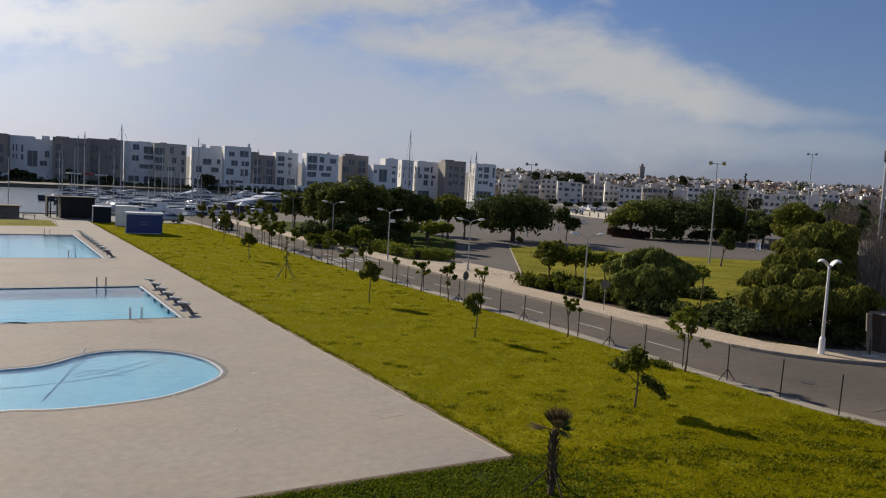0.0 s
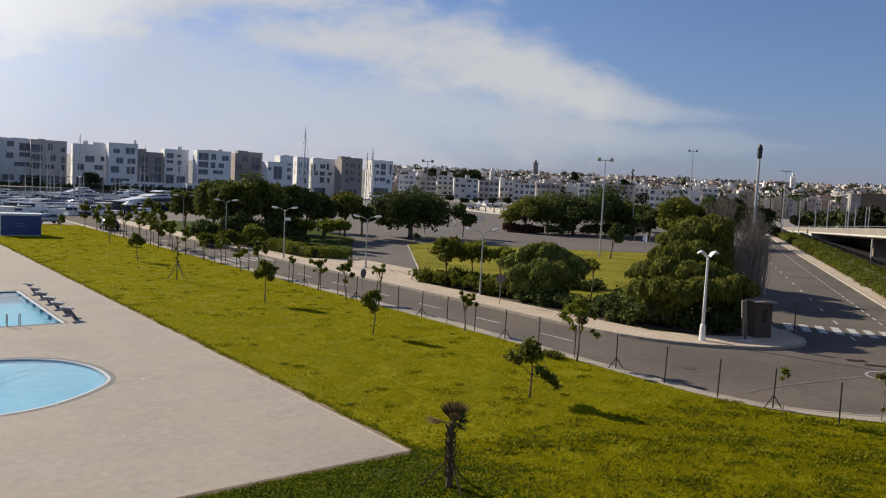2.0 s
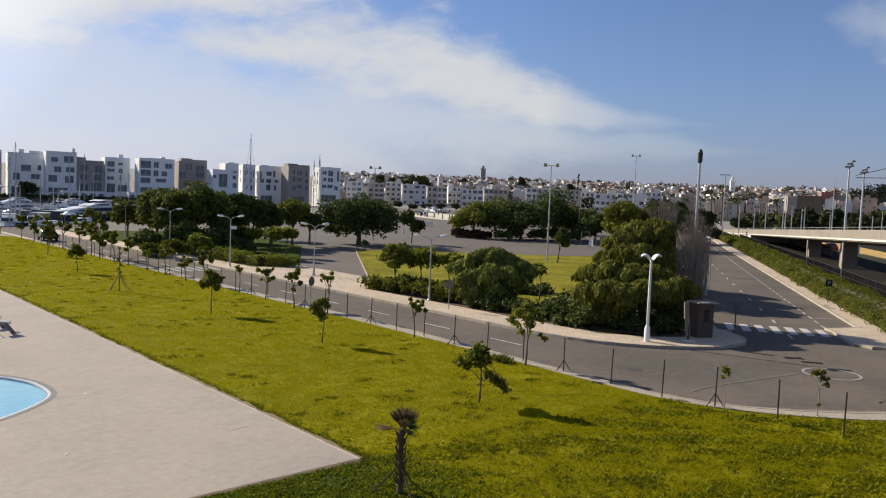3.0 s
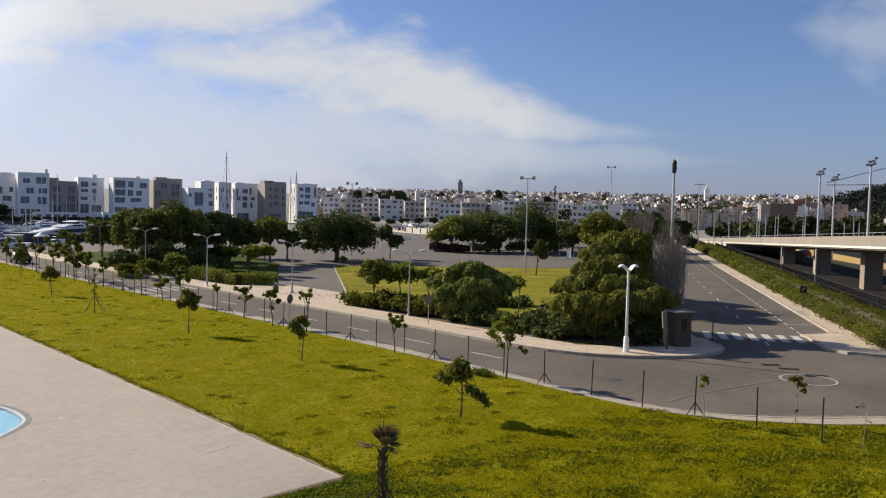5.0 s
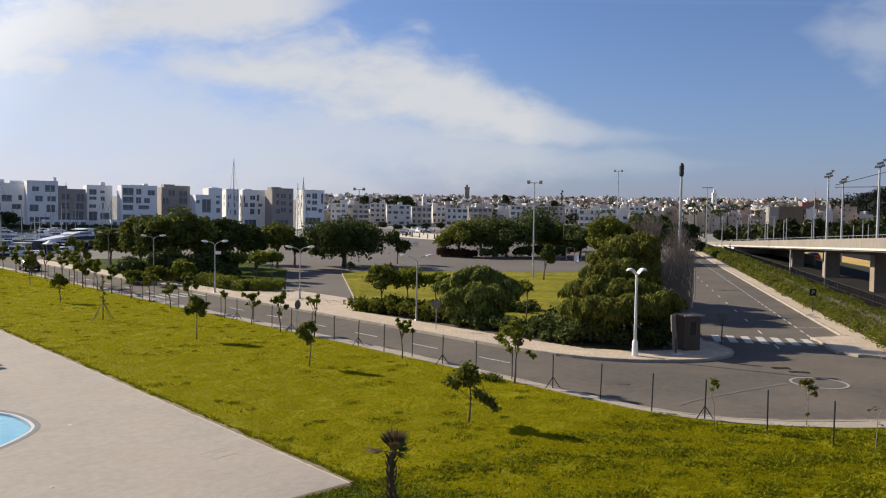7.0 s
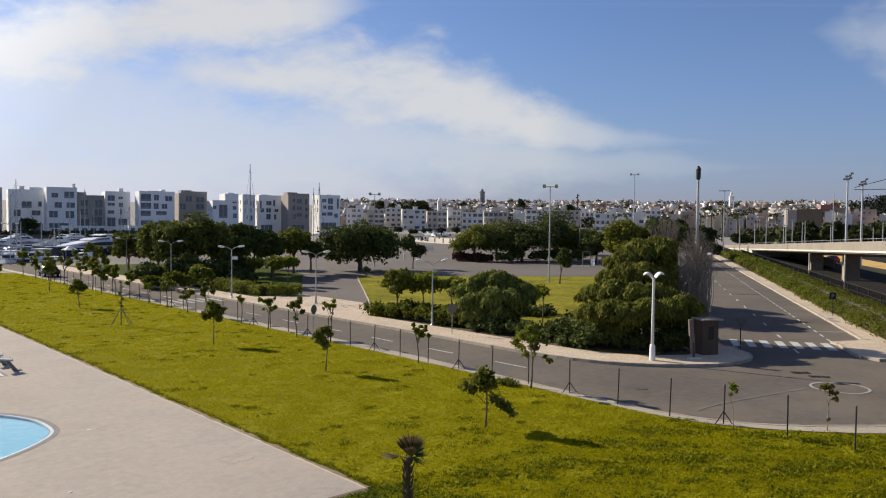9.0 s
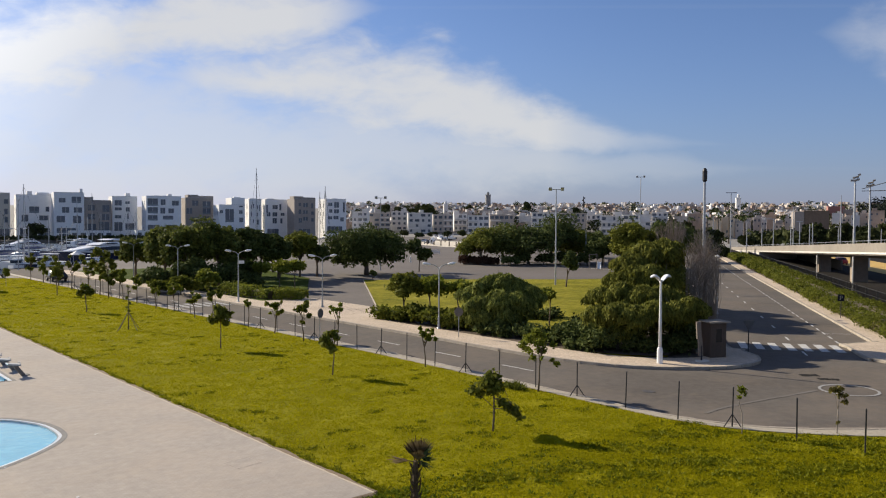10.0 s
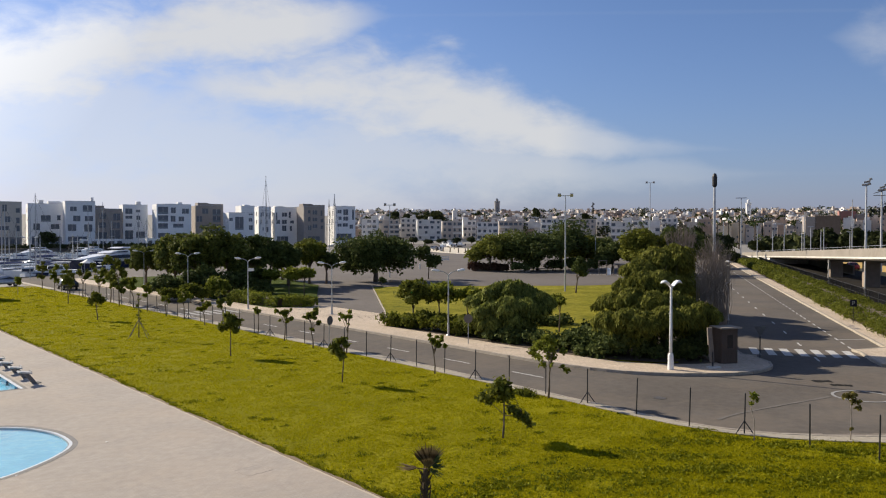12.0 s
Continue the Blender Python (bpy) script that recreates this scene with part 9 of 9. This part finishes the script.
rs = random.Random(77)
quarter = [(59.6, 60.5, 440, 0.22, OCHRE_LIT), (60.5, 61.35, 446, 0.42, OCHRE_LIT), (57.4, 58.3, 445, 0.5, TOWN_SAND), (58.3, 59.2, 452, 0.7, TOWN_OCHRE), (59.0, 59.7, 462, 0.35, TOWN_WHITE),
           (67.3, 67.9, 448, 0.74, TOWN_WHITE), (67.9, 68.4, 456, 0.5, TOWN_SAND), (68.4, 68.9, 444, 0.6, TOWN_WHITE), (68.9, 69.4, 450, 0.75, TOWN_SAND), (69.4, 70.3, 446, 0.9, TOWN_OCHRE), (70.3, 71.2, 440, 0.4, TOWN_SAND)]
at = 61.4
while at < 65.0:
    wide = rs.uniform(0.3, 0.62)
    quarter.append((at, at + wide, 440 + rs.uniform(0, 26), rs.uniform(0.0, 0.55), rs.choice((TOWN_SAND, TOWN_SAND, TOWN_OCHRE, TOWN_WHITE))))
    at += wide + rs.choice((0, 0, 0.12))
for k, (a0, a1, d, e1, mat) in enumerate(quarter):
    w, h = d * radians(a1 - a0) - 0.15, 7.75 + d * math.tan(radians(e1))
    cols, floors = max(2, round(w / 2.2)), max(2, round(h / 3.1))
    holes = []
    for c in range(cols):
        for f in range(floors):
            if rs.random() < 0.62:
                cx, cz = -w / 2 + (c + rs.uniform(0.4, 0.6)) * w / cols, (f + 0.5) * h / floors
                hw, hh = rs.uniform(0.3, 0.55), rs.uniform(0.4, 0.65)
                holes.append((cx - hw, cz - hh, cx + hw, cz + hh))
    am = (a0 + a1) / 2
    tone = {OCHRE_LIT: "sunlight-toned ochre", TOWN_WHITE: "white", TOWN_SAND: "sand-coloured", TOWN_OCHRE: "dull pink"}[mat]
    house = building("town_house", tone + " flat-roofed house with small dark windows", (*bearing_at(am, d), -0.1), -am + rs.uniform(-9, 5), w, 9, h, mat, holes, TOWN, (), [(w * rs.uniform(-0.3, 0.3), 4, rs.uniform(1.4, 2.6), 3, rs.uniform(0.9, 2.2))], cat="house")
    part("parapet", block((0, -0.05, h + 0.2), (w + 0.06, 0.3, 0.45)), mat, house)
PAPER = surface("pale_paper", (0.55, 0.54, 0.52), (0.75, 0.74, 0.72), 0.9, 4, 20, 0.1)
for k, (x, y) in enumerate([(9.2, 29.4), (6.7, 23.0), (5.8, 27.2)]):
    sc = thing("paper_scrap", (x, y, 0.062), "small pale scrap of paper lying on the terrace", "litter", "litter on the terrace", 40 * k)
    bm = bmesh.new()
    vs = [bm.verts.new(v) for v in ((-0.06, -0.03, 0.0), (0.0, -0.04, 0.015), (0.07, -0.03, 0.004), (0.05, 0.03, 0.01), (-0.01, 0.04, 0.02), (-0.05, 0.03, 0.0))]
    bm.faces.new((vs[0], vs[1], vs[4], vs[5]))
    bm.faces.new((vs[1], vs[2], vs[3], vs[4]))
    part("sheet", bm, PAPER, sc)


# ---- kerbstones, laid one by one ----
def kerb_run(owner, line_pts, length, z, limit, start=0.0, width=0.16):
    """Kerbstones along a line, alike but for small slips, as parts of their pavement."""
    stone = None
    pts = [Vector(p) for p in line_pts]
    walked, want, made = 0.0, start, 0
    for a, b in zip(pts, pts[1:]):
        seg = (b - a).length
        while want + length / 2 < walked + seg and made < limit:
            f = (want + length / 2 - walked) / max(seg, 1e-6)
            if f >= 0:
                p = a.lerp(b, min(1, f))
                t = (b - a).normalized()
                if stone is None:
                    bm = block((0, 0, 0), (length - 0.02, width, 0.2), 0, 0.018)
                    ob = part("kerbstone", bm, KERB_STONE, owner)
                    stone = ob.data
                else:
                    ob = part("kerbstone", stone, KERB_STONE, owner)
                ob.matrix_world = pose(p.x + random.uniform(-0.01, 0.01), p.y + random.uniform(-0.01, 0.01), z - 0.1 + random.uniform(-0.006, 0.006), 0, random.uniform(-0.6, 0.6), math.degrees(math.atan2(t.y, t.x)) + random.uniform(-0.5, 0.5))
                made += 1
            want += length
        walked += seg


kerb_run(island_pavement, offset_line(ISLAND_KERB, 0.06), 1.0, 0.066, 230, 30.0)
kerb_run(verge, offset_line(KERB_NEAR, -0.06), 1.0, 0.05, 130, 30.0)
kerb_run(south_pavement, offset_line([side(110, 0)] + SOUTH_KERB, 0.06), 1.0, 0.066, 140)
kerb_run(park_lawn, [(39.3, 52.9), (41.0, 55.3), (61.7, 86.8)], 1.0, 0.05, 60, 0.0, 0.1)
